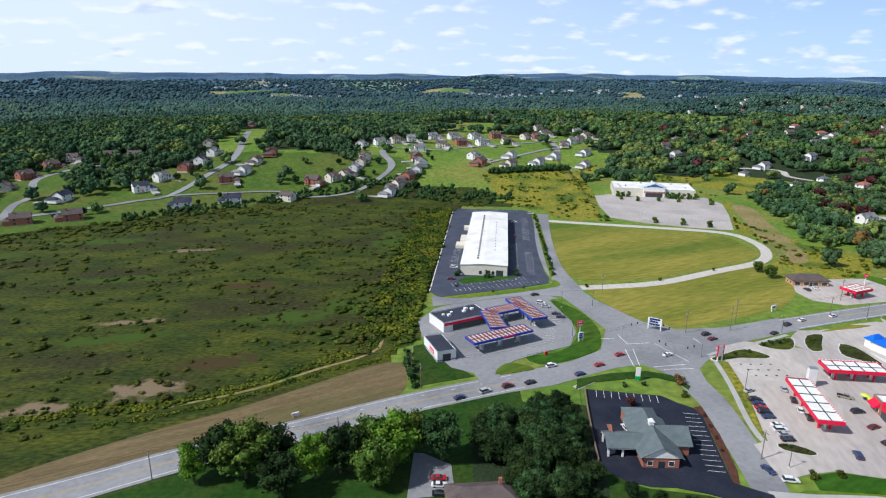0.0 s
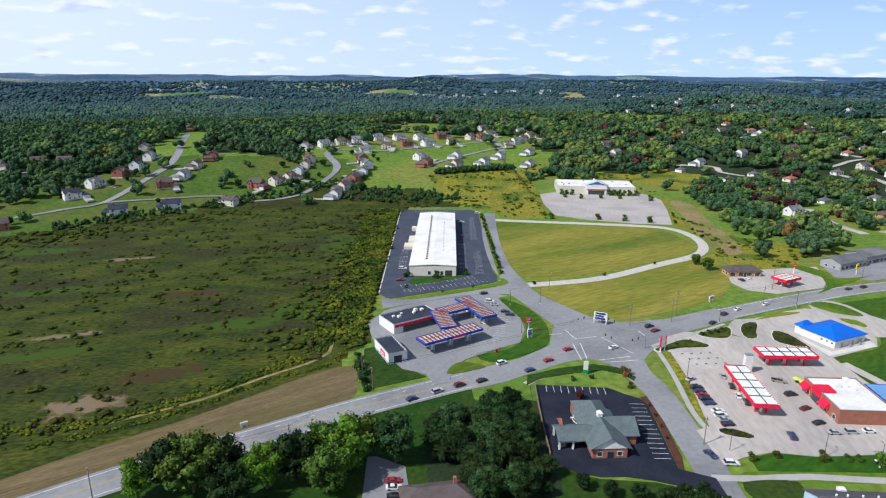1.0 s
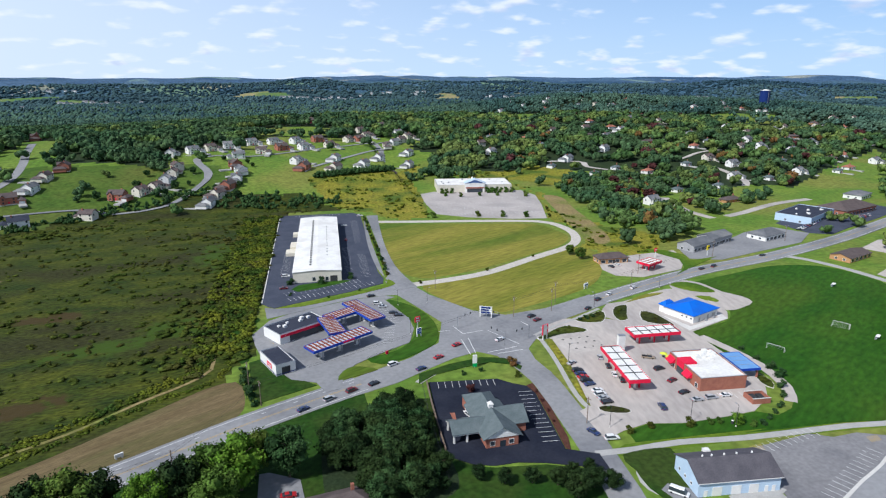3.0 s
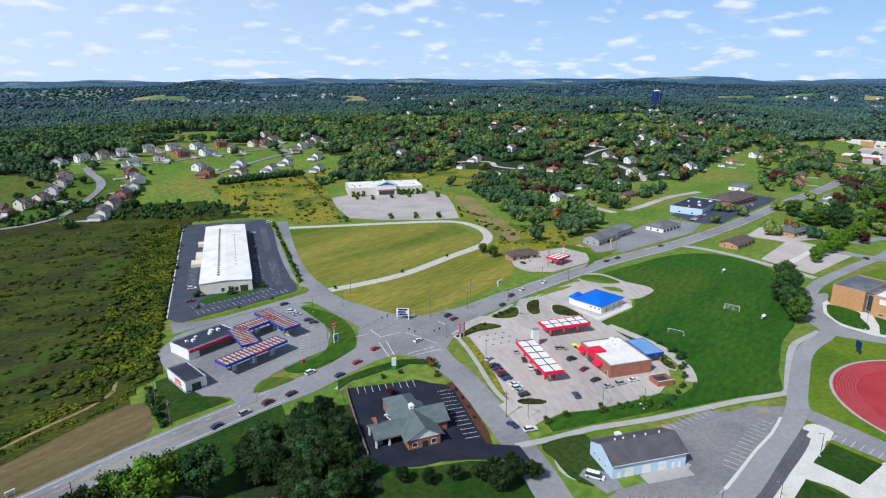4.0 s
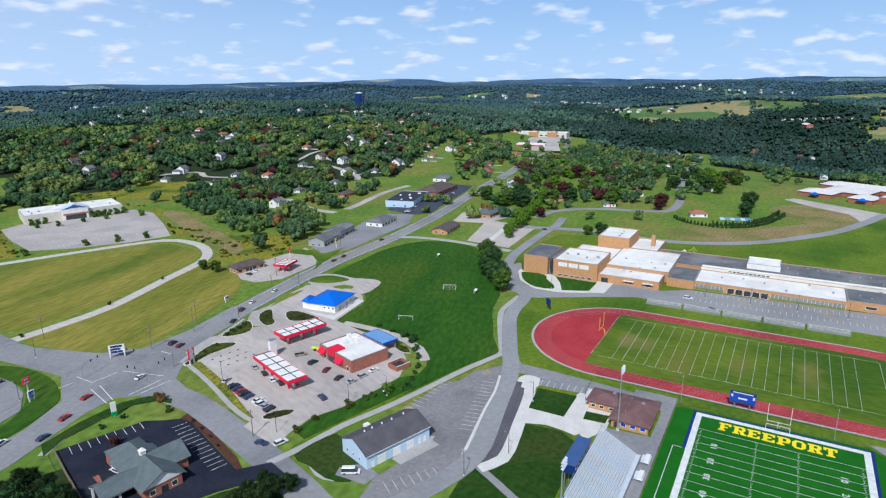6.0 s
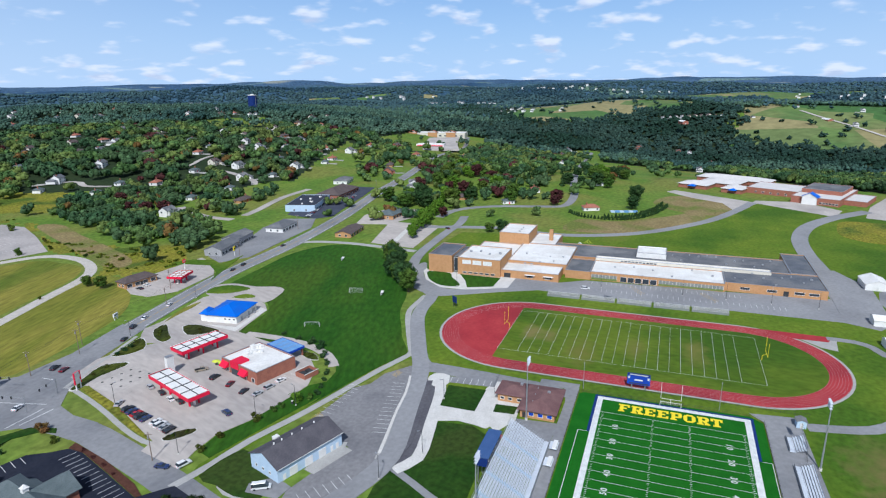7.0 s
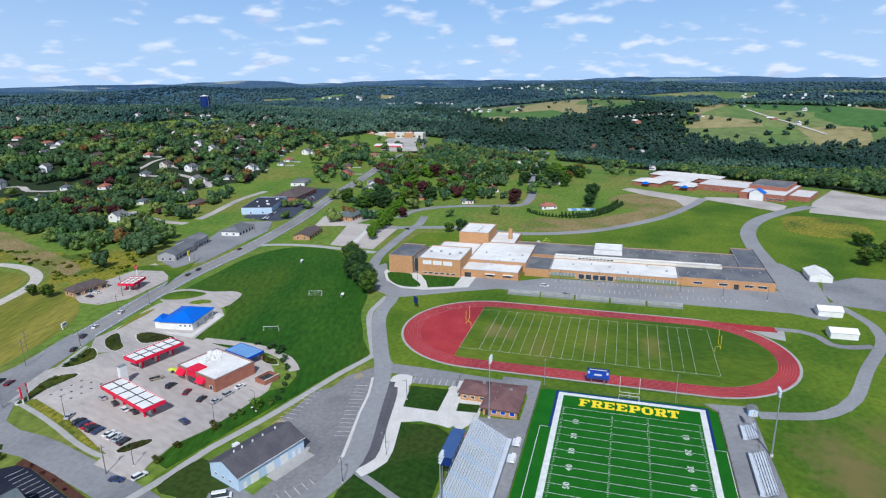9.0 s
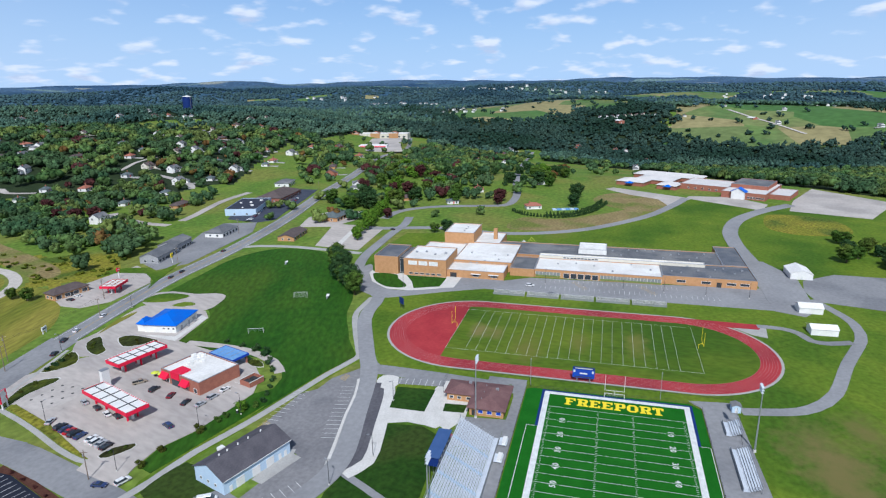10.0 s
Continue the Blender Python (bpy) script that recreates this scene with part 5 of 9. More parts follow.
patch("pavement_plaza", [(178, 106.5), (182, 92), (175, 82.5), (171.2, 84), (171.5, 88.5), (171, 95), (166, 104)], M["concrete"], "pale concrete plaza between lawns", 0.10, False, "pavement")
patch("pavement_plaza_east", [(180, 93.5), (197, 96.5), (204, 95.5), (206, 90), (200, 81.5), (181, 77), (171, 80)], M["concrete"], "pale concrete plaza before the concession building", 0.10, False, "pavement")
road("pavement_plaza_walk", [(136, 98.6), (145, 95.6), (156, 99), (166, 103), (177, 107.2), (186, 111), (193, 115)], 4.4, M["concrete"], "pale concrete walk along the drive", 0.08)
patch("pavement_plaza_round", [(190, 112), (189, 117), (193, 121), (198, 121), (200, 117), (198, 112.5)], M["concrete"], "rounded pale concrete corner", 0.10, True, "pavement")
patch("ground_plaza_lawn", [(192.3, 110.9), (195.8, 95.8), (179.5, 92.6), (177, 105.8)], M["lawn_shaded"], "square of mown lawn in the plaza", 0.13)
patch("ground_plaza_lawn_small", [(188, 88), (190, 80), (184.5, 79), (182.5, 86.5)], M["lawn_shaded"], "small mown lawn beside the concession building", 0.13)
patch("road_entrance_apron", [(197, 128), (208, 133), (209.3, 131), (206.3, 127.2), (208.1, 115.2), (210, 100.2), (212, 80), (211, 64), (206, 64), (202, 92), (199, 122)], M["asphalt"], "grey asphalt apron with parking bays", 0.085, False, "road")
bays = patch("road_plaza_bays", [(194.5, 112), (199, 114), (204, 95), (199.5, 94)], M["asphalt"], "row of parking bays", 0.115, False, "car park")
stalls(bays, 194.5, 111.5, -75, 7, 2.7, 5.0)
patch("road_stadium_apron", [cw(*p) for p in ((-180, 18.5), (-62, 18), (-50, 20), (-50, 14.4), (-54, 14.4), (-180, 14.4))], M["asphalt"], "grey asphalt apron beside the turf", 0.07, False, "road")
patch("road_stand_apron", [cw(*q) for q in ((-98, 18.5), (-98, 34), (-80, 34), (-78.5, 18.2), (-59, 18.0), (-52, 20), (-52, 30), (-47, 30), (-47, 14.6), (-60, 14.6), (-62, 17.5))], M["asphalt"], "grey asphalt apron beside the grandstand", 0.06, False, "road")
patch("road_visitor_apron", [cw(*p) for p in ((-180, -50.4), (-54, -50.4), (-49, -46), (-47, -62), (-180, -66))], M["asphalt"], "grey asphalt apron beside the turf", 0.07, False, "road")
patch("ground_red_patch", [(166, 82), (171, 80.5), (170, 76.5), (165, 77)], M["track"], "small red paved corner", 0.12)
patch("road_depot_yard", [(364, -50), (380, -45), (400, -46), (420, -64), (424, -92), (400, -130), (366, -120), (362, -80)], M["asphalt"], "grey asphalt depot yard", 0.08, False, "road")
road("road_depot_link", [(315, -20), (316.4, -30.8), (313, -37.7), (306, -42), (305.5, -49), (311, -59)], 4.2, M["asphalt"], "grey asphalt service track round the shed", 0.085)


patch("road_barn_drive", [(190, 123.5), (192.4, 118.2), (183.5, 114.6), (151.3, 101.7), (138, 99.6), (146, 102.6), (168, 111.8)], M["asphalt_strip"], "darker strip of newer asphalt drive", 0.15, False, "road")


# ---- sheds ----
def shed(x, y, rot, l, w, h, wall, roof, label, curved=False):
    g = thing("shed", x, y, 0.05, rot, label, "shed")
    m = Mesh().box(-l / 2, -w / 2, 0, l / 2, w / 2, h).gable_wall(-l / 2, -w / 2, w / 2, h, h + w * 0.2).gable_wall(l / 2 - 0.2, -w / 2, w / 2, h, h + w * 0.2)
    part("wall", m, wall, g)
    part("roof", Mesh().gable(-l / 2 - 0.3, -w / 2 - 0.3, l / 2 + 0.3, w / 2 + 0.3, h - 0.06, h + w * 0.2 + 0.02, 0.15), roof, g)
    door(g, 0.5, -w / 2, 0, 2.4, 2.2, -90, M["paint_white"])
    door(g, -l / 2, 0, 0, 1.0, 2.1, 180, M["paint_white"])
    return g


shed(347, -44.5, 100, 11, 8, 3.0, M["wall_white"], M["roof_white"], "white metal shed beside the ring road")
shed(318, -47.5, 102, 11.5, 7, 3.0, M["wall_white"], M["roof_white"], "white metal shed by the service track")
shed(410, -44, 10, 16, 12, 3.4, M["wall_white"], M["roof_white"], "white gabled depot shed with a grey lean-to")
shed(225.5, -11, 12, 3, 3, 2.6, M["wall_blue"], M["roof_grey"], "small blue ticket hut")

patch("road_town_lot", [(355, 270), (357, 234), (425, 251), (419, 297)], M["lot_warm"], "empty worn car park beside the highway", 0.09, False, "car park")
patch("pavement_town_lot_strip", [(358, 256), (419, 276), (420, 272.5), (358.5, 251.5)], M["concrete"], "pale concrete strip across the car park", 0.10, False, "pavement")
patch("ground_brown_strip", [(460, 158), (500, 158), (507, 127), (541, 96), (577, 73), (541, 67), (484, 98), (462, 126)], M["soil_grass"], "dry brown grass strip behind the drive", 0.05, True)
tarp = thing("garden_store", 545, 132, 0, 116, "row of pale blue garden frames beside the shed", "garden frame")
for k in range(6):
    part("frame", Mesh().box(-12 + k * 4, -2.2, 0, -8.4 + k * 4, 2.2, 1.2), M["wall_blue" if k % 2 else "roof_sky"], tarp)

patch("ground_stand_lawn", [(166.1, 104.2), (170.8, 89.2), (167.9, 81.9), (156.7, 77.7), (147.6, 75.2), (134, 72), (116, 72), (112, 88), (118, 97), (126.4, 99.5), (136.2, 99.6), (140.1, 96.2), (151.2, 99.5)], M["lawn_shaded"], "lawn below the plaza, shade in its green", -0.02)
road("pavement_lot_kerb", [(191.5, 128.5), (179, 122.5), (166.6, 118.2), (152, 112.3), (141, 107.8)], 1.0, M["concrete"], "pale concrete kerb island along the car park", 0.19)
patch("road_drive_fill", [(193.5, 121), (192, 113), (180, 108.5), (166, 103.8), (150, 98.2), (142, 98), (133, 101), (138, 104.2), (165, 114.5)], M["asphalt_strip"], "darker asphalt beside the concrete walk", 0.0, False, "road")
road("pavement_stand_path", [(138, 103), (136, 97.6), (133.6, 90.1), (130.8, 82.3), (129, 76)], 2.6, M["asphalt"], "narrow grey path towards the grandstand", 0.02)
patch("ground_bank_south", [(45, 151), (50, 163), (55.5, 158), (62, 155.2), (78, 152.3), (88, 147.6), (94.5, 142.5), (91, 125), (60, 120), (40, 130)], M["lawn_shaded"], "rough grass below the bank, shade in its colour", 0.0)
patch("ground_path_lawn", [(190, 226), (199, 205), (198, 180), (188, 165), (175, 154.5), (160, 149.6), (150, 149.6), (190, 145.2), (206, 142), (214, 147), (204, 180)], M["lawn_dark"], "green lawn between the forecourt and the path", -0.03)


# ---- the long school ----
SX, SY = 110.0, 15.0
school = campus("school", SX, SY, "long low tan-brick school with white and grey flat roofs", "school")


def wing(x0, y0, x1, y1, h, wall, roof, parapet=0.5):
    return shell(school, x0 - SX, y0 - SY, x1 - SX, y1 - SY, h, wall, roof, parapet)


wing(73, 111, 101, 126.5, 11.4, M["brick_tan"], M["roof_felt"])
wing(76, 107, 99, 111, 10.4, M["dark_metal"], M["roof_grey"])
wing(72.5, 80, 102, 107, 11.0, M["brick_tan"], M["roof_white"])
wing(75, 45, 92, 80, 4.8, M["brick_tan"], M["roof_white"])
wing(92, 43, 136, 79.9, 6.2, M["brick_tan"], M["roof_white"])
wing(102.1, 80, 133.9, 108, 5.4, M["brick_tan"], M["roof_white"])
wing(134, 76, 162, 97, 13.0, M["brick_tan"], M["roof_white"])
wing(136.1, 58, 166, 75.9, 6.2, M["brick_tan"], M["roof_white"])
wing(86, 28, 112, 42.9, 5.0, M["brick_tan"], M["roof_grey"])
wing(87, -46, 111.9, 27.9, 5.0, M["brick_tan"], M["roof_white"])
wing(112, -72, 117, 27.9, 6.6, M["wall_cream"], M["roof_white"])
wing(117.1, -82.9, 147, 57.9, 5.2, M["brick_tan"], M["roof_grey"])
wing(90, -97, 117.9, -46.1, 5.2, M["brick_tan"], M["roof_felt"])
wing(118, -97, 162, -83, 5.4, M["brick_tan"], M["roof_felt"])
wing(127, -14, 144, 4, 8.0, M["wall_white"], M["roof_white"])
part("chimney", Mesh().box(148 - SX, 62 - SY, 5.8, 150.5 - SX, 64.5 - SY, 13.5), M["brick_tan"], school)
for k in range(3):
    window(school, 72.5 - SX, 88 + k * 6.6 - SY, 7.0, 5.6, 2.6, 180, glass=M["paint_white"])
for k in range(6):
    window(school, 72.5 - SX, 84.5 + k * 3.6 - SY, 1.0, 2.6, 1.2, 180)
# long window bands over green panels along the front wing
for y0, y1 in ((-45.4, -11), (12.5, 27.3)):
    part("spandrel_panel", Mesh().box(86.9 - SX, y0 - SY, 0.3, 87.05 - SX, y1 - SY, 1.5), M["panel_green"], school, "dull green panel below the windows")
    band = part("window_band", Mesh().box(86.88 - SX, y0 - SY, 1.52, 87.05 - SX, y1 - SY, 3.5), M["glass_pale"], school, "long band of pale windows")
    n_bay = int((y1 - y0) / 1.9)
    for k in range(n_bay + 1):
        yy = y0 + (y1 - y0) * k / n_bay - SY
        part("mullion", Mesh().box(86.8 - SX, yy - 0.09, 1.52, 86.87 - SX, yy + 0.09, 3.5), M["wall_cream"], band)
for k in range(5):
    window(school, 87 - SX, -8 + k * 4.2 - SY, 0.2, 3.6, 3.2, 180)
for k in (1,):
    door(school, 87 - SX, -21 + 24.8 * k - SY, 0, 2.2, 2.4, 180, M["dark_metal"])
for y in (-90.5, -83.5, -70, -56.5):
    window(school, 90 - SX, y - SY, 1.6, 5.0, 1.6, 180)
door(school, 90 - SX, -77 - SY, 0, 2.6, 3.0, 180, M["dark_metal"])
door(school, 75 - SX, 76 - SY, 0, 4.0, 3.0, 180, M["dark_metal"])
for y in (51, 62):
    window(school, 75 - SX, y - SY, 1.2, 4.0, 1.6, 180)
    part("awning", Mesh().box(73.4 - SX, y - 3 - SY, 3.0, 75 - SX, y + 3 - SY, 3.15), M["wall_white"], school)
for k in range(10):
    window(school, 112 - SX, -8 + k * 2.2 - SY, 5.2, 1.9, 1.0, 180)
window(school, 76 - SX, 109 - SY, 0.6, 3.2, 9.0, 180)
roof_units(school, [(80 - SX + random.uniform(0, 18), y - SY) for y in (84, 90, 97, 103)], 10.65, 1.3)
roof_units(school, [(random.uniform(120, 144) - SX, -75 + k * 5.2 - SY) for k in range(13)], 4.85, 1.0)
roof_units(school, [(random.uniform(93, 115) - SX, -92 + k * 5 - SY) for k in range(9)], 4.85, 1.0)
roof_units(school, [(random.uniform(90, 110) - SX, -40 + k * 11 - SY) for k in range(6)], 4.65, 0.9)
roof_units(school, [(random.uniform(78, 130) - SX, 48 + k * 4 - SY) for k in range(7)], 5.85, 0.9)
roof_units(school, [(140 + 6 * k - SX, 84 - SY) for k in range(3)], 12.65, 0.9)
campus_patch("ground_school_lawn", [(72.3, 125.8), (66.5, 125.2), (56.4, 119.4), (48.8, 109.5), (49.6, 99.2), (56.3, 100.8), (65.2, 108.5), (72.3, 112)], M["lawn_dark"], "kerbed lawn before the school", 0.13, "ground", True)
campus_patch("ground_school_lawn_south", [(72.2, 105.5), (61.4, 98.5), (49.8, 93.6), (55.8, 79.6), (72.2, 79.5)], M["lawn_dark"], "kerbed lawn before the school", 0.13, "ground")
campus_patch("pavement_school_walk", [(78, 130), (71.1, 129.5), (56.0, 121.8), (45.5, 108.8), (46.0, 93.4), (53.6, 77.2), (56, 71), (75, 70.8), (75, 128)], M["concrete"], "pale kerb and walk round the school lawn", 0.112, "pavement")
campus_patch("road_school_west", [(62, 48.5), (53, 64), (48, 74), (36, 95), (31, 106), (36, 118), (48, 132), (66, 140), (89, 136), (78, 130), (70, 129), (56, 121), (45.5, 108), (46, 94), (54, 77), (64, 72), (75, 71), (76, 46)], M["asphalt_campus"], "grey asphalt drive round the school lawn", 0.105, "road", True)
play = campus("playground", 160, 40, "small colourful playground set behind the school", "playground")
part("slide", Mesh().box(-3, -0.6, 0.2, 3, 0.6, 0.4).box(-3.5, -1, 0, -2.2, 1, 2.2), M["red"], play)
part("frame", Mesh().tube((3, -3, 0), (3, 0, 3), 0.1).tube((3, 3, 0), (3, 0, 3), 0.1).tube((3, 0, 3), (9, 0, 3), 0.1).tube((9, 0, 3), (9, 3, 0), 0.1).tube((9, 0, 3), (9, -3, 0), 0.1), M["lime"], play)
part("tower", Mesh().box(-6, 3, 0, -4, 5, 3).gable(-6.3, 2.7, -3.7, 5.3, 3, 4), M["wall_white"], play)

# ---- far school on the hill ----
ns = thing("far_school", 690, 20, 0.05, -14, "sprawling red-brick school with pale roofs", "school")
for x0, y0, x1, y1, h in ((-14, 62, 10, 92, 4.2), (10, 40, 44, 80, 4.4), (-16, 26, 6, 46, 4.2), (44, 20, 70, 96, 4.2)):
    part("wall", Mesh().box(x0, y0, 0, x1, y1, h), M["brick_red"], ns)
    part("roof", Mesh().hip(x0 - 1, y0 - 1, x1 + 1, y1 + 1, h, h + 3.2, 0.2), M["roof_pale"], ns)
for x0, y0, x1, y1, h in ((-2, -22, 40, 26, 6.0), (-26, -62, 44, -22.1, 6.5), (-10, -80, 30, -62.1, 4.6), (0, -58, 42, -24, 10.0)):
    shell(ns, x0, y0, x1, y1, h, M["brick_red"], M["roof_pale"] if h < 9 else M["roof_grey"], 0.4)
part("entrance_gable", Mesh().box(-29, -44, 0, -26, -32, 7).gable_wall(-29.1, -44.5, -31.5, 7, 10.5, 3.0), M["wall_white"], ns, "white gabled entrance front")
part("entrance_roof", Mesh().gable(-29.6, -45.2, -20, -30.8, 6.9, 10.8, 0.2), M["roof_blue"], ns, "blue ridge roof")
for k in range(12):
    window(ns, -26 if k < 6 else -2, (-60 + k * 2.6) if k < 6 else (-18 + (k - 6) * 7), 1.2, 2.0, 1.8, 180)
for y in (34, 76):
    part("porch_roof", Mesh().hip(-21, y - 4, -13, y + 4, 3.6, 5.6, 0.15), M["roof_blue"], ns, "blue porch roof")
patch("road_far_school_lot", [(611, -52), (600, -112), (683, -142), (738, -80), (662, -58)], M["asphalt_pale"], "pale car park beside the far school", 0.09, False, "car park")
patch("road_far_school_drop", [(596, 48), (640, 30), (676, 112), (664, 118), (640, 90), (625, 60)], M["asphalt_pale"], "pale drive before the far school", 0.09, False, "road")
patch("road_far_school_front", [(640, 36), (652, 34), (662, -6), (634, -36), (604, -30), (612, -16)], M["asphalt_pale"], "pale drive before the far school", 0.092, False, "road")
patch("ground_dry_basin", [(600, 118), (640, 108), (640, 70), (600, 50), (566, 58), (570, 92)], M["soil_grass"], "dry brown grass basin", 0.05, True)
patch("ground_dry_basin_south", [(560, -30), (590, -38), (585, -80), (540, -90), (520, -60), (530, -35)], M["goldenrod"], "rough yellow-green grass basin", 0.05, True)

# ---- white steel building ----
patch("ground_barn_lawn", [(104, 150), (121, 149), (118, 139), (114, 128), (106, 125.5), (102.5, 133), (103.5, 142)], M["lawn_shaded"], "mown lawn beside the steel building, shade in its colour", 0.04, True)
patch("road_barn_bay", [(105.5, 131.5), (109, 133.5), (115.5, 128.5), (114, 121), (108, 121)], M["asphalt"], "grey parking bay at the corner of the steel building", 0.075, False, "car park")
barn = thing("steel_building", 127.2, 130.4, 0.08, -9.0, "pale blue-white steel building under a brown roof", "building")
part("wall", Mesh().box(-12.9, -6.9, 0, 12.9, 6.9, 4.9).gable_wall(-12.9, -6.9, 6.9, 4.9, 7.9).gable_wall(12.7, -6.9, 6.9, 4.9, 7.9), M["wall_blue"], barn)
part("roof", Mesh().gable(-13.4, -7.5, 13.4, 7.5, 4.82, 8.1, 0.18), M["roof_steel"], barn)
part("gutter", Mesh().box(-13.2, -7.62, 4.75, 13.2, -7.52, 4.95), M["wall_white"], barn)
for k in (-7, -1, 4.5):
    door(barn, k, -6.9, 0, 3.0, 3.0, -90, M["wall_white"])
for k in (-10.5, 8.5, 10.8):
    door(barn, k, -6.9, 0, 1.1, 2.1, -90, M["wall_white"])
for k in (-3, 0.5, 4):
    window(barn, -12.9, k, 1.6, 1.0, 1.0, 180)
for k in (-8, -5, -1, 3, 8):
    part("roof_vent", Mesh().tube((k, 0.9, 7.4), (k, 0.9, 8.5), 0.28, n=8), M["wall_white"], barn)
part("dormer", Mesh().box(-4, 6.2, 4.9, -2, 7.9, 6.0), M["wall_white"], barn)
patch("pavement_steel_apron", [(122, 119.2), (138, 116.6), (138.6, 120), (141, 121), (140, 123), (122.6, 123.6)], M["concrete_walk"], "pale concrete apron", 0.11, False, "pavement")


# ---- fuel canopies ----
def canopy(parent, x, y, rot, length, width, h, fascia, deck, rib, columns, ribs, name="canopy"):
    skirt = 1.45 if fascia is M["red"] else 1.1
    c = part(name, Mesh().box(-length / 2 + 0.3, -width / 2 + 0.3, h - 0.35, length / 2 - 0.3, width / 2 - 0.3, h - 0.22), deck, parent)
    c.matrix_basis = pose(x, y, 0, 0, 0, rot)
    part("fascia", Mesh().box(-length / 2, -width / 2, h - skirt, length / 2, -width / 2 + 0.25, h).box(-length / 2, width / 2 - 0.25, h - skirt, length / 2, width / 2, h)
         .box(-length / 2, -width / 2 + 0.25, h - skirt, -length / 2 + 0.25, width / 2 - 0.25, h).box(length / 2 - 0.25, -width / 2 + 0.25, h - skirt, length / 2, width / 2 - 0.25, h), fascia, c)
    for k in range(ribs + 1):
        xx = -length / 2 + 0.4 + k * (length - 0.8) / ribs
        part("rib", Mesh().box(xx - (0.42 if ribs > 9 else 0.2), -width / 2 + 0.26, h - 0.22, xx + (0.42 if ribs > 9 else 0.2), width / 2 - 0.26, h - 0.04), rib, c)
    for s in ((-0.02,) if width < 9.2 else (-0.17, 0.17)):
        part("beam", Mesh().box(-length / 2 + 0.6, width * s - 0.15, h - 0.23, length / 2 - 0.6, width * s + 0.15, h - 0.02), rib, c)
    for k in range(columns):
        xx = -length / 2 + length * (k + 0.6) / (columns + 0.2)
        for s in (-0.22, 0.22):
            part("column", Mesh().box(xx - 0.28, width * s - 0.28, 0, xx + 0.28, width * s + 0.28, h - 0.35), M["metal"] if fascia is M["blue"] else fascia, c)
        part("pump", Mesh().box(xx - 0.45, -0.35, 0.15, xx + 0.45, 0.35, 2.1), M["wall_white"], c)
        part("pump_island", Mesh().box(xx - 1.5, -0.7, 0, xx + 1.5, 0.7, 0.15), M["concrete"], c)
    return c


def light_row(c, length, width, h, n):
    """Small white uplights along one canopy edge."""
    for k in range(n):
        xx = -length / 2 + 0.5 + k * (length - 1) / (n - 1)
        part("canopy_bracket", Mesh().box(xx - 0.22, width / 2, h - 0.05, xx + 0.22, width / 2 + 0.55, h + 0.08), M["wall_white"], c)


# ---- red fuel station ----
lot_red = patch("road_red_station_lot", [(122, 252), (138, 259), (158, 253), (166, 248), (190, 232), (188, 206), (190, 190), (184, 176), (177, 167), (165, 160.3), (157, 160), (145, 160), (134.6, 160.7), (122.4, 163.9), (112.3, 162.2), (103, 159), (103.5, 178), (109.2, 180), (111.1, 188), (114.3, 200), (117.9, 213), (120.5, 231)], M["lot_warm"], "pale concrete forecourt of the red fuel station", 0.10, False, "forecourt")
red = thing("fuel_station_canopy", 134.3, 198.6, 0.1, 80.4, "long red fuel canopy with a pale ribbed roof", "fuel canopy", "red canopies")
light_row(canopy(red, 0, 0, 0, 31, 8.6, 5.6, M["red"], M["wall_white"], M["dark_metal"], 4, 5), 31, -8.6, 5.6, 22)
red2 = thing("fuel_station_canopy", 165, 224, 0.1, -6.5, "red fuel canopy with a pale ribbed roof", "fuel canopy", "red canopies")
light_row(canopy(red2, 0, 0, 0, 23, 9.0, 5.6, M["red"], M["wall_white"], M["dark_metal"], 3, 5), 23, 9.0, 5.6, 18)
st = thing("station_shop", 166.1, 188.6, 0.1, -8, "red-brick station shop with a white roof and red front", "shop")
shell(st, -9.6, -12.2, 9.6, 12.2, 5.6, M["brick_red"], M["roof_white"], 0.5)
part("red_tower", Mesh().box(-9.95, 0.2, 3.0, -4.2, 5.6, 6.0), M["red"], st, "red parapet box over the entrance")
part("entrance", Mesh().box(-9.9, 0.6, 0.1, -9.55, 5.2, 2.9), M["glass"], st)
for a, b in ((7.0, 11.6), (-6.2, -1.6)):
    part("awning", Mesh().prism([(-11.8, a), (-9.6, a), (-9.6, b), (-11.8, b)], 2.6, 4.6, [(-9.75, a), (-9.6, a), (-9.6, b), (-9.75, b)]), M["red"], st, "sloped red awning")
for k in range(4):
    window(st, -9.6, (-9.5, -4, 8.2, 10.4)[k], 0.4, 2.0, 2.0, 180)
roof_units(st, [(random.uniform(-2, 8), random.uniform(-2, 10)) for _ in range(9)], 5.25, 1.7, M["wall_white"])
wash = thing("car_wash", 182.2, 188.5, 0.1, -8, "open blue-roofed car wash beside the shop", "car wash")
part("roof", Mesh().box(-4.2, -7.4, 4.0, 4.2, 7.4, 4.5), M["roof_sky"], wash)
part("fascia", Mesh().box(-4.4, -7.6, 3.6, 4.4, -7.4, 4.6).box(-4.4, 7.4, 3.6, 4.4, 7.6, 4.6).box(-4.4, -7.4, 3.6, -4.2, 7.4, 4.6).box(4.2, -7.4, 3.6, 4.4, 7.4, 4.6), M["blue"], wash)
for sx in (-3.6, 3.6):
    for sy in (-6.6, 0, 6.6):
        part("column", Mesh().box(sx - 0.3, sy - 0.3, 0, sx + 0.3, sy + 0.3, 4.0), M["brick_red"], wash)
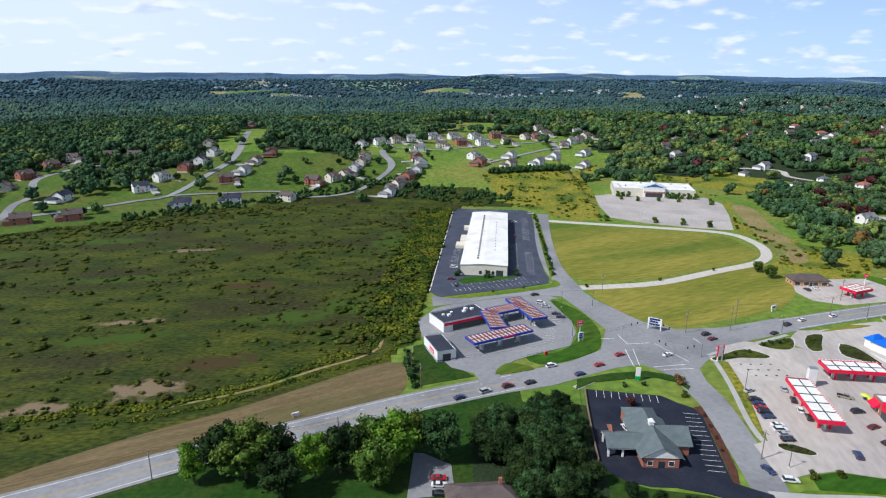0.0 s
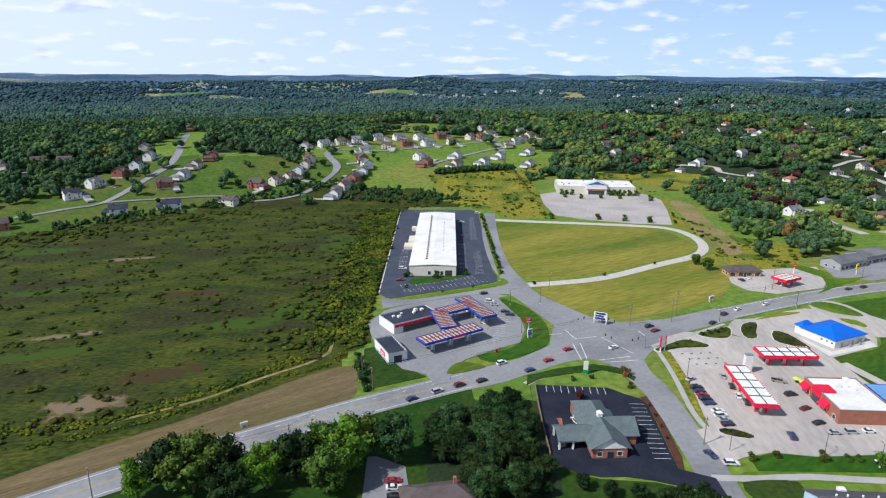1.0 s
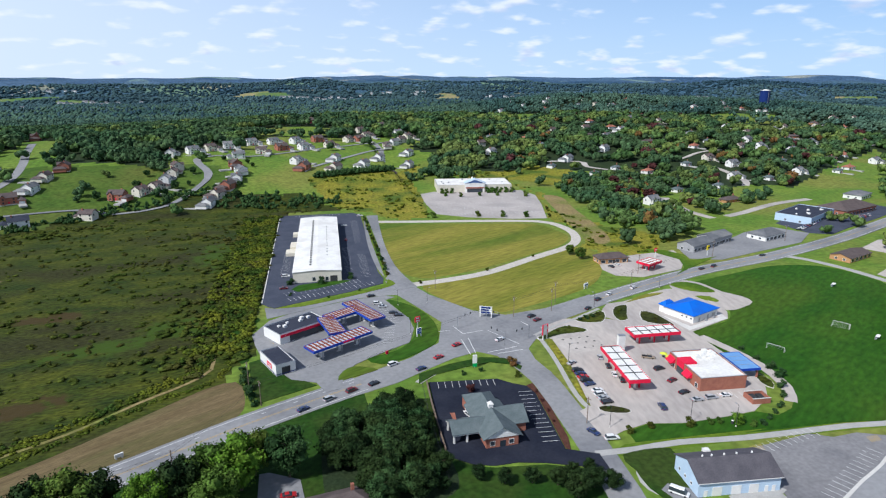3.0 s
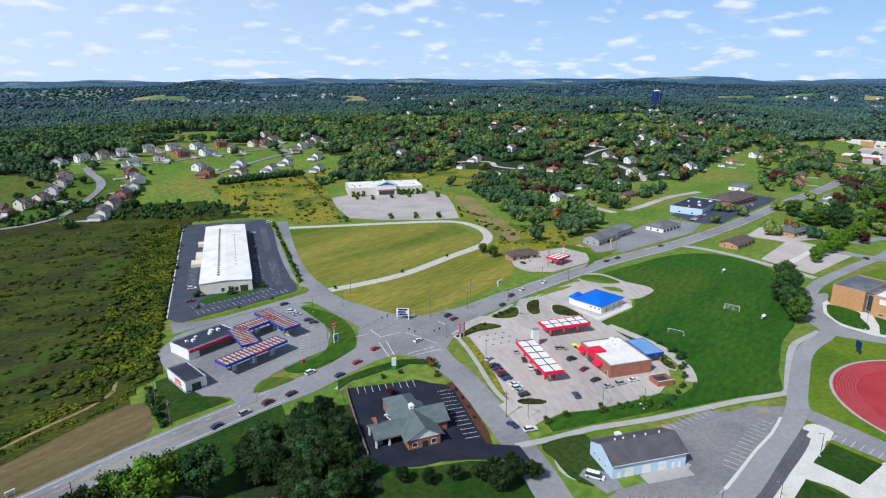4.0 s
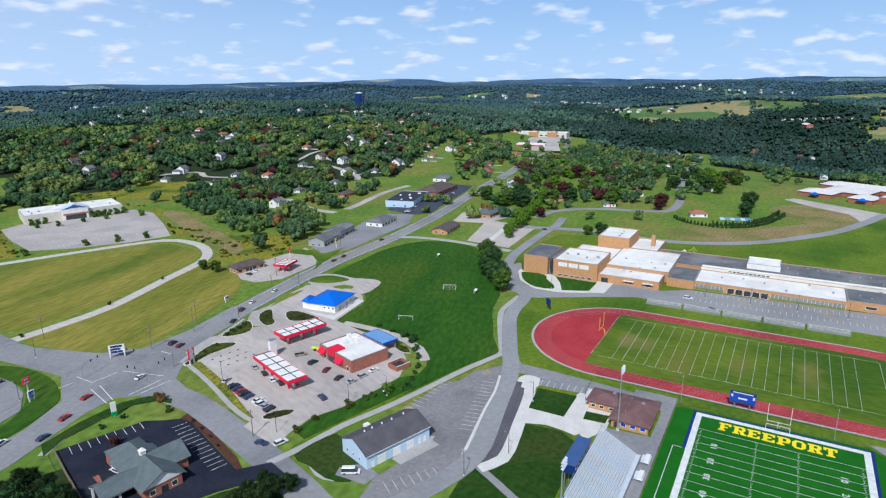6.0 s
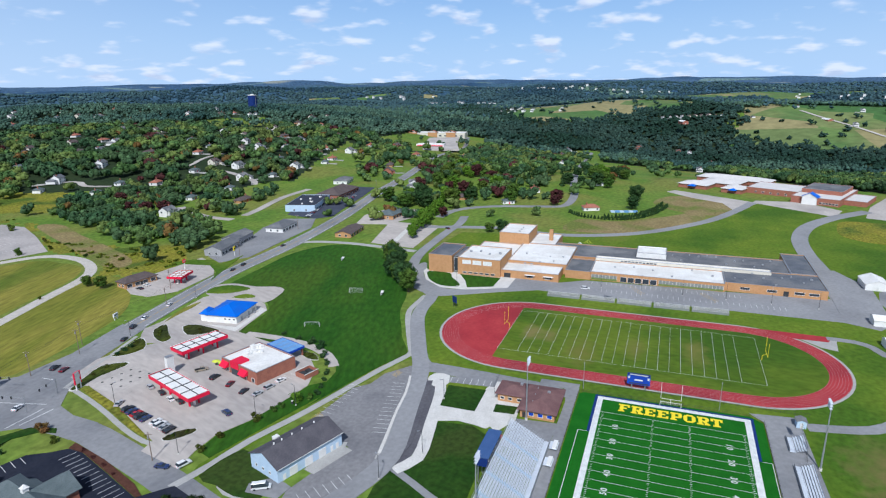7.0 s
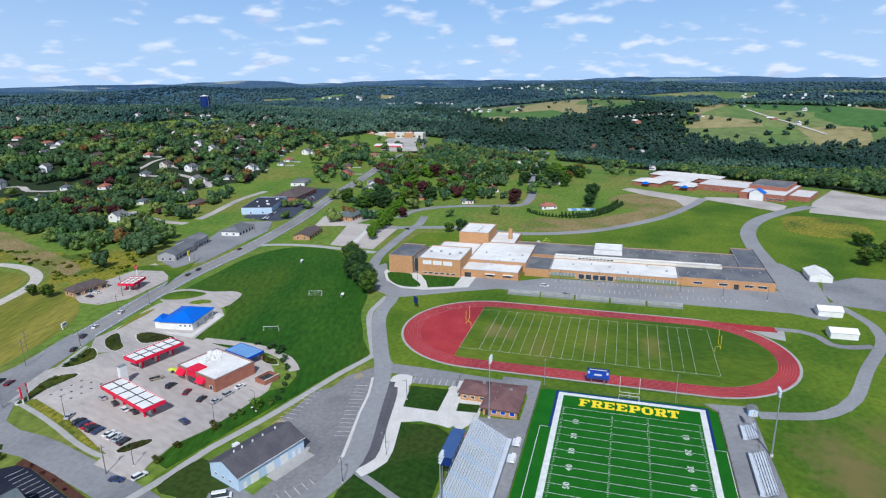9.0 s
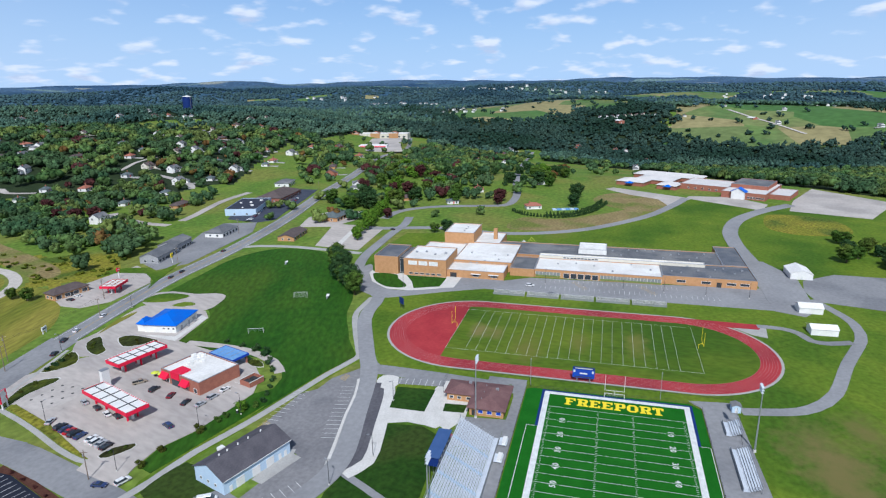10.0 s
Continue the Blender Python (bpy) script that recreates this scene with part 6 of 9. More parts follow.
part("roof_seam", Mesh().box(-4.1, -0.1, 4.5, 4.1, 0.1, 4.56).box(-4.1, -3.8, 4.5, 4.1, -3.6, 4.56).box(-4.1, 3.6, 4.5, 4.1, 3.8, 4.56), M["metal"], wash)
py = thing("white_pylon", 144.6, 217.6, 0.1, -8, "tall plain white box pylon on the forecourt", "pylon")
part("body", Mesh().box(-1.5, -1.0, 0, 1.5, 1.0, 8.0), M["wall_white"], py)
part("cap", Mesh().box(-1.6, -1.1, 8.0, 1.6, 1.1, 8.15), M["metal"], py)
enc = thing("bin_enclosure", 171.5, 166.6, 0.1, -8, "brick bin enclosure with dark bins inside", "enclosure")
part("wall", Mesh().box(-3.6, -3, 0, -3.3, 3, 2.2).box(3.3, -3, 0, 3.6, 3, 2.2).box(-3.3, -3, 0, 3.3, -2.7, 2.2).box(-3.3, 2.7, 0, 3.3, 3, 2.2), M["brick_red"], enc)
part("coping", Mesh().box(-3.7, -3.1, 2.2, 3.7, -2.65, 2.32), M["concrete"], enc)
part("coping", Mesh().box(-3.7, 2.65, 2.2, 3.7, 3.1, 2.32), M["concrete"], enc)
part("bin", Mesh().box(-2.6, -2, 0, -0.4, 2, 1.6), M["dark_metal"], enc)
part("bin", Mesh().box(0.4, -2, 0, 2.6, 2, 1.5), M["dark_metal"], enc)
for k, (x, y) in enumerate(((161.7, 206.6), (162.2, 203.4), (162.5, 200.2))):
    u = thing("parasol", x - 2.5, y + 0.5, 0.1, 15 * k, "lime-yellow parasol over a small table", "parasol", "shop parasols")
    n8 = [(1.7 * math.cos(a * math.pi / 4), 1.7 * math.sin(a * math.pi / 4)) for a in range(8)]
    part("canopy", Mesh().prism(n8, 2.1, 2.75, [(p[0] * 0.05, p[1] * 0.05) for p in n8]), M["lime"], u)
    part("pole", Mesh().tube((0, 0, 0), (0, 0, 2.2), 0.04), M["metal"], u)
    part("table", Mesh().tube((0, 0, 0.70), (0, 0, 0.76), 0.55, n=10), M["dark_metal"], u)
drains = Mesh()
for i in range(4):
    for j in range(3):
        drains.tube((126 + i * 4.2 + j * 0.8, 236 - j * 5, 0.1), (126 + i * 4.2 + j * 0.8, 236 - j * 5, 0.22), 0.55, n=8)
part("tank_lids", drains, M["dark_metal"], lot_red, "dark round tank lids")
patch("pavement_tank_slab", [(121, 240), (142, 238), (141, 221), (122, 222)], M["asphalt_pale"], "pale concrete slab over the tanks", 0.108, False, "pavement")
stalls(lot_red, 114.8, 207.5, -93, 11, 2.7, 5.2, 0.12)
stalls(lot_red, 157, 170.5, -8, 6, 2.9, 5.2, 0.12)
for pts in ([(142.7, 255.9), (151.0, 258.9), (161.2, 263.0), (159.9, 256.7), (154.4, 250.3), (146.6, 251.7)], [(171.0, 265.8), (178.4, 266.8), (171.5, 255.3), (168.6, 249.8), (163.8, 249.3), (165, 257)], [(180.7, 256.6), (185.5, 253), (186.4, 241), (185.4, 236), (178.5, 241), (175.0, 246.5)],
            [(116, 241.5), (125, 246.5), (134.5, 250.5), (141.9, 244.5), (139.6, 241.6), (128.2, 242.0), (118.5, 239.2)], [(111.5, 178.2), (116.5, 177.9), (121.5, 173.4), (118.9, 171.9), (112.1, 174.9)], [(186.7, 183.9), (188.6, 177.7), (184.5, 172.2), (183.3, 177.4)]):
    patch("pavement_island_kerb", [(p[0] * 1.06 - 0.06 * sum(q[0] for q in pts) / len(pts), p[1] * 1.06 - 0.06 * sum(q[1] for q in pts) / len(pts)) for p in pts], M["concrete"], "pale concrete kerb of an island", 0.14, True, "kerb")
    patch("ground_planted_island", pts, M["meadow"], "kerbed planted island", 0.19, True)
patch("ground_station_lawn", [(113, 161.6), (122.4, 163.5), (134.6, 160.3), (157, 159.6), (165, 159.9), (171, 155.5), (181, 158.5), (190, 168), (195.5, 185), (203, 182), (192, 160), (190, 146), (150, 151), (112, 155)], M["lawn_dark"], "mown lawn with shrubs below the forecourt", 0.04)
patch("ground_station_verge", [(118.6, 239), (116.2, 226), (113.6, 210.4), (110.4, 194.6), (109.0, 183), (109.3, 181), (110.9, 188), (114.1, 200), (117.7, 213), (120.2, 230), (121.5, 238)], M["goldenrod"], "narrow planted verge", 0.14)
road("pavement_highway_walk", [(115.6, 244.4), (129.3, 251.8), (141.1, 256.4), (161.8, 266.3)], 1.8, M["concrete_walk"], "pale concrete walk beside the highway", 0.12)
patch("road_blue_roof_lot", [(158, 258), (164.1, 266), (169.7, 271.5), (180, 272), (190, 275), (203, 280), (214.7, 283), (218.9, 281.2), (223.6, 276.1), (222, 268), (223.2, 262.7), (226.8, 255), (223.4, 244), (217.5, 236.5), (190, 227.5), (184, 230), (176, 240), (164, 247)], M["lot_warm"], "pale concrete yard", 0.094, False, "car park")
patch("ground_highway_verge", [(180.0, 270.2), (197.3, 278.2), (209.0, 278.2), (203, 275.4), (190, 272.6)], M["lawn_dry"], "thin dry verge beside the highway", 0.15, True)
patch("road_gravel_loop", [(218, 282), (225.8, 293.6), (232.4, 294.1), (240.0, 286.7), (242.2, 270.1), (247.4, 260.9), (246.5, 252.1), (236.4, 247.2), (225, 246), (225, 262)], M["lot_warm"], "bare gravel yard beside the field", 0.07, True, "car park")
patch("ground_loop_lawn", [(220.5, 288.2), (229.5, 291.3), (236.9, 285.7), (238.8, 272.9), (235.2, 270.6), (225.7, 275.9)], M["lawn"], "kerbed mown island in the gravel loop", 0.12, True)
patch("ground_loop_lawn_small", [(223.2, 268.6), (230.0, 265.8), (230.4, 258.9), (227.3, 257.6), (224.4, 262.9)], M["lawn"], "small mown strip behind the building", 0.12, True)
patch("pavement_building_walk", [(188, 250), (189, 229), (217.5, 236.4), (218.6, 243.7), (216, 245), (214, 239), (193, 233)], M["concrete"], "pale concrete walk round the building", 0.12, False, "pavement")
road("road_wash_lane", [(190, 222), (193, 207), (194.5, 190), (190.5, 172), (183, 162)], 4.5, M["lot_warm"], "pale lane behind the car wash", 0.11)

blue = thing("blue_roof_building", 203, 246.5, 0.1, 18, "white building under a bright blue hipped roof", "building")
part("wall", Mesh().box(-10, -8.3, 0, 10, 8.3, 4.0), M["wall_white"], blue)
part("roof", Mesh().hip(-10.8, -9.1, 10.8, 9.1, 4.0, 7.4, 0.25, 8.2), M["roof_blue"], blue)
part("rear_roof", Mesh().hip(-10.0, 7.5, -2.0, 12.5, 3.9, 6.2, 0.2), M["roof_blue"], blue)
part("rear_wall", Mesh().box(-9.4, 8.3, 0, -2.6, 12, 3.9), M["wall_white"], blue)
for k in (-7, -4.5, -2):
    window(blue, -10, k, 1.8, 1.2, 1.0, 180)
for k in (-5, 2, 7):
    door(blue, k, -8.3, 0, 1.4 if k < 7 else 3.0, 2.2, -90, M["metal"])
for k in (-2, 4.5):
    part("ac_unit", Mesh().box(k, -10.2, 0, k + 1.2, -9.2, 1.2), M["metal"], blue)


# ---- blue and red fuel station ----
lot_blue = patch("road_blue_station_lot", [(-12, 281), (-10.5, 268.8), (-8, 256), (-2.6, 243.5), (3.6, 231.5), (13, 226.5), (16, 217), (22, 219), (24.5, 231), (30.6, 238), (36, 241.5), (47.4, 248), (57.4, 253), (63, 268), (63.5, 282), (60.5, 294), (57, 310), (63, 313), (58, 316.5), (38, 315), (6, 303.5), (-4, 297)], M["asphalt"], "pale concrete forecourt of the blue fuel station", 0.10, False, "forecourt")
shop = thing("station_shop", 8.4, 279, 0.1, 29, "white station shop with a dark flat roof and red fascia", "shop")
shell(shop, -13, -7.2, 13, 7.2, 5.0, M["wall_white"], M["roof_dark"], 0.5)
part("fascia", Mesh().box(-10, -7.45, 3.3, 13, -7.2, 4.5), M["red"], shop, "red fascia board")
part("shopfront", Mesh().box(-8, -7.3, 0.3, 12, -7.19, 3.2), M["glass"], shop)
part("sign_plate", Mesh().box(-12.6, -7.42, 3.3, -10.2, -7.2, 4.6), M["red"], shop)
roof_units(shop, [(-8, 2), (-6, 0), (-3, 3), (3, 1), (5, 3), (8, 2)], 4.62, 1.4, M["wall_white"])
cwash = thing("car_wash", -1.2, 245.6, 0.1, 20.5, "white car wash building with a dark flat roof", "car wash")
shell(cwash, -4.2, -8.8, 4.2, 8.8, 4.8, M["wall_white"], M["roof_dark"], 0.4)
part("sign_plate", Mesh().box(-4.36, -4.2, 1.6, -4.2, 0.8, 3.6), M["red"], cwash, "red sign plate on the wall")
part("sign_bars", Mesh().box(-4.40, -3.6, 2.5, -4.37, 0.2, 3.0).box(-4.40, -3.2, 1.9, -4.37, -0.4, 2.2), M["paint_white"], cwash)
door(cwash, 0, -8.8, 0, 3.6, 3.4, -90, M["dark_metal"])
part("stripe", Mesh().box(-4.3, -8.9, 0.5, 4.3, 8.9, 0.8), M["navy"], cwash)
can = thing("fuel_station_canopy", 27, 268, 0.1, 0, "branching blue-edged fuel canopy with brown roof beams", "fuel canopy")
canopy(can, -1.5, -14.8, 28, 31, 8.2, 6.0, M["blue"], M["deck_grey"], M["rust"], 3, 15)
canopy(can, 14.2, 16.8, -69, 28.5, 8.4, 6.05, M["blue"], M["deck_grey"], M["rust"], 3, 15)
canopy(can, -3.0, 2.4, 100, 21, 8.0, 5.95, M["blue"], M["deck_grey"], M["rust"], 1, 11)
canopy(can, 4.2, 16.0, 28, 19, 8.0, 5.9, M["blue"], M["deck_grey"], M["rust"], 1, 11)
part("red_band", Mesh().box(-0.1, -3, 5.2, 0.1, 3, 5.8), M["red"], can).matrix_basis = pose(2.6, -17.4, 0, 0, 0, 118)
stalls(lot_blue, 50, 255, 75, 8, 2.8, 5.0, 0.12)
stalls(lot_blue, 59, 278, 98, 9, 2.8, 5.0, 0.12)
stalls(lot_blue, -2, 268, 29, 6, 2.8, 4.5, 0.12, "paint_yellow")
patch("ground_station_island", [(21.5, 225.5), (24.5, 233), (29, 236), (34, 234), (38.5, 230.4), (30, 227.6)], M["lawn_dry"], "kerbed grass island with yellow edging", 0.17, True)
patch("ground_station_corner", [(36, 241.6), (41, 235.2), (50, 237), (64, 245), (71, 253.4), (74.5, 273), (70.9, 293), (62.5, 306.5), (58, 309), (61.4, 292), (64.2, 272), (59.4, 256), (49.3, 246)], M["lawn_dark"], "grass corner with small shrubs", 0.14, True)
patch("ground_station_west", [(-13, 254), (-16, 285), (-8, 300), (-18, 302), (-22, 278), (-19, 256)], M["lawn_shaded"], "mown grass strip", 0.05, True)
patch("ground_station_south", [(-9, 216), (2, 220), (13, 224), (3, 236), (-8, 254), (-13, 252), (-12, 232)], M["lawn_shaded"], "mown grass before the car wash", 0.06, False)
part("yellow_kerb", ribbon(Mesh(), [(24, 232.5), (28.8, 235.8), (34, 234)], 0.3, 0.2, 0, 0.15), M["paint_yellow"], lot_blue)

# ---- warehouse ----
lot_wh = patch("road_warehouse_lot", [(-7, 322), (-4, 317), (-1, 314), (10, 318), (40, 328), (61, 337), (63, 346), (62, 360), (68, 430), (76, 522), (70, 530), (14, 534), (9, 530)], M["asphalt_blue"], "dark asphalt car park round the warehouse", 0.09, False, "car park")
wh = thing("warehouse", 31.4, 420.5, 0.09, -5.6, "long cream warehouse with a bright white roof", "warehouse")
part("wall", Mesh().box(-14, -70.5, 0, 14, 70.5, 6.6), M["wall_cream"], wh)
part("roof", Mesh().gable(-70.9, -14.3, 70.9, 14.3, 6.5, 7.3, 0.3), M["roof_white"], wh).matrix_basis = pose(0, 0, 0, 0, 0, 90)
for k in range(24):
    part("roof_unit", Mesh().box(-4.6, -60 + k * 5, 7.0, -3.4, -58.6 + k * 5, 7.9), M["dark_metal"], wh, "dark roof vent")
for k in range(11):
    part("roof_pipe", Mesh().tube((6, -40 + k * 7.5, 7.0), (6, -40 + k * 7.5, 7.8), 0.25), M["dark_metal"], wh)
for k in (-2, 2, 5.5):
    window(wh, k, -70.5, 0.8, 2.0, 2.4, -90)
door(wh, 9.5, -70.5, 0, 4.2, 3.6, -90, M["dark_metal"])
for k in range(14):
    window(wh, 14, -64 + k * 9, 1.0, 3.2, 2.0, 0)
part("loading_bay", Mesh().box(-19, -4, 0, -14, 10, 3.6).box(-21.5, -14, 0, -14, -4, 2.2).box(-19, 36, 0, -14, 43, 2.4), M["wall_cream"], wh)
stalls(lot_wh, 6, 331, 16, 17, 2.8, 5.2)
stalls(lot_wh, 8, 322, 17, 19, 2.8, 5.2)
stalls(lot_wh, 56, 352, 84.5, 18, 2.8, 5.2)
stalls(lot_wh, 63, 430, 84.5, 26, 2.8, 5.2)
stalls(lot_wh, 47, 362, 84.5, 22, 2.8, 5.0)
stalls(lot_wh, 9, 372, 84.5, 16, 2.8, 5.0)
stalls(lot_wh, 22, 526, -3, 16, 2.8, 4.5)
patch("ground_warehouse_lawn", [(12, 336), (40, 345), (41, 349), (13, 347)], M["lawn_dark"], "small kerbed lawn before the warehouse", 0.13, True)
patch("ground_warehouse_verge", [(2, 314.5), (20, 319), (42, 326), (62, 335), (65, 344), (68, 336), (64, 331), (40, 321), (12, 312.5)], M["lawn"], "grass verge with small shrubs", 0.12, True)
patch("ground_warehouse_edge", [(64, 346), (70, 430), (78, 520), (80.5, 518), (74, 430), (66.5, 350)], M["lawn"], "narrow grass verge with shrubs", 0.12)
edge_kerb = Mesh()
ribbon(edge_kerb, [(-7.4, 322), (9, 530)], 0.6, 0.25, 0, 0.3)
structure("pavement_kerb", edge_kerb, M["concrete"], "pale concrete kerb", "pavement")

# ---- big store ----
bb = thing("big_store", 209.5, 613, 0.06, -11, "wide white store with a blue gabled entrance", "store")
shell(bb, -38.5, -20, 38.5, 20, 7.6, M["wall_cream"], M["roof_white"], 0.6)
part("entrance", Mesh().box(-10, -22.5, 0, 10, -20, 9.6).gable_wall(-0.1, -10, 10, 9.6, 13.2, 0.2), M["wall_white"], bb)
part("entrance_roof", Mesh().gable(-22.9, -10.8, -14, 10.8, 9.5, 13.6, 0.4), M["wall_blue"], bb, "pale blue gable roof").matrix_basis = pose(0, 0, 0, 0, 0, 90)
part("gable_front", Mesh().gable_wall(-22.7, -9.5, 9.5, 9.6, 13.2), M["roof_press"], bb).matrix_basis = pose(0, 0, 0, 0, 0, 90)
part("sign_bar", Mesh().box(-5, -22.75, 8.6, 5, -22.55, 10.0), M["paint_white"], bb)
part("shopfront", Mesh().box(-8, -22.6, 0.2, 8, -22.4, 4.2), M["glass"], bb)
part("red_band", Mesh().box(-9.6, -22.7, 4.3, 9.6, -22.45, 5.6), M["brick_red"], bb)
roof_units(bb, [(random.uniform(-34, 34), random.uniform(-10, 15)) for _ in range(9)], 7.2, 1.6)
lot_bb = patch("road_store_lot", [(149, 597), (142, 550), (140.5, 505), (163, 486), (198, 470), (226, 464), (246, 518), (259, 561), (255, 590), (166, 606)], M["lot_pale"], "empty pale car park with faded lines", 0.085, False, "car park")
for k in range(4):
    stalls(lot_bb, 158 + k * 3.5, 497 + k * 22, -9, 24, 3.0, 5.5, 0.14)

# ---- bank ----
lot_bank = patch("road_bank_lot", [(56.2, 214), (83.3, 209.3), (88, 204), (92.4, 200.5), (93.3, 194.3), (90.5, 176), (87.6, 158), (97, 152.5), (96, 143.5), (88.5, 148.2), (78, 153), (70, 155.6), (62.3, 156), (55.9, 158.6), (50.6, 163.8), (49.3, 173.4), (52.9, 192.8)], M["asphalt_dark"], "fresh black asphalt car park with white stalls", 0.10, False, "car park")
stalls(lot_bank, 81.5, 209.4, 170.5, 9, 2.8, 5.2, 0.16)
stalls(lot_bank, 87.0, 197, -98, 13, 2.8, 5.4, 0.16)
bank = thing("bank", 68.6, 178, 0.1, -2, "brick bank with a grey shingle roof and white cupola", "bank")
part("wall", Mesh().box(-5.6, -13, 0, 5.6, 15.5, 3.6).gable_wall(-13.0, -5.6, 5.6, 3.6, 7.0), M["brick_red"], bank)
part("pediment", Mesh().gable_wall(-13.25, -6.4, 6.4, 3.7, 7.4, 0.25), M["wall_white"], bank, "white pediment").matrix_basis = pose(0, 0, 0, 0, 0, 90)
part("roof", Mesh().gable(-13.9, -6.9, 9.5, 6.9, 3.6, 7.5, 0.22), M["roof_slate"], bank).matrix_basis = pose(0, 0, 0, 0, 0, 90)
part("rear_roof", Mesh().hip(-5.6, 4, 5.6, 16.6, 3.6, 7.0, 0.22, 5.6), M["roof_slate"], bank)
part("wing_wall", Mesh().box(5.6, -6, 0, 11, 5, 3.5), M["brick_red"], bank)
part("wing_roof", Mesh().gable(-1, -6.7, 11.9, 5.7, 3.55, 7.2, 0.22), M["roof_slate"], bank)
part("drive_roof", Mesh().gable(-15.8, -8.5, -3, 1.5, 3.5, 6.0, 0.22), M["roof_slate"], bank)
for sx in (-15, -10.5):
    for sy in (-7.6, 0.6):
        part("column", Mesh().box(sx - 0.3, sy - 0.3, 0, sx + 0.3, sy + 0.3, 3.5), M["wall_white"], bank)
part("drive_beam", Mesh().box(-15.6, -8.3, 3.1, -5.6, -8.0, 3.5).box(-15.6, 1.0, 3.1, -5.6, 1.3, 3.5), M["wall_white"], bank)
cup = part("cupola", Mesh().box(-0.8, -0.8, 6.8, 0.8, 0.8, 8.6), M["wall_white"], bank, "white cupola")
part("cupola_roof", Mesh().hip(-1, -1, 1, 1, 8.6, 9.8, 0.1), M["roof_white"], cup)
for k in (-3.4, 3.2):
    window(bank, k, -13, 0.8, 1.8, 1.8, -90)
door(bank, 0.2, -13, 0, 2.0, 2.4, -90, M["glass"])
for k in (8, 11):
    window(bank, 5.6, k, 0.9, 1.6, 1.6, 0)
    window(bank, -5.6, k, 0.9, 1.6, 1.6, 180)
part("walk", Mesh().box(-7.2, -15.2, -0.05, 7.6, -13.0, 0.12).box(6.6, -13, -0.05, 7.8, -6, 0.12).box(-7.4, -13.0, -0.05, -5.7, 14, 0.12), M["concrete"], bank)
patch("ground_bank_lawn", [(52, 214), (60, 219.5), (74, 222.5), (86, 224), (93, 220), (95.5, 214), (97.5, 217), (93, 226), (84, 229.5), (68, 227), (54, 222)], M["lawn_shaded"], "mown grass bank beside the crossing", 0.12)
patch("ground_mulch_strip", [(92.6, 201), (95.5, 202), (94.6, 184), (91.6, 164), (89.2, 157.2), (87.9, 158.4), (90.8, 176), (93.5, 194)], mat("mulch", (0.075, 0.032, 0.022), (0.10, 0.045, 0.03), 0.6, bump=0.05), "red-brown mulch bed with low shrubs", 0.16)
fence([(53.5, 216), (50.5, 195), (48.5, 176), (46, 152)], 1.8, "weathered wooden fence beside the thicket")

bw = thing("low_wall", 0, 0, 0, 0, "low weathered timber wall beside the bank car park", "wall")
wl_pts = [(55.2, 214), (53.2, 200), (51.2, 184), (49.6, 168)]
for p, q in zip(wl_pts, wl_pts[1:]):
    part("panel", Mesh().bar(p, q, 0.35, 1.3), M["wood"], bw)


# ---- trees ----
# where the houses stand
HOUSES_WEST = [(-527, 738), (-406, 562), (-414, 604), (-411, 643), (-406, 675), (-367, 680), (-338, 676), (-336, 534), (-330, 468), (-298, 482), (-282, 566), (-276, 596), (-264, 626),
               (-257, 651), (-256, 685), (-278, 731), (-227, 526), (-189, 543), (-143, 556), (-213, 598), (-202, 622), (-198, 652), (-190, 685), (-271, 887), (-367, 901)]
HOUSES_ROWS = [(-129, 603), (-112, 614), (-100, 624), (-94, 642), (-89, 660), (-87, 680), (-99, 737), (-78, 755), (-60, 772), (-40, 790), (-28, 733), (-30, 690), (-24, 668), (-28, 645), (-36, 625), (-44, 603), (-51, 579)]
HOUSES_CLOSE = [(-3, 762), (-15, 816), (12, 826), (21, 786), (40, 836), (48, 796), (70, 853), (82, 814), (34, 712), (41, 684), (180, 971), (112, 858), (128, 862), (143, 890), (163, 836), (176, 850),
                (188, 862), (202, 885), (193, 911), (80, 731), (75, 684), (109, 703), (134, 740), (140, 700), (184, 802), (173, 752), (73, 1029), (140, 929)]
HOUSES_SUBURB = [(500, 1278), (649, 1376), (723, 1269), (758, 1257), (485, 877), (460, 825), (374, 847), (375, 798), (560, 713), (602, 739), (501, 648), (512, 577), (546, 562), (549, 625), (597, 572), (621, 696),
                 (686, 674), (853, 862), (795, 784), (865, 1113), (938, 1104), (957, 1085), (985, 1048), (1049, 1055), (408, 538), (345, 703), (377, 722), (743, 1234), (525, 839), (477, 800), (538, 656), (960, 903), (1042, 940),
                 (707, 632), (756, 655), (651, 568), (682, 581), (622, 623), (1195, 1068), (877, 1131), (414, 666), (346, 491), (440, 740), (430, 880)]
HOUSES_TOWN = [(835, 537), (636, 452), (573, 372), (698, 492), (743, 425), (794, 435), (893, 481), (919, 347), (940, 330), (978, 390), (690, 272), (604, 240), (535, 288), (535, 240), (541, 161), (1167, 411), (672, 192),
               (1392, 373), (1447, 325), (1282, 439), (861, 647), (893, 615), (1200, 159), (1291, 108), (1442, 238), (1436, 215), (1354, 160)]
HOUSES_FARM = [(1780, 342), (1787, 326), (1788, 310), (1796, 295), (1796, 278), (1804, 263), (1805, 247), (1812, 231), (1813, 215), (1820, 200), (1799, 124), (1945, 29), (1728, -97), (1882, -116), (1695, -300)]

rng = np.random.default_rng(5)


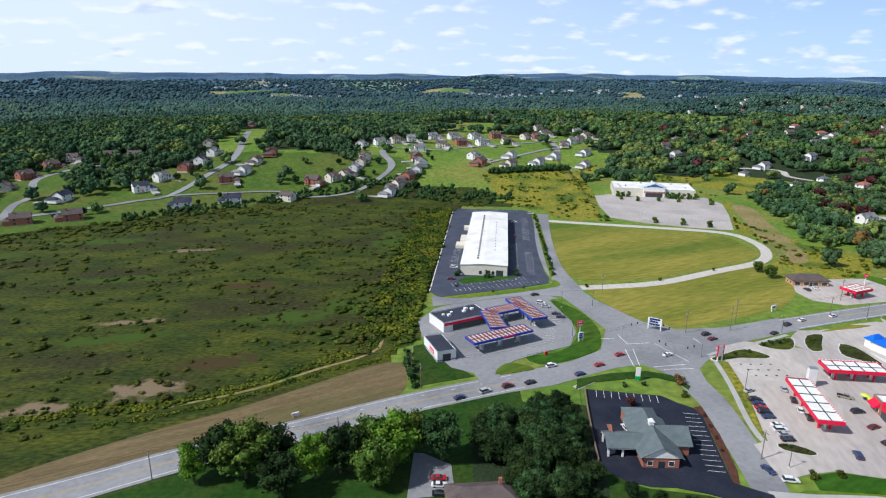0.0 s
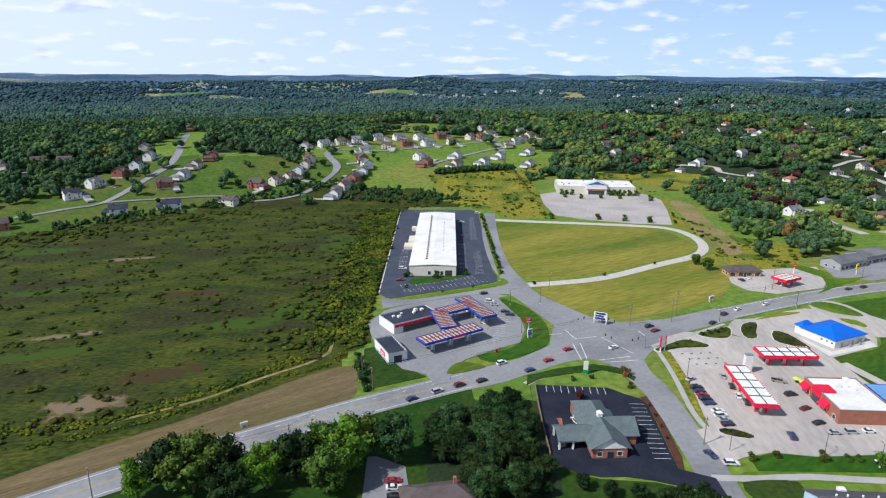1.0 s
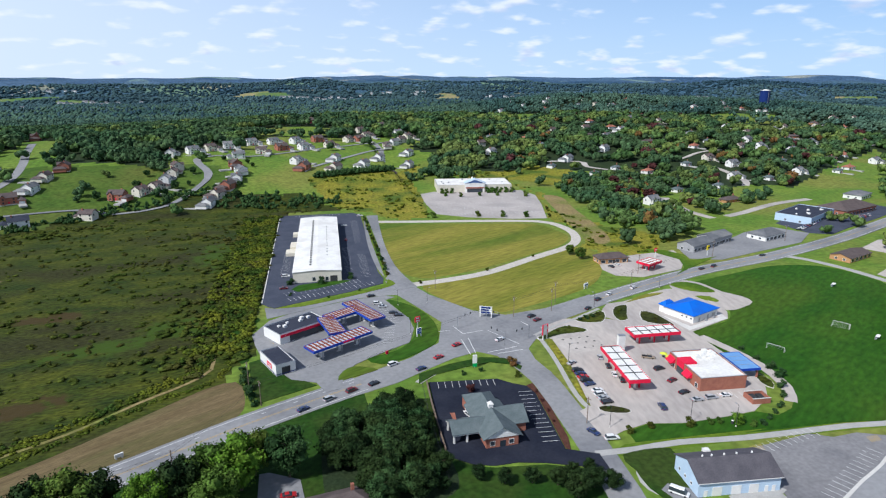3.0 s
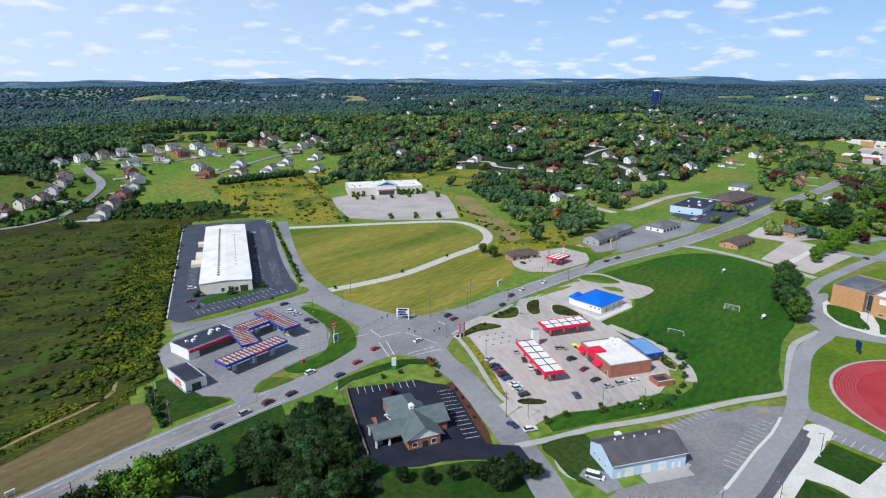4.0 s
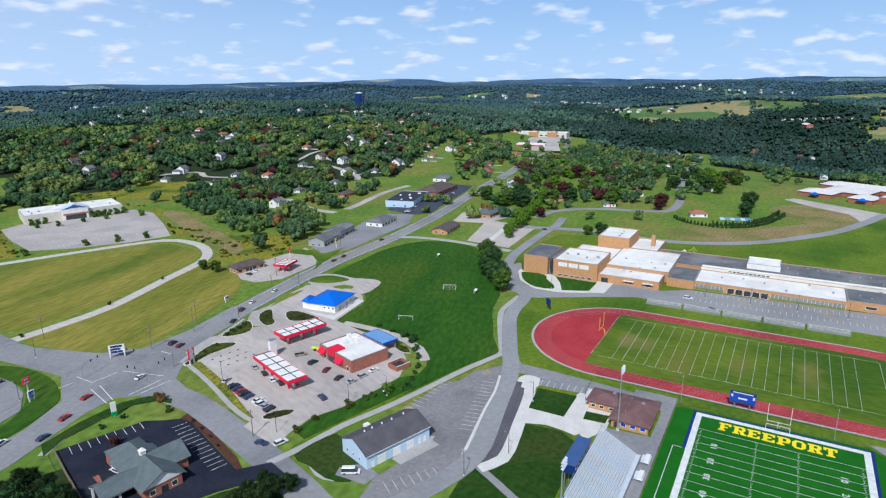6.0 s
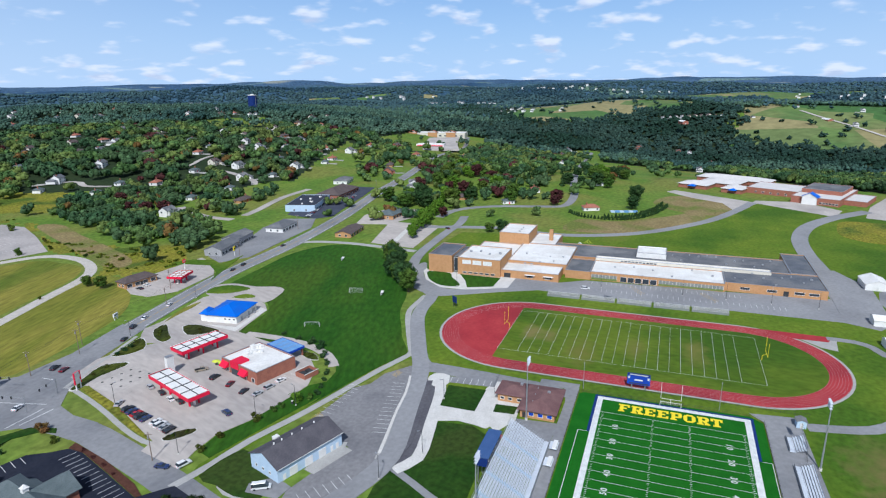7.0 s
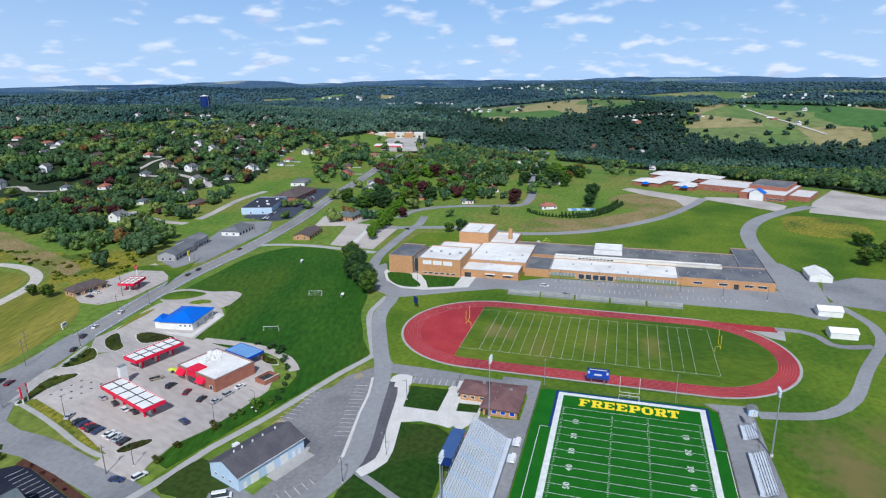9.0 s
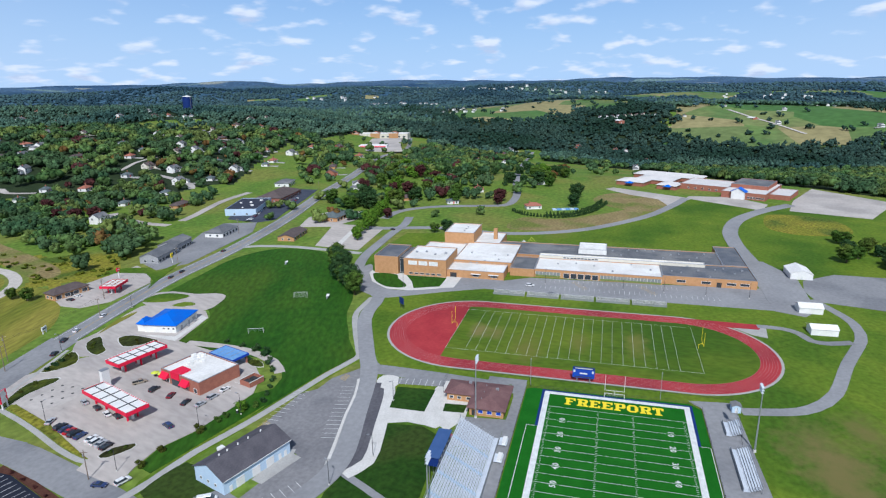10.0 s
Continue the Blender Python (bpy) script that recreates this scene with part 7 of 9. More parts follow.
def ball(n_lat=4, n_lon=7):
    v = [(0, 0, 1.0)]
    for i in range(1, n_lat):
        a = math.pi * i / n_lat
        v += [(math.sin(a) * math.cos(b * math.tau / n_lon + i * 0.4), math.sin(a) * math.sin(b * math.tau / n_lon + i * 0.4), math.cos(a)) for b in range(n_lon)]
    v.append((0, 0, -1.0))
    f = [(0, 1 + b, 1 + (b + 1) % n_lon) for b in range(n_lon)]
    for i in range(n_lat - 2):
        o = 1 + i * n_lon
        f += [t for b in range(n_lon) for t in ((o + b, o + n_lon + b, o + (b + 1) % n_lon), (o + (b + 1) % n_lon, o + n_lon + b, o + n_lon + (b + 1) % n_lon))]
    o, last = 1 + (n_lat - 2) * n_lon, len(v) - 1
    f += [(o + b, last, o + (b + 1) % n_lon) for b in range(n_lon)]
    return np.array(v), np.array(f)


def leaf_cards(centres, normals, size):
    """Tilted little triangles facing roughly outwards."""
    n = len(centres)
    t = rng.normal(size=(n, 3))
    nn = normals + rng.normal(size=(n, 3)) * 0.55
    nn /= np.linalg.norm(nn, axis=1)[:, None]
    a = np.cross(nn, t)
    a /= np.linalg.norm(a, axis=1)[:, None]
    b = np.cross(nn, a)
    s = (size * rng.uniform(0.6, 1.3, n))[:, None]
    v = np.stack([centres + a * s, centres - a * s * 0.5 + b * s * 0.85, centres - a * s * 0.5 - b * s * 0.85], 1).reshape(-1, 3)
    return v, np.arange(3 * n).reshape(-1, 3)


def crown(clumps, cards, spread, tall, lump, card, conical=0.0):
    """A crown of unit-free size: clumps of leaves in an uneven egg, z from 0 up."""
    vs, fs, o = [], [], 0
    bv, bf = ball()
    for k in range(clumps):
        u = rng.normal(size=3)
        u /= np.linalg.norm(u)
        zz = (k + 0.5) / clumps
        wide = (1 - zz) * conical + (1 - conical) * math.sqrt(max(0.05, 1 - (2 * zz - 1) ** 2 * 0.85))
        c = np.array([u[0] * spread * wide * 0.75, u[1] * spread * wide * 0.75, zz * tall * 0.86 + 0.05 * tall])
        r = lump * rng.uniform(0.75, 1.25) * (1 - 0.45 * conical * zz)
        squash = np.array([1, 1, 0.78]) * r
        d = 0.82 + rng.uniform(-0.25, 0.2, len(bv))
        vs.append(bv * squash * 0.86 * d[:, None] + c)
        fs.append(bf + o)
        o += len(bv)
        if cards:
            q = rng.normal(size=(cards, 3))
            q /= np.linalg.norm(q, axis=1)[:, None]
            q[:, 2] = np.abs(q[:, 2]) * np.sign(rng.uniform(-0.4, 1, cards))
            lv, lf = leaf_cards(c + q * squash * rng.uniform(0.72, 1.24, cards)[:, None], q, card)
            vs.append(lv)
            fs.append(lf + o)
            o += len(lv)
    return np.concatenate(vs), np.concatenate(fs)


def tri_mesh(name, v, f, material):
    me = bpy.data.meshes.new(name)
    me.vertices.add(len(v))
    me.vertices.foreach_set("co", np.asarray(v, np.float32).ravel())
    me.loops.add(f.size)
    me.loops.foreach_set("vertex_index", np.asarray(f, np.int32).ravel())
    me.polygons.add(len(f))
    me.polygons.foreach_set("loop_start", np.arange(0, f.size, 3, dtype=np.int32))
    me.materials.append(material)
    me.update(calc_edges=True)
    me.validate()
    return me


def trunk_mesh(h, r, limbs):
    m = Mesh().tube((0, 0, -0.3), (0, 0, h * 0.45), r, r * 0.7, 7).tube((0, 0, h * 0.45), (0.2, 0.1, h * 0.85), r * 0.7, r * 0.15, 6)
    for k in range(limbs):
        a, z = k * 2.4, h * (0.28 + 0.09 * k)
        m.tube((0, 0, z), (math.cos(a) * h * 0.22, math.sin(a) * h * 0.22, z + h * 0.2), r * 0.45, r * 0.12, 5)
    return m.data("trunk", M["bark"])


TREES = {}


def tree_kind(kind):
    """Crown and trunk meshes: height about 10 m, placed by scaling."""
    if kind not in TREES:
        if kind == "bush":
            v, f = crown(10, 80, 4.4, 7.5, 2.1, 0.48)
            tr = Mesh().tube((0, 0, -0.3), (0, 0, 3), 0.3, 0.15, 5).data("trunk", M["bark"])
        elif kind == "fir":
            v, f = crown(16, 26, 3.4, 9.6, 1.7, 0.55, 1.0)
            tr = trunk_mesh(9, 0.22, 0)
        else:
            v, f = crown(30, 120, 4.5, 7.6, 1.45, 0.30)
            v = v + np.array([0, 0, 2.2])
            tr = trunk_mesh(10, 0.28, 5)
        TREES[kind] = v, f, tr, {}
    return TREES[kind]


def tree(x, y, h, leaf="leaf", kind="round", wide=1.0, label="", group="", category="tree"):
    v, f, tr, made = tree_kind(kind)
    key = (leaf, int(rng.integers(0, 2)))
    if key not in made:
        jig = v + 0.25 * np.sin(v[:, [1, 2, 0]] * (1.3 + key[1])) if key[1] else v
        made[key] = tri_mesh("crown", jig, f, M[leaf])
    name = {"bush": "shrub", "fir": "conifer"}.get(kind, "tree")
    t = thing(name, x, y, height(x, y), 0, label or "leafy green broadleaf tree on mown grass", category if kind != "bush" else "shrub", group)
    s = h / 10
    t.matrix_basis = pose(x, y, height(x, y), 0, 0, rng.uniform(0, 360)) @ Matrix.Diagonal((s * wide, s * wide, s, 1))
    part("trunk", tr, None, t)
    part("crown", made[key], None, t)
    return t


# big trees along the highway's south side
for x, y, h, lf, w in ((-74, 157, 13, "leaf_bright", 0.8), (-66, 161, 17, "leaf_shaded", 1.0), (-59, 159, 18, "leaf", 1.1), (-53, 163, 16, "leaf_shaded", 1.0), (-38, 159, 15, "leaf_bright", 0.8), (-31, 162, 16, "leaf_shaded", 1.0),
                       (-22, 166, 16, "leaf", 1.0), (-14, 166, 17, "leaf_bright", 1.05), (-10, 172, 15, "leaf", 0.9), (0, 168, 17, "leaf_dark", 0.85), (-20, 155, 15, "leaf", 1.0), (-46, 150, 14, "leaf_shaded", 1.0)):
    tree(x, y, h, lf, "round", w, "large broadleaf tree beside the highway", "roadside trees")
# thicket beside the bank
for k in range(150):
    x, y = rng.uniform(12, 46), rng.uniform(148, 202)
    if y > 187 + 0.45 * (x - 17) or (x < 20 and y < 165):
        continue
    tree(x, y, rng.uniform(6, 11) - max(0.0, x - 34) * 0.3, ["leaf_dark", "leaf_shaded", "leaf_shaded", "leaf_shaded"][int(rng.integers(0, 4))], "round", rng.uniform(0.9, 1.3), "dense thicket tree, leaves mostly coloured as in shade", "thicket trees")
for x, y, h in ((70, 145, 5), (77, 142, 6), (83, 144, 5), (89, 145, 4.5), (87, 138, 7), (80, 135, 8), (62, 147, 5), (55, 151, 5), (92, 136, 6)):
    tree(x, y, h, "leaf_shaded", "round", 1.1, "broadleaf tree below the bank, shade in its leaf colour", "thicket trees")
for x, y, h in ((-12, 221, 5), (-13.5, 228, 6.5), (-14, 236, 5), (-15, 243, 4), (-11, 215, 4), (-165, 128, 6), (-150, 140, 5), (-140, 146, 6)):
    tree(x, y, h, "leaf_dark", "bush", 1.0, "dark bush beside the highway", "roadside bushes")
# row beside the sports field
for k in range(11):
    u = k / 10
    tree(276 + 52 * u + rng.uniform(-3, 3), 187 + 47 * u + rng.uniform(-3, 3), rng.uniform(11, 15), "leaf_dark" if k % 3 else "leaf", "round", 0.95, "dark green tree in a row beside the sports field", "field-side trees")
for k in range(12):
    u = k / 11
    tree(380 + 104 * u + rng.uniform(-2, 2), 250 + 36 * u + rng.uniform(-2, 2), rng.uniform(9, 13), "leaf_bright", "round", 0.9, "yellow-green tree in a row along the drive", "drive-side trees")
# shrubs and small trees round the stations, the bank and the store
for x, y, h, lf in ((113, 160.5, 3.4, "shrub"), (121.8, 161, 3.4, "shrub"), (135.6, 158.6, 4.2, "shrub"), (143.5, 157.6, 3.0, "leaf"), (147, 157.2, 2.8, "leaf"), (152.9, 154.9, 6.0, "leaf_bright"), (157, 152.2, 3.0, "leaf"), (161, 151.8, 3.2, "leaf_dark"),
                    (166, 154.5, 2.4, "leaf_dark"), (171, 157, 2.6, "leaf_dark"), (176, 160, 3.0, "leaf_dark"), (183, 166, 3.2, "leaf_dark"), (188, 172, 4.0, "leaf_dark"), (194, 179, 5.0, "leaf_dark"), (196, 186, 4.5, "leaf_dark"),
                    (70, 202.4, 4.5, "leaf_red"), (71.3, 216.5, 2.4, "leaf_dark"), (79.4, 217.5, 2.4, "leaf_dark"), (93.7, 219, 5.0, "leaf_autumn"), (92, 209, 3.0, "shrub"), (94, 195, 1.6, "leaf_red"), (93.2, 188, 1.6, "leaf_red"), (92.4, 181, 1.5, "leaf_red"), (91.2, 174, 1.5, "leaf_red"),
                    (8.9, 350, 5.0, "leaf_dark"), (26.3, 347, 5.5, "leaf_dark"), (44, 351, 5.0, "leaf_dark"), (8, 331, 2.5, "leaf_dark"), (28, 322, 2.0, "leaf_dark"), (46, 329, 2.0, "leaf_dark")):
    tree(x, y, h, lf, "bush", 1.0, "small rounded ornamental shrub", "ornamental shrubs")
for k in range(16):
    tree(66 + k * 0.75 + rng.uniform(-0.5, 0.5), 352 + k * 10.4, rng.uniform(2.6, 4.2), "leaf_dark" if k % 2 else "shrub", "bush", 1.0, "small shrub on the car park verge", "verge shrubs")
for x, y, h in ((171, 595, 7), (176, 594, 6.5), (181, 593, 7), (217.5, 586, 8), (221.5, 585.3, 7.5), (226, 584.4, 8), (230.5, 583.5, 7), (236, 582.6, 7.5), (242, 582, 7), (170, 580, 6), (184, 573, 6), (204, 572, 6), (221, 569, 6.5), (247, 558, 7.5), (134, 492, 7), (172, 486, 7), (192, 479.5, 7), (210.5, 472, 7.5), (241, 496, 4), (230.6, 469, 4), (234, 446, 3), (82, 331, 3), (128, 343, 3), (168, 363, 2.6)):
    tree(x, y, h, "leaf" if h > 4.6 else "shrub", "bush", 0.85, "small round tree at the edge of a car park", "car park trees")
for x, y, h, lf in ((196, 350, 8, "leaf"), (194, 361, 7, "leaf"), (430, 198, 10, "leaf_dark"), (424, 206, 8, "leaf"), (436, 190, 5, "leaf_dark"), (418, 190, 5, "leaf"), (560, 200, 13, "leaf_red"), (565, 248, 14, "leaf"), (602, 135, 15, "leaf_dark"), (505, -75, 9, "leaf")):
    tree(x, y, h, lf, "round", 1.1, "single broadleaf tree on open grass", "lone trees")
for x, y, h, lf in ((560, 128, 12, "leaf_dark"), (545, 197, 10, "leaf_red"), (536, 238, 13, "leaf"), (490, 348, 15, "leaf"), (481, 300, 17, "leaf_dark"), (455, 266, 9, "leaf_red"), (488, 312, 15, "leaf_dark"), (474, 318, 14, "leaf"), (500, 330, 13, "leaf_bright"), (533, 281, 7, "leaf")):
    tree(x, y, h, lf, "round", 1.15, "single broadleaf tree on open grass", "lone trees")
for k in range(22):
    tree(rng.uniform(655, 790), rng.uniform(0, 1) * 42 + 176 + (k % 2) * 6, rng.uniform(10, 16), ["leaf", "leaf_dark", "leaf", "leaf_bright", "leaf_dark", "leaf_autumn"][k % 6 if k < 30 else k % 5], "round", 1.15, "broadleaf tree in a belt behind the lawns", "belt trees")
for x, y, h in ((145, 255, 2.2), (149, 256, 2.6), (153, 257, 2.6), (157, 259, 2.0), (168, 258, 2.0), (171, 261, 1.8), (182, 246, 1.6), (180, 243, 1.5), (128, 245.5, 1.6), (121, 242.5, 1.5), (135, 247.5, 1.8), (114.5, 176.5, 1.5), (118.5, 174.2, 1.4), (186, 178, 2.0), (197, 195, 2.6), (198, 205, 2.4)):
    tree(x, y, h, "shrub" if h < 2.1 else "leaf_dark", "bush", 1.3, "low rounded shrub on a kerbed island", "island shrubs")
# clumps by the depot
for k in range(26):
    tree(rng.uniform(430, 500) + (k % 3) * 6, rng.uniform(-135, -74), rng.uniform(7, 12), "leaf" if k % 2 else "leaf_dark", "round", 1.2, "broadleaf tree behind the depot yard", "depot trees")
# town trees
for k in range(54):
    u, w = rng.uniform(0, 1), rng.uniform(-1, 1)
    u *= 0.8
    x, y = 500 + 430 * u + w * 18, 300 + 190 * u + w * 45 - 30 * (k % 2)
    if min(dist_to(s, x, y) for s in (HIGHWAY, TOWN_ROAD)) > 16:
        tree(x, y, rng.uniform(9, 17), ["leaf", "leaf_dark", "leaf", "leaf_bright", "leaf_red"][k % 5], "round", 1.05, "broadleaf tree between town houses", "town trees")
for k in range(18):
    x, y = 640 + 40 * (k % 6) + rng.uniform(-8, 8), 225 + 34 * (k // 6) + rng.uniform(-8, 8) + 5 * (k % 6)
    tree(x, y, rng.uniform(8, 14), "leaf_dark", "fir" if k % 3 == 0 else "round", 1.0, "dark tree beside the town road", "town trees")
# garden trees between the western houses
for k in range(56):
    hx, hy = HOUSES_WEST[int(rng.integers(0, len(HOUSES_WEST)))] if k % 2 else HOUSES_ROWS[int(rng.integers(0, len(HOUSES_ROWS)))]
    a, d = rng.uniform(0, math.tau), rng.uniform(13, 24)
    x, y = hx + math.cos(a) * d, hy + math.sin(a) * d
    if y < 720 and min(math.dist((x, y), q) for q in HOUSES_WEST + HOUSES_ROWS) > 11 and min(dist_to(s, x, y) for s in WALL_STREETS) > 7:
        tree(x, y, rng.uniform(4, 9), "leaf_dark", "round", 1.1, "dark garden tree beside a house", "garden trees")
for x, y, h in ((336, 533, 11), (340, 513, 12), (351, 503, 12), (374, 569, 11), (359, 580, 12), (346, 520, 10), (366, 590, 10)):
    tree(x, y, h, "leaf_red", "round", 1.1, "purple-leaved tree above the shops", "purple trees")
# young nursery rows behind the drive
NURSERY = spline([(521, 174), (511, 162), (508, 150), (508, 138), (512, 126), (523, 115), (540, 108), (560, 104), (583, 102)], 1.0)
for k in range(0, len(NURSERY), 3):
    x, y = NURSERY[k]
    tree(x + rng.uniform(-0.5, 0.5), y, rng.uniform(3.2, 4.8), "leaf_dark", "fir", 1.2, "young conifer in a planted row", "nursery rows")
    if k > 40:
        tree(x + 5 + rng.uniform(-0.8, 0.8), y + 5.5, rng.uniform(3.2, 5.0), "leaf_dark", "fir", 1.2, "young conifer in a planted row", "nursery rows")


def scatter(name, spots, template, material, label, category):
    """Many far plants joined into one mesh. spots: x, y, z, height, width."""
    if not len(spots):
        return
    v0, f0 = template
    n = len(spots)
    s = np.array(spots)
    a = rng.uniform(0, math.tau, n)
    ca, sa = np.cos(a)[:, None], np.sin(a)[:, None]
    x = (v0[None, :, 0] * ca - v0[None, :, 1] * sa) * s[:, 4:5] + s[:, 0:1]
    y = (v0[None, :, 0] * sa + v0[None, :, 1] * ca) * s[:, 4:5] + s[:, 1:2]
    z = v0[None, :, 2] * s[:, 3:4] + s[:, 2:3]
    v = np.stack([x, y, z], -1).reshape(-1, 3)
    f = (f0[None] + (np.arange(n) * len(v0))[:, None, None]).reshape(-1, 3)
    return tagged(new(name, tri_mesh(name, v, f, material)), label, category, "", "stuff")


def low_crown(clumps, spread, lump, cards, rings=3):
    """A light crown of unit height."""
    vs, fs, o = [], [], 0
    bv, bf = ball(rings, 5)
    for k in range(clumps):
        c = np.array([rng.uniform(-1, 1) * spread, rng.uniform(-1, 1) * spread, 0.30 + 0.45 * rng.uniform(0, 1)])
        vs.append(bv * np.array([1, 1, 0.9]) * lump * (1 + rng.uniform(-0.25, 0.25, len(bv)))[:, None] + c)
        fs.append(bf + o)
        o += len(bv)
        q = rng.normal(size=(cards, 3))
        q /= np.linalg.norm(q, axis=1)[:, None]
        q[:, 2] = np.abs(q[:, 2])
        lv, lf = leaf_cards(c + q * lump * 1.02, q, lump * 0.42)
        vs.append(lv)
        fs.append(lf + o)
        o += len(lv)
    return np.concatenate(vs), np.concatenate(fs)


def plant_woods(houses):
    kinds = {k: [] for k in ("wood_leaf", "wood_dark", "wood_bright", "leaf_autumn", "leaf_red")}
    close = {k: [] for k in kinds}
    mid, far, blue, deep = [], [], [], []
    hx = np.array(houses)
    down = -hx / np.linalg.norm(hx, axis=1)[:, None]
    for lo, hi, cell in ((380, 1000, 8.6), (1000, 1700, 12.0), (1700, 2500, 13.5)):
        for _ in range(int(1.379 * (hi * hi - lo * lo) / cell ** 2)):
            r, az = math.sqrt(rng.uniform(lo * lo, hi * hi)), radians(rng.uniform(-50, 108))
            x, y = r * math.sin(az), r * math.cos(az)
            d = wooded(x, y)
            town = 19 < math.degrees(az) < 70
            if town:
                d *= 1 + 1.3 * noise.noise((x / 60, y / 60, 2.0))
            if rng.uniform() > d or (r < 900 and min(dist_to(s, x, y) for s in SUBURB_STREETS) < 11):
                continue
            # yards and the open lawns below each house
            gap = np.array([x, y]) - hx
            along = (gap * down).sum(1)
            across = np.abs(gap[:, 0] * down[:, 1] - gap[:, 1] * down[:, 0])
            yard = np.min((gap ** 2).sum(1))
            if yard < 150 or (yard < 420 and r < 1700 and rng.uniform() < 0.5):
                continue
            if town and np.any((along > 0) & (along < 38) & (across < 10.5)) and rng.uniform() < 0.9:
                continue
            h = rng.uniform(9, 17)
            spot = (x, y, height(x, y) - 0.5, h, h * rng.uniform(0.75, 1.1) if r < 1000 else (h if town else cell * 1.25) * rng.uniform(0.75, 1.25))
            if r < 1250 + 90 * noise.noise((x / 110, y / 110, 7.0)):
                t = rng.uniform()
                # up to x = 150 darker leaves are favoured, in place of cloud shade
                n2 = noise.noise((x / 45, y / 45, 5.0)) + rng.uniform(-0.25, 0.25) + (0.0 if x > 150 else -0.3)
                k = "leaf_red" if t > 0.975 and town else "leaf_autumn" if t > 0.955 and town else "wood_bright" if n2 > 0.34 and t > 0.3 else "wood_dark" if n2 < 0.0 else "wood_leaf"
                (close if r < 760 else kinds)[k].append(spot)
            elif math.degrees(az) + 9 * noise.noise((x / 170, y / 170, 3.0)) + rng.uniform(-2, 2) > 61 and r > 1330 + 110 * noise.noise((x / 140, y / 140, 9.0)) and x < 2000 + 300 * noise.noise((x / 250, y / 250, 4.0)):
                deep.append(spot)
            elif r < 1700:
                mid.append(spot)
            else:
                (far if rng.uniform(1700, 2700) > r else blue).append(spot)
    fine_crown = low_crown(9, 0.36, 0.21, 15)
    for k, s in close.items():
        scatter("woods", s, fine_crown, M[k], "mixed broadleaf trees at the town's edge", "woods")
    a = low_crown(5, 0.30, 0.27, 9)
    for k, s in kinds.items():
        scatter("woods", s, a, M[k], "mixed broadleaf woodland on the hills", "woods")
    scatter("woods", deep, low_crown(5, 0.34, 0.27, 2, 2), M["leaf_far"], "dense valley woodland, cloud shade and haze in its colour", "woods")
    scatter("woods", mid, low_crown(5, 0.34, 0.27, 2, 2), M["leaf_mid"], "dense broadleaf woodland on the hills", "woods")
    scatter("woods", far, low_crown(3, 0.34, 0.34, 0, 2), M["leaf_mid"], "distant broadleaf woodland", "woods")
    scatter("woods", blue, low_crown(3, 0.34, 0.34, 0, 2), M["hazy_forest"], "distant broadleaf woodland with haze in its colour", "woods")
    # tree cover far away
    spots = {"hazy_forest": []}
    for k in range(22000):
        r, az = 2450 + 1500 * rng.uniform(), radians(rng.uniform(-48, 108))
        x, y = r * math.sin(az), r * math.cos(az)
        if cover(x, y) in (3, 7):
            spots["hazy_forest"].append((x, y, height(x, y) - 3, rng.uniform(8, 15), rng.uniform(15, 27)))
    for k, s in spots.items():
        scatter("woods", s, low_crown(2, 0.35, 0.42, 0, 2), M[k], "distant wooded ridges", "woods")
    print("trees", {k: len(s) for k, s in close.items()}, {k: len(s) for k, s in kinds.items()}, len(mid), len(far))


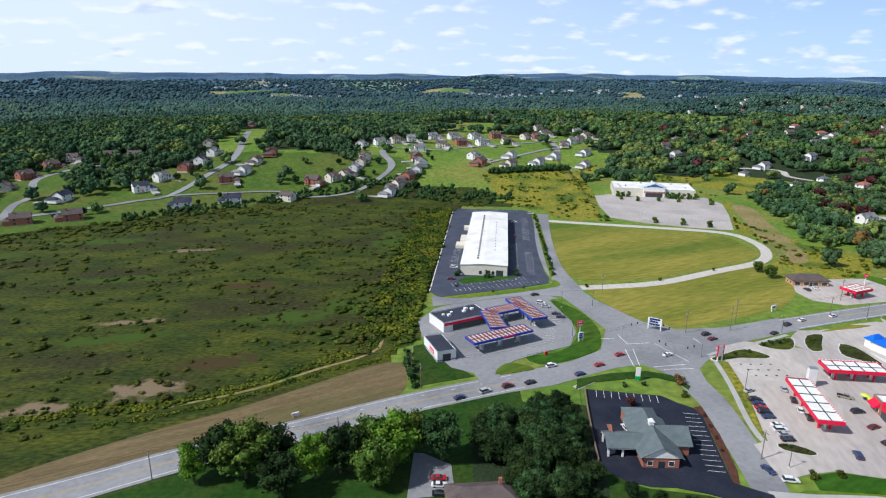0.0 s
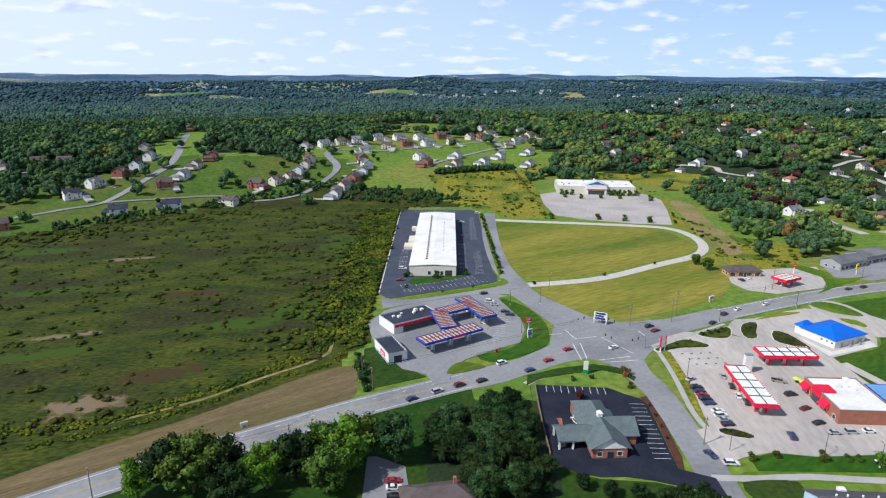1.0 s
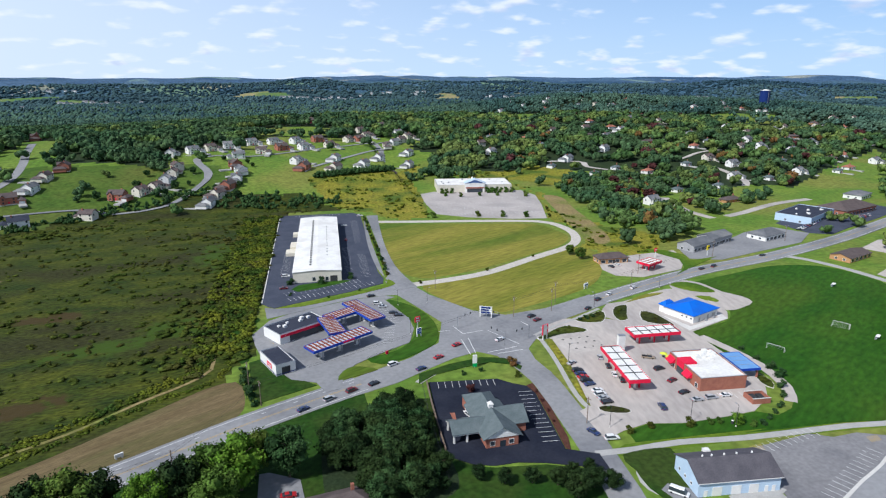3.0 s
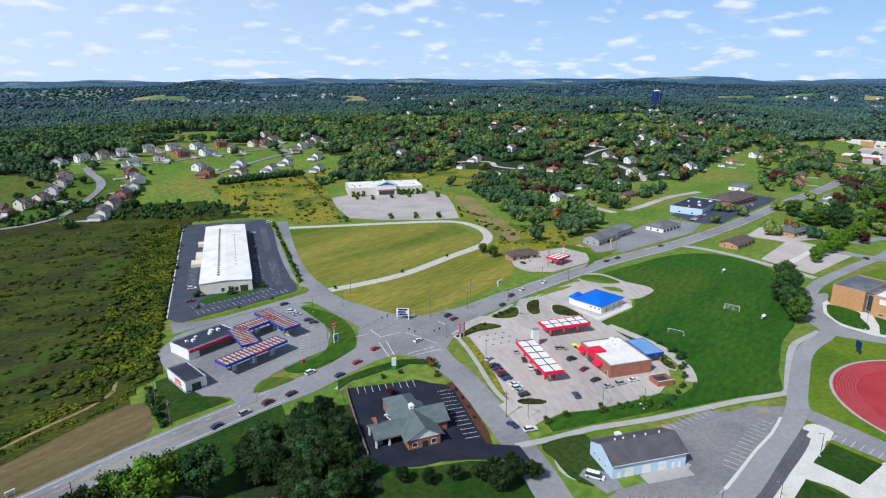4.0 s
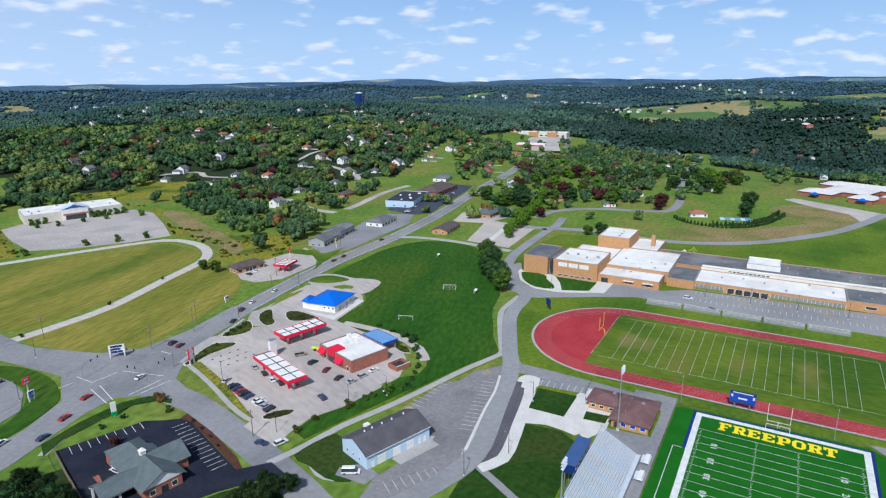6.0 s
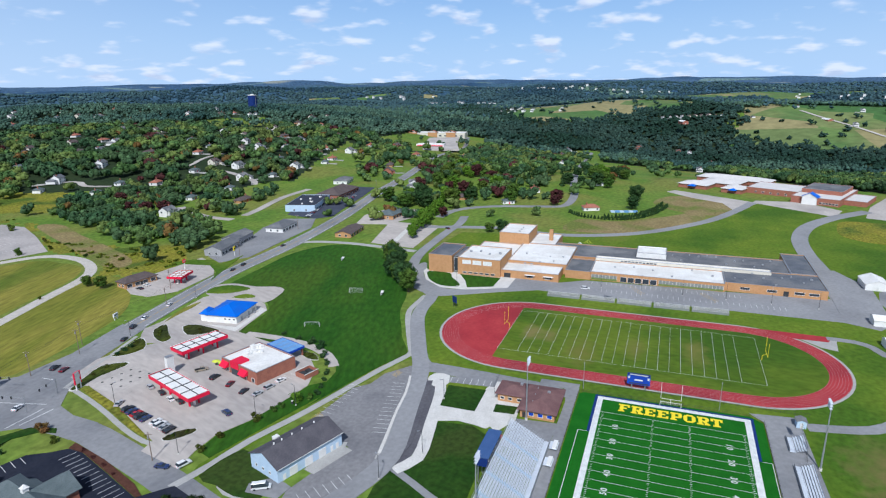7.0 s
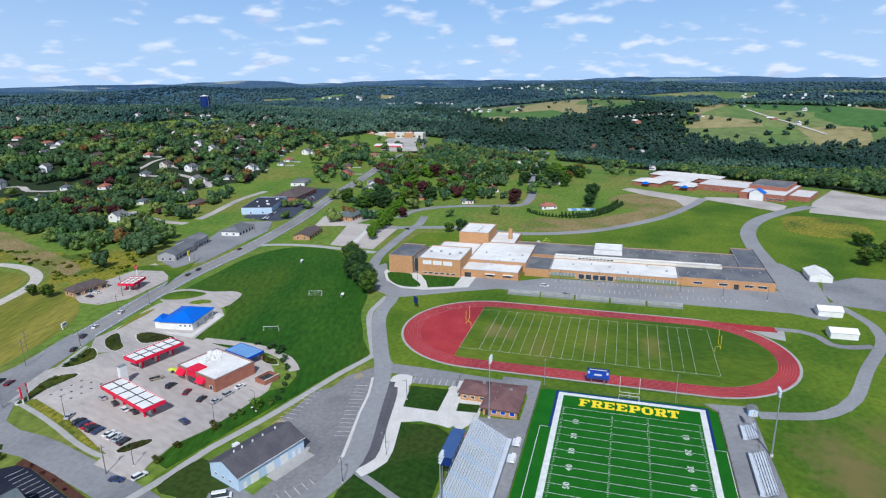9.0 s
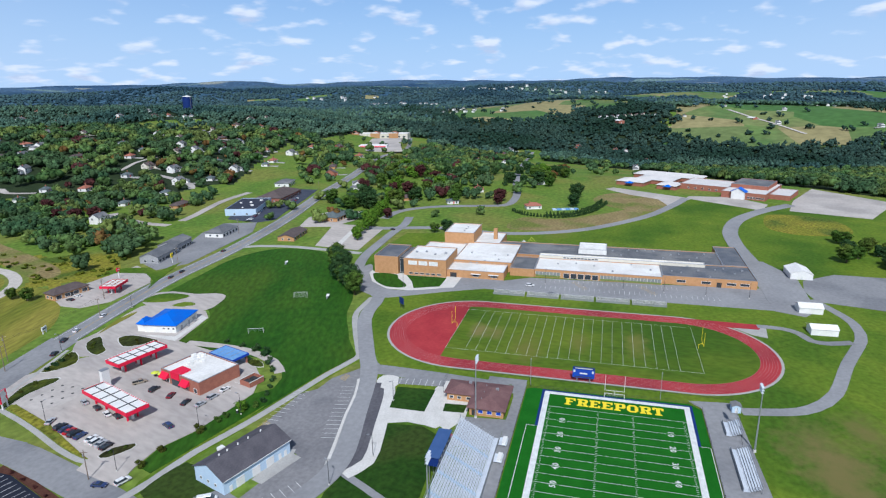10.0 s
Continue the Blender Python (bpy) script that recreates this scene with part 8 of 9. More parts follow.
def plant_meadow():
    spots = []
    for k in range(9500):
        x, y = rng.uniform(-420, 40), rng.uniform(150, 625)
        if inside(MEADOW, x, y) and math.hypot(x, y) > 150:
            edge = min(dist_to([(-9, 322), (12, 540)], x, y), dist_to([(40, 600), (-48, 616), (-262, 482), (-340, 425)], x, y), dist_to([(-14, 262), (-14, 300), (-9, 322)], x, y))
            dense = 0.34 + 0.9 * max(0, 1 - edge / 60) + 0.5 * noise.noise((x / 35, y / 35, 8))
            if rng.uniform() < dense and dist_to([(-130, 160), (-98, 181), (-42, 226), (-18, 225)], x, y) > 18:
                h = rng.uniform(0.5, 1.5) + (2.0 * rng.uniform() ** 2 if edge < 40 else 1.3 * rng.uniform() ** 5)
                spots.append((x, y, -0.2, h, h * rng.uniform(1.6, 3.4)))
    scatter("meadow_shrubs", spots, low_crown(3, 0.32, 0.30, 8), M["shrub"], "scattered shrubs and tall weeds in the meadow", "shrubs")
    spots = []
    for k in range(2600):
        x, y = rng.uniform(40, 310), rng.uniform(330, 760)
        if (inside(GOLD, x, y) or inside(SCRUB, x, y)) and noise.noise((x / 22, y / 22, 3)) > -0.05:
            h = rng.uniform(0.8, 3.0)
            spots.append((x, y, height(x, y) - 0.2, h, h * rng.uniform(1.2, 2.0)))
    scatter("scrub_bushes", spots, low_crown(3, 0.32, 0.30, 8), M["weed"], "scattered brown and green scrub bushes", "shrubs")
    # tall weeds along the car park and the old field banks
    spots = []
    for k in range(1900):
        u = rng.uniform()
        x, y = -15 + 22 * u - 26 * rng.uniform() ** 1.6, 258 + 275 * u
        h = rng.uniform(0.8, 2.6)
        spots.append((x, y, -0.2, h, h * rng.uniform(1.1, 2.0)))
    for line, wide, tall in ((spline([(-150, 188), (-130, 196), (-108, 199), (-93, 205), (-79, 213), (-64, 225), (-51, 236), (-36, 247), (-30, 262), (-34, 276)], 0.4), 2.6, 1.1), (spline([(-120, 186), (-96, 195), (-76, 206), (-62, 217), (-47, 228), (-29, 237), (-22, 248), (-21, 262)], 0.6), 1.4, 0.9)):
        for x, y in line:
            h = tall * rng.uniform(0.5, 1.2)
            spots.append((x + rng.uniform(-wide, wide), y + rng.uniform(-wide, wide), -0.2, h, h * rng.uniform(1.6, 2.8)))
    scatter("tall_weeds", spots, low_crown(3, 0.32, 0.30, 8), M["weed"], "tall yellow-green weeds in banks", "weeds")
    # hedge of bushes before the close, and along the houses
    spots = []
    for k in range(150):
        u = k / 149
        spots.append((50 + 90 * u, 655 + 30 * u + rng.uniform(-5, 5), height(50 + 90 * u, 655 + 30 * u) - 0.3, rng.uniform(4, 8), rng.uniform(4, 7)))
    for k in range(170):
        u = rng.uniform()
        x, y = -262 + 214 * u, 490 + 134 * u + rng.uniform(-14, 10)
        spots.append((x, y, height(x, y) - 0.3, rng.uniform(2.5, 6), rng.uniform(3, 6)))
    for k in range(120):
        u = rng.uniform()
        x, y = -45 + 110 * u, 595 - 20 * u + rng.uniform(-26, 16)
        spots.append((x, y, height(x, y) - 0.3, rng.uniform(2.5, 7), rng.uniform(3, 7)))
    scatter("hedge_bushes", spots, low_crown(4, 0.32, 0.29, 9), M["leaf_dark"], "loose hedge of dark bushes below the houses", "shrubs")


# ---- houses ----
HOUSE_STYLES = {
    # walls, roof, length, depth, wall height, two wings, colour words
    "white": ("wall_white", "roof_grey", 13, 9, 5.6, True, "white two-storey house with a grey gabled roof"),
    "navy": ("wall_white", "roof_dark", 14, 10, 5.6, True, "white two-storey house with a dark roof"),
    "cream": ("wall_cream", "roof_brown", 12, 9, 5.4, True, "cream two-storey house with a brown gabled roof"),
    "brick": ("brick_red", "roof_brown", 14, 10, 5.6, True, "red-brick two-storey house with a brown roof"),
    "ranch": ("brick_tan", "roof_brown", 20, 9, 3.0, False, "long low tan house with a brown hipped roof"),
    "cottage": ("wall_white", "roof_slate", 11, 8, 3.2, False, "small white house with a slate-grey roof"),
    "red": ("wall_white", "brick_red", 14, 9, 3.2, False, "low white house with a red-brown roof"),
}
HOUSE_MADE = {}


def house(x, y, rot, style, group):
    z = height(x, y) - 0.2
    if style in HOUSE_MADE:
        h = copy_thing(HOUSE_MADE[style], pose(x, y, z, 0, 0, rot))
        h["group"] = group
        return h
    wall, roof, l, d, hgt, two, label = HOUSE_STYLES[style]
    h = thing("house", x, y, z, rot, label, "house", group)
    part("foundation", Mesh().box(-l / 2 - 0.1, -d / 2 - 0.1, -3, l / 2 + 0.1, d / 2 + 0.1, 0.25), M["concrete"], h)
    w = Mesh().box(-l / 2, -d / 2, 0.25, l / 2, d / 2, hgt)
    if two:
        w.gable_wall(-l / 2, -d / 2, d / 2, hgt, hgt + d * 0.33).gable_wall(l / 2 - 0.2, -d / 2, d / 2, hgt, hgt + d * 0.33)
        part("roof", Mesh().gable(-l / 2 - 0.5, -d / 2 - 0.5, l / 2 + 0.5, d / 2 + 0.5, hgt - 0.1, hgt + d * 0.36, 0.2), M[roof], h)
        part("garage", Mesh().box(l / 2 - 0.2, -d / 2 - 3.0, 0, l / 2 + 5.5, d / 2 - 2, 3.2), M[wall], h)
        part("garage_roof", Mesh().hip(l / 2 - 0.6, -d / 2 - 3.5, l / 2 + 6, d / 2 - 1.5, 3.1, 5.4, 0.2), M[roof], h)
        door(h, l / 2 + 2.6, -d / 2 - 3.0, 0.1, 4.4, 2.2, -90, M["paint_white"])
        part("front_gable", Mesh().box(-l / 4 - 2, -d / 2 - 1.4, 0.25, -l / 4 + 2, -d / 2 + 0.1, hgt).add([(-l / 4 - 2, -d / 2 - 1.4, hgt), (-l / 4 + 2, -d / 2 - 1.4, hgt), (-l / 4, -d / 2 - 1.4, hgt + 2.2), (-l / 4 - 2, 0, hgt), (-l / 4 + 2, 0, hgt), (-l / 4, 0, hgt + 2.2)], [(0, 1, 2), (3, 5, 4), (0, 3, 4, 1)]), M[wall], h)
        part("front_gable_roof", Mesh().gable(-d / 2 - 1.8, -2.4, 0, 2.4, hgt - 0.05, hgt + 2.4, 0.18), M[roof], h).matrix_basis = pose(-l / 4, 0, 0, 0, 0, 90) @ pose(0, 0, 0)
    else:
        part("roof", Mesh().hip(-l / 2 - 0.6, -d / 2 - 0.6, l / 2 + 0.6, d / 2 + 0.6, hgt - 0.1, hgt + d * 0.3, 0.2), M[roof], h)
    part("wall", w, M[wall], h)
    key = "house window"
    if key not in PANES:
        PANES[key] = Mesh().box(-0.65, -0.02, 0, 0.65, 0.07, 1.5).data("window", M["glass"])
    spots = [(u * l, s * d / 2, zz, 90 * s) for u in (-0.36, 0.3) for s in (-1, 1) for zz in ((1.0, 3.7) if two else (1.0,)) if s > 0 or u > 0 or not two]
    spots += [(-l / 4, -d / 2 - 1.4, zz, -90) for zz in (1.0, 3.7)] if two else []
    spots += [(-l / 2, 1.5, 3.7 if two else 1.0, 180)]
    for u, v, zz, face in spots:
        part("window", PANES[key], None, h).matrix_basis = pose(u, v, zz, 0, 0, face - 90)
    part("driveway", Mesh().box(l / 2 - 0.4, -d / 2 - 15, -1.2, l / 2 + 5.2, -d / 2 - 3, 0.12) if two else Mesh().box(-2, -d / 2 - 13, -1.2, 2, -d / 2 - 0.2, 0.1), M["concrete_walk"], h)
    door(h, 0.6, -d / 2, 0.3, 1.0, 2.1, -90, M["red"])
    part("chimney", Mesh().box(l / 4, 0.6, hgt, l / 4 + 0.9, 1.5, hgt + d * 0.36 + 1.0), M["brick_red"], h)
    HOUSE_MADE[style] = h
    return h


STYLE_CYCLE = dict(west=("white", "brick", "navy", "cream", "brick"), rows=("brick", "cream", "white", "cream", "white"), close=("cream", "white", "cream", "white", "brick"), suburb=("white", "cottage", "ranch", "white", "cottage", "red", "cream"), town=("red", "white", "cottage", "brick", "ranch"), farm=("white", "cream", "cottage"))
ALL_HOUSES = []
HOUSES_EXTRA = []
while len(HOUSES_EXTRA) < 50:
    r, az = random.uniform(600, 1600), radians(random.uniform(19, 52))
    x, y = r * math.sin(az), r * math.cos(az)
    if 0.3 < wooded(x, y) < 0.95 and not inside(WOOD_HILLSIDE, x, y) and all(math.dist((x, y), q) > 34 for q in HOUSES_SUBURB + HOUSES_EXTRA):
        HOUSES_EXTRA.append((x, y))
for area, spots in (("west", HOUSES_WEST), ("rows", HOUSES_ROWS), ("close", HOUSES_CLOSE), ("suburb", HOUSES_SUBURB), ("suburb", HOUSES_EXTRA), ("town", HOUSES_TOWN), ("farm", HOUSES_FARM)):
    for k, (x, y) in enumerate(spots):
        best, ang = 1e9, 0
        for s in WALL_STREETS:
            for p, q in zip(s, s[1:]):
                m = math.dist(((p[0] + q[0]) / 2, (p[1] + q[1]) / 2), (x, y))
                if m < best:
                    best, ang = m, math.degrees(math.atan2(q[1] - p[1], q[0] - p[0]))
                    flip = (q[0] - p[0]) * (y - p[1]) - (q[1] - p[1]) * (x - p[0]) < 0
        style = STYLE_CYCLE[area][(k * 3 + k // 4) % len(STYLE_CYCLE[area])]
        if (x, y) in ((-227, 526), (-189, 543)):
            style = "navy"
        house(x, y, ang + (180 if flip else 0) + random.uniform(-12, 12), style, area + " houses")
        ALL_HOUSES.append((x, y))
house(11.5, 149, 5, "ranch", "near houses")
patch("road_driveway", [(-9, 172), (-6, 172), (3, 166), (4, 152), (-10, 150)], M["asphalt"], "grey house driveway", 0.07, False, "road")
plant_woods(ALL_HOUSES)


def far_settlements():
    """Specks of pale buildings in the distance."""
    walls, roofs = Mesh(), Mesh()
    for k in range(24):
        r0, az0 = random.uniform(1900, 3500), random.uniform(-20, 100)
        for j in range(random.randint(5, 16)):
            r, az = r0 + random.uniform(-60, 60), radians(az0 + random.uniform(-3.2, 3.2))
            x, y = r * math.sin(az), r * math.cos(az)
            z = height(x, y) + (5 if cover(x, y) in (3, 7) else 0)
            w, d, h = random.uniform(8, 17), random.uniform(7, 11), random.uniform(4, 6)
            if math.hypot((x + 800) / 230, (y - 1150) / 270) < 1 or math.hypot((x - 1780) / 200, (y + 90) / 200) < 1:
                continue
            walls.box(x - w / 2, y - d / 2, z - 6, x + w / 2, y + d / 2, z + h)
            o = len(roofs.v)
            roofs.gable(-w / 2 - 0.5, -d / 2 - 0.5, w / 2 + 0.5, d / 2 + 0.5, h - 0.1, h + d * 0.3)
            roofs.v[o:] = [(a + x, b + y, c + z) for a, b, c in roofs.v[o:]]
    tagged(new("far_houses", walls.data("far_houses", M["wall_white"])), "distant pale houses among trees", "houses", "", "stuff")
    tagged(new("far_house_roofs", roofs.data("far_house_roofs", M["roof_grey"])), "distant grey house roofs among trees", "houses", "", "stuff")


far_settlements()
plant_meadow()


# ---- shops along the highway ----
def shop_block(x, y, rot, l, d, h, wall, roof, label, pitched=0.0, bays=6, hip=True):
    g = thing("shop", x, y, 0.07, rot, label, "shop")
    if pitched:
        m = Mesh().box(-l / 2, -d / 2, 0, l / 2, d / 2, h)
        if not hip:
            m.gable_wall(-l / 2, -d / 2, d / 2, h, h + pitched).gable_wall(l / 2 - 0.2, -d / 2, d / 2, h, h + pitched)
        part("wall", m, wall, g)
        r = Mesh().hip(-l / 2 - 0.7, -d / 2 - 0.7, l / 2 + 0.7, d / 2 + 0.7, h, h + pitched, 0.25) if hip else Mesh().gable(-l / 2 - 0.5, -d / 2 - 0.5, l / 2 + 0.5, d / 2 + 0.5, h - 0.08, h + pitched, 0.2)
        part("roof", r, roof, g)
    else:
        shell(g, -l / 2, -d / 2, l / 2, d / 2, h, wall, roof, 0.5)
        roof_units(g, [(random.uniform(-l / 2 + 3, l / 2 - 3), random.uniform(-d / 2 + 3, d / 2 - 3)) for _ in range(7)], h - 0.36, 1.6, M["wall_white"])
    for k in range(bays):
        xx = -l / 2 + l * (k + 0.5) / bays
        window(g, xx, -d / 2, 0.5, min(3.2, l / bays * 0.7), 2.2, -90)
    for k in (-0.2, 0.2):
        window(g, -l / 2, d * k, 0.8, 1.8, 1.6, 180)
    door(g, 0, -d / 2, 0, 1.6, 2.4, -90, M["dark_metal"])
    return g


shop_block(287, 351, 20, 26, 13, 4.4, M["wall_grey"], M["roof_grey"], "grey strip of shops with a grey pitched roof", 2.6, 6, False)
shop_block(310, 361, 20, 24, 13, 5.2, M["wall_grey"], M["roof_grey"], "grey two-storey shops with a grey pitched roof", 2.6, 6, False)
shop_block(356, 361, 15, 24, 15, 3.6, M["wall_white"], M["roof_grey"], "white shop with a dark hipped roof", 4.0, 5)
shop_block(437, 405, 25, 52, 28, 6.2, M["wall_blue"], M["roof_dark"], "pale blue car showroom with a dark blue flat roof", 0, 10)
shop_block(495, 417, 15, 50, 26, 4.5, M["brick_red"], M["roof_brown"], "brick shop under a broad brown hipped roof", 5.5, 9)
shop_block(437, 308, 5, 26, 17, 3.6, M["brick_tan"], M["roof_slate"], "low shop with a slate-grey hipped roof", 4.0, 5)
shop_block(370, 302, 16, 27, 13, 3.0, M["brick_tan"], M["roof_brown"], "long low brown-roofed building", 2.0, 5, False)
shop_block(212, 339, -3, 20, 9, 3.4, M["brick_tan"], M["roof_brown"], "low shop with a red-brown hipped roof", 3.0, 4)
shop_block(560, 462, 22, 26, 16, 4.0, M["wall_white"], M["roof_grey"], "white roadside shop with a grey roof", 3.0, 5)
oc = thing("fuel_station_canopy", 227, 318.6, 0.1, 22, "small red-edged fuel canopy beside the highway", "fuel canopy", "red canopies")
canopy(oc, 0, 0, 0, 13.5, 9.5, 5.2, M["red"], M["wall_white"], M["brick_red"], 2, 4)
for nm, pts, mt, lb in (("road_old_station_lot", [(198, 325), (206, 345), (240, 348), (268, 350), (262, 330), (246, 312), (214, 305), (200, 312)], "lot_warm", "pale forecourt beside the highway"),
                        ("road_strip_lot", [(266, 330), (272, 348), (322, 362), (352, 378), (385, 385), (398, 362), (370, 342), (322, 331), (285, 322)], "asphalt", "grey car park before the shops"),
                        ("road_showroom_lot", [(398, 362), (398, 395), (470, 440), (540, 445), (548, 408), (500, 388), (440, 366), (412, 354)], "asphalt_blue", "dark car park full of cars"),
                        ("road_south_lot", [(398, 318), (430, 332), (468, 328), (470, 300), (440, 288), (410, 292)], "lot_warm", "pale car park before a low shop")):
    patch(nm, pts, M[mt], lb, 0.08, False, "car park")
road("road_field_spur", [(330, 318), (338.2, 308.4), (346.2, 284), (349, 256), (350.6, 228)], 5.0, M["concrete_walk"], "pale drive along the top of the sports field", 0.085)
# shopping centre far along the highway
plaza = thing("shopping_centre", 1165, 700, height(1165, 700), -72, "long tan shopping centre with gabled fronts", "shopping centre")
shell(plaza, -70, -18, 70, 18, 8, M["wall_cream"], M["roof_white"], 0.5, -4)
for k in (-45, 0, 40):
    part("front_gable", Mesh().box(k - 10, -21, -2, k + 10, -18, 9).gable_wall(-0.1, -1, 1, 9, 9.5), M["brick_tan"], plaza)
    part("gable_roof", Mesh().gable(-21.5, -11, -10, 11, 9, 13, 0.4), M["brick_red"], plaza).matrix_basis = pose(k, 0, 0, 0, 0, 90)
for k in range(12):
    window(plaza, -64 + k * 11.5, -18, 0.5, 6, 3, -90)
p2 = thing("shop", 985, 600, height(985, 600), -70, "wide flat shop with red awnings", "shop")
shell(p2, -26, -10, 26, 10, 6, M["wall_white"], M["roof_white"], 0.4, -4)
part("awning", Mesh().box(-24, -12, 3, 24, -10, 4.2), M["red"], p2)
plot = Mesh()
ribbon(plot, [(930, 570), (1000, 612), (1130, 680)], 105, 1.2, 0, 2.5)
structure("road_plaza_lot", plot, M["asphalt_pale"], "pale car park of the shopping centre", "car park")
# water tower
wt = thing("water_tower", 1052, 1126, height(1052, 1126) - 1, 0, "tall dark blue cylindrical water tower", "water tower")
part("tank", Mesh().tube((0, 0, 0), (0, 0, 36), 10, n=28), M["navy"], wt)
part("roof", Mesh().tube((0, 0, 36), (0, 0, 38.5), 10.3, 1.0, 28), M["wall_white"], wt)
part("rail", Mesh().tube((0, 0, 35.7), (0, 0, 36.05), 10.5, n=28), M["metal"], wt)
part("ladder", Mesh().box(-0.4, -10.4, 0, 0.4, -10.05, 36), M["metal"], wt)


# ---- cars ----
COLOURS = dict(black=(0.02, 0.02, 0.024), white=(0.75, 0.75, 0.74), red=(0.42, 0.02, 0.025), maroon=(0.14, 0.012, 0.018), blue=(0.03, 0.05, 0.14), silver=(0.42, 0.43, 0.45), tan=(0.32, 0.27, 0.2))
CAR_MADE, PAINTS = {}, {}


def hull(profile, half, inset=0.0):
    """A side profile drawn out across the car, with a narrower top."""
    n = len(profile)
    v = [(x, -half + (inset if z > 1.0 else 0), z) for x, z in profile] + [(x, half - (inset if z > 1.0 else 0), z) for x, z in profile]
    f = [tuple(range(n)), tuple(range(2 * n - 1, n - 1, -1))] + [(i, n + i, n + (i + 1) % n, (i + 1) % n) for i in range(n)]
    return Mesh().add(v, f)


def car(x, y, rot, kind, colour):
    key = (kind, colour)
    if key in CAR_MADE:
        return copy_thing(CAR_MADE[key], pose(x, y, 0.16, 0, 0, rot))
    if colour not in PAINTS:
        PAINTS[colour] = mat("car_paint_" + colour, COLOURS[colour], tuple(c * 0.92 for c in COLOURS[colour]), 0.8, rough=0.28, fine=0.0, spec=0.6)
    words = {"suv": "sport utility car", "sedan": "saloon car", "pickup": "pickup truck", "van": "passenger van"}[kind]
    c = thing("car", x, y, 0.16, rot, f"{colour} {words} on the asphalt", "car", "cars")
    p = PAINTS[colour]
    l, w = {"suv": (4.9, 0.96), "sedan": (4.7, 0.91), "pickup": (5.6, 0.98), "van": (5.8, 1.0)}[kind]
    h = {"suv": 1.75, "sedan": 1.45, "pickup": 1.8, "van": 2.2}[kind]
    a = l / 2
    lower = [(-a, 0.35), (a, 0.35), (a, 0.72), (a - 0.5, 0.92), (-a + 0.25, 0.98), (-a, 0.85)]
    part("body", hull(lower, w), p, c)
    if kind == "pickup":
        cab = [(-0.4, 0.94), (1.5, 0.94), (0.95, h), (-0.2, h)]
        part("bed", Mesh().box(-a + 0.1, -w + 0.12, 0.97, -0.5, w - 0.12, 1.02), M["rubber"], c)
    elif kind == "sedan":
        cab = [(-a + 0.55, 0.95), (a - 1.25, 0.92), (a - 2.05, h), (-a + 1.35, h)]
    elif kind == "suv":
        cab = [(-a + 0.1, 0.95), (a - 1.2, 0.92), (a - 1.95, h), (-a + 0.45, h)]
    else:
        cab = [(-a + 0.05, 0.95), (a - 0.7, 0.92), (a - 1.5, h), (-a + 0.2, h)]
    part("cabin_glass", hull([(u, min(z, h - 0.08)) for u, z in cab], w - 0.02, 0.16), M["glass"], c)
    top = [(u, z) for u, z in cab if z > 1.0]
    x0, x1 = min(u for u, _ in top), max(u for u, _ in top)
    part("roof_panel", Mesh().prism([(x0, -w + 0.2), (x1, -w + 0.2), (x1, w - 0.2), (x0, w - 0.2)], h - 0.09, h, [(x0 + 0.15, -w + 0.28), (x1 - 0.15, -w + 0.28), (x1 - 0.15, w - 0.28), (x0 + 0.15, w - 0.28)]), p, c)
    for sx in (-a + 0.95, a - 0.95):
        for sy in (-1, 1):
            wh_ = part("wheel", Mesh().tube((sx, sy * (w - 0.2), 0.33), (sx, sy * (w + 0.02), 0.33), 0.33, n=10), M["rubber"], c)
            if kind == "suv":
                part("rim", Mesh().tube((sx, sy * (w - 0.1), 0.33), (sx, sy * (w + 0.03), 0.33), 0.19, n=8), M["metal"], wh_)
    for sy in (-1, 1):
        part("headlight", Mesh().box(a - 0.12, sy * (w - 0.35) - 0.2, 0.6, a + 0.02, sy * (w - 0.35) + 0.2, 0.74), M["wall_white"], c)
        part("tail_light", Mesh().box(-a - 0.02, sy * (w - 0.3) - 0.16, 0.66, -a + 0.1, sy * (w - 0.3) + 0.16, 0.86), M["red"], c)
    CAR_MADE[key] = c
    return c


CARS_HIGHWAY = [
    (167.9, 277.7, 31, "suv", "black"), (156.3, 267.5, 31, "sedan", "black"), (124.3, 260.6, 25, "sedan", "maroon"), (123.4, 265.7, 25, "suv", "black"),
    (197.0, 289.0, 28, "sedan", "white"), (97.8, 243.8, 25, "sedan", "white"), (77.0, 243.7, 24, "sedan", "red"), (65.8, 233.9, 24, "sedan", "red"),
    (45.5, 232.9, 24, "suv", "white"), (55.9, 225.6, 24, "sedan", "blue"), (34.8, 218.4, 26, "sedan", "black"), (25.6, 215.4, 27, "suv", "maroon"),
    (16.6, 211.4, 28, "suv", "silver"), (6.6, 206.4, 29, "sedan", "blue"), (258.1, 308.1, 22, "sedan", "black"), (269.1, 310.5, 22, "suv", "black"),
    (464.7, 379.3, 22, "sedan", "silver"), (317.0, 321.8, 15, "sedan", "black"),
]
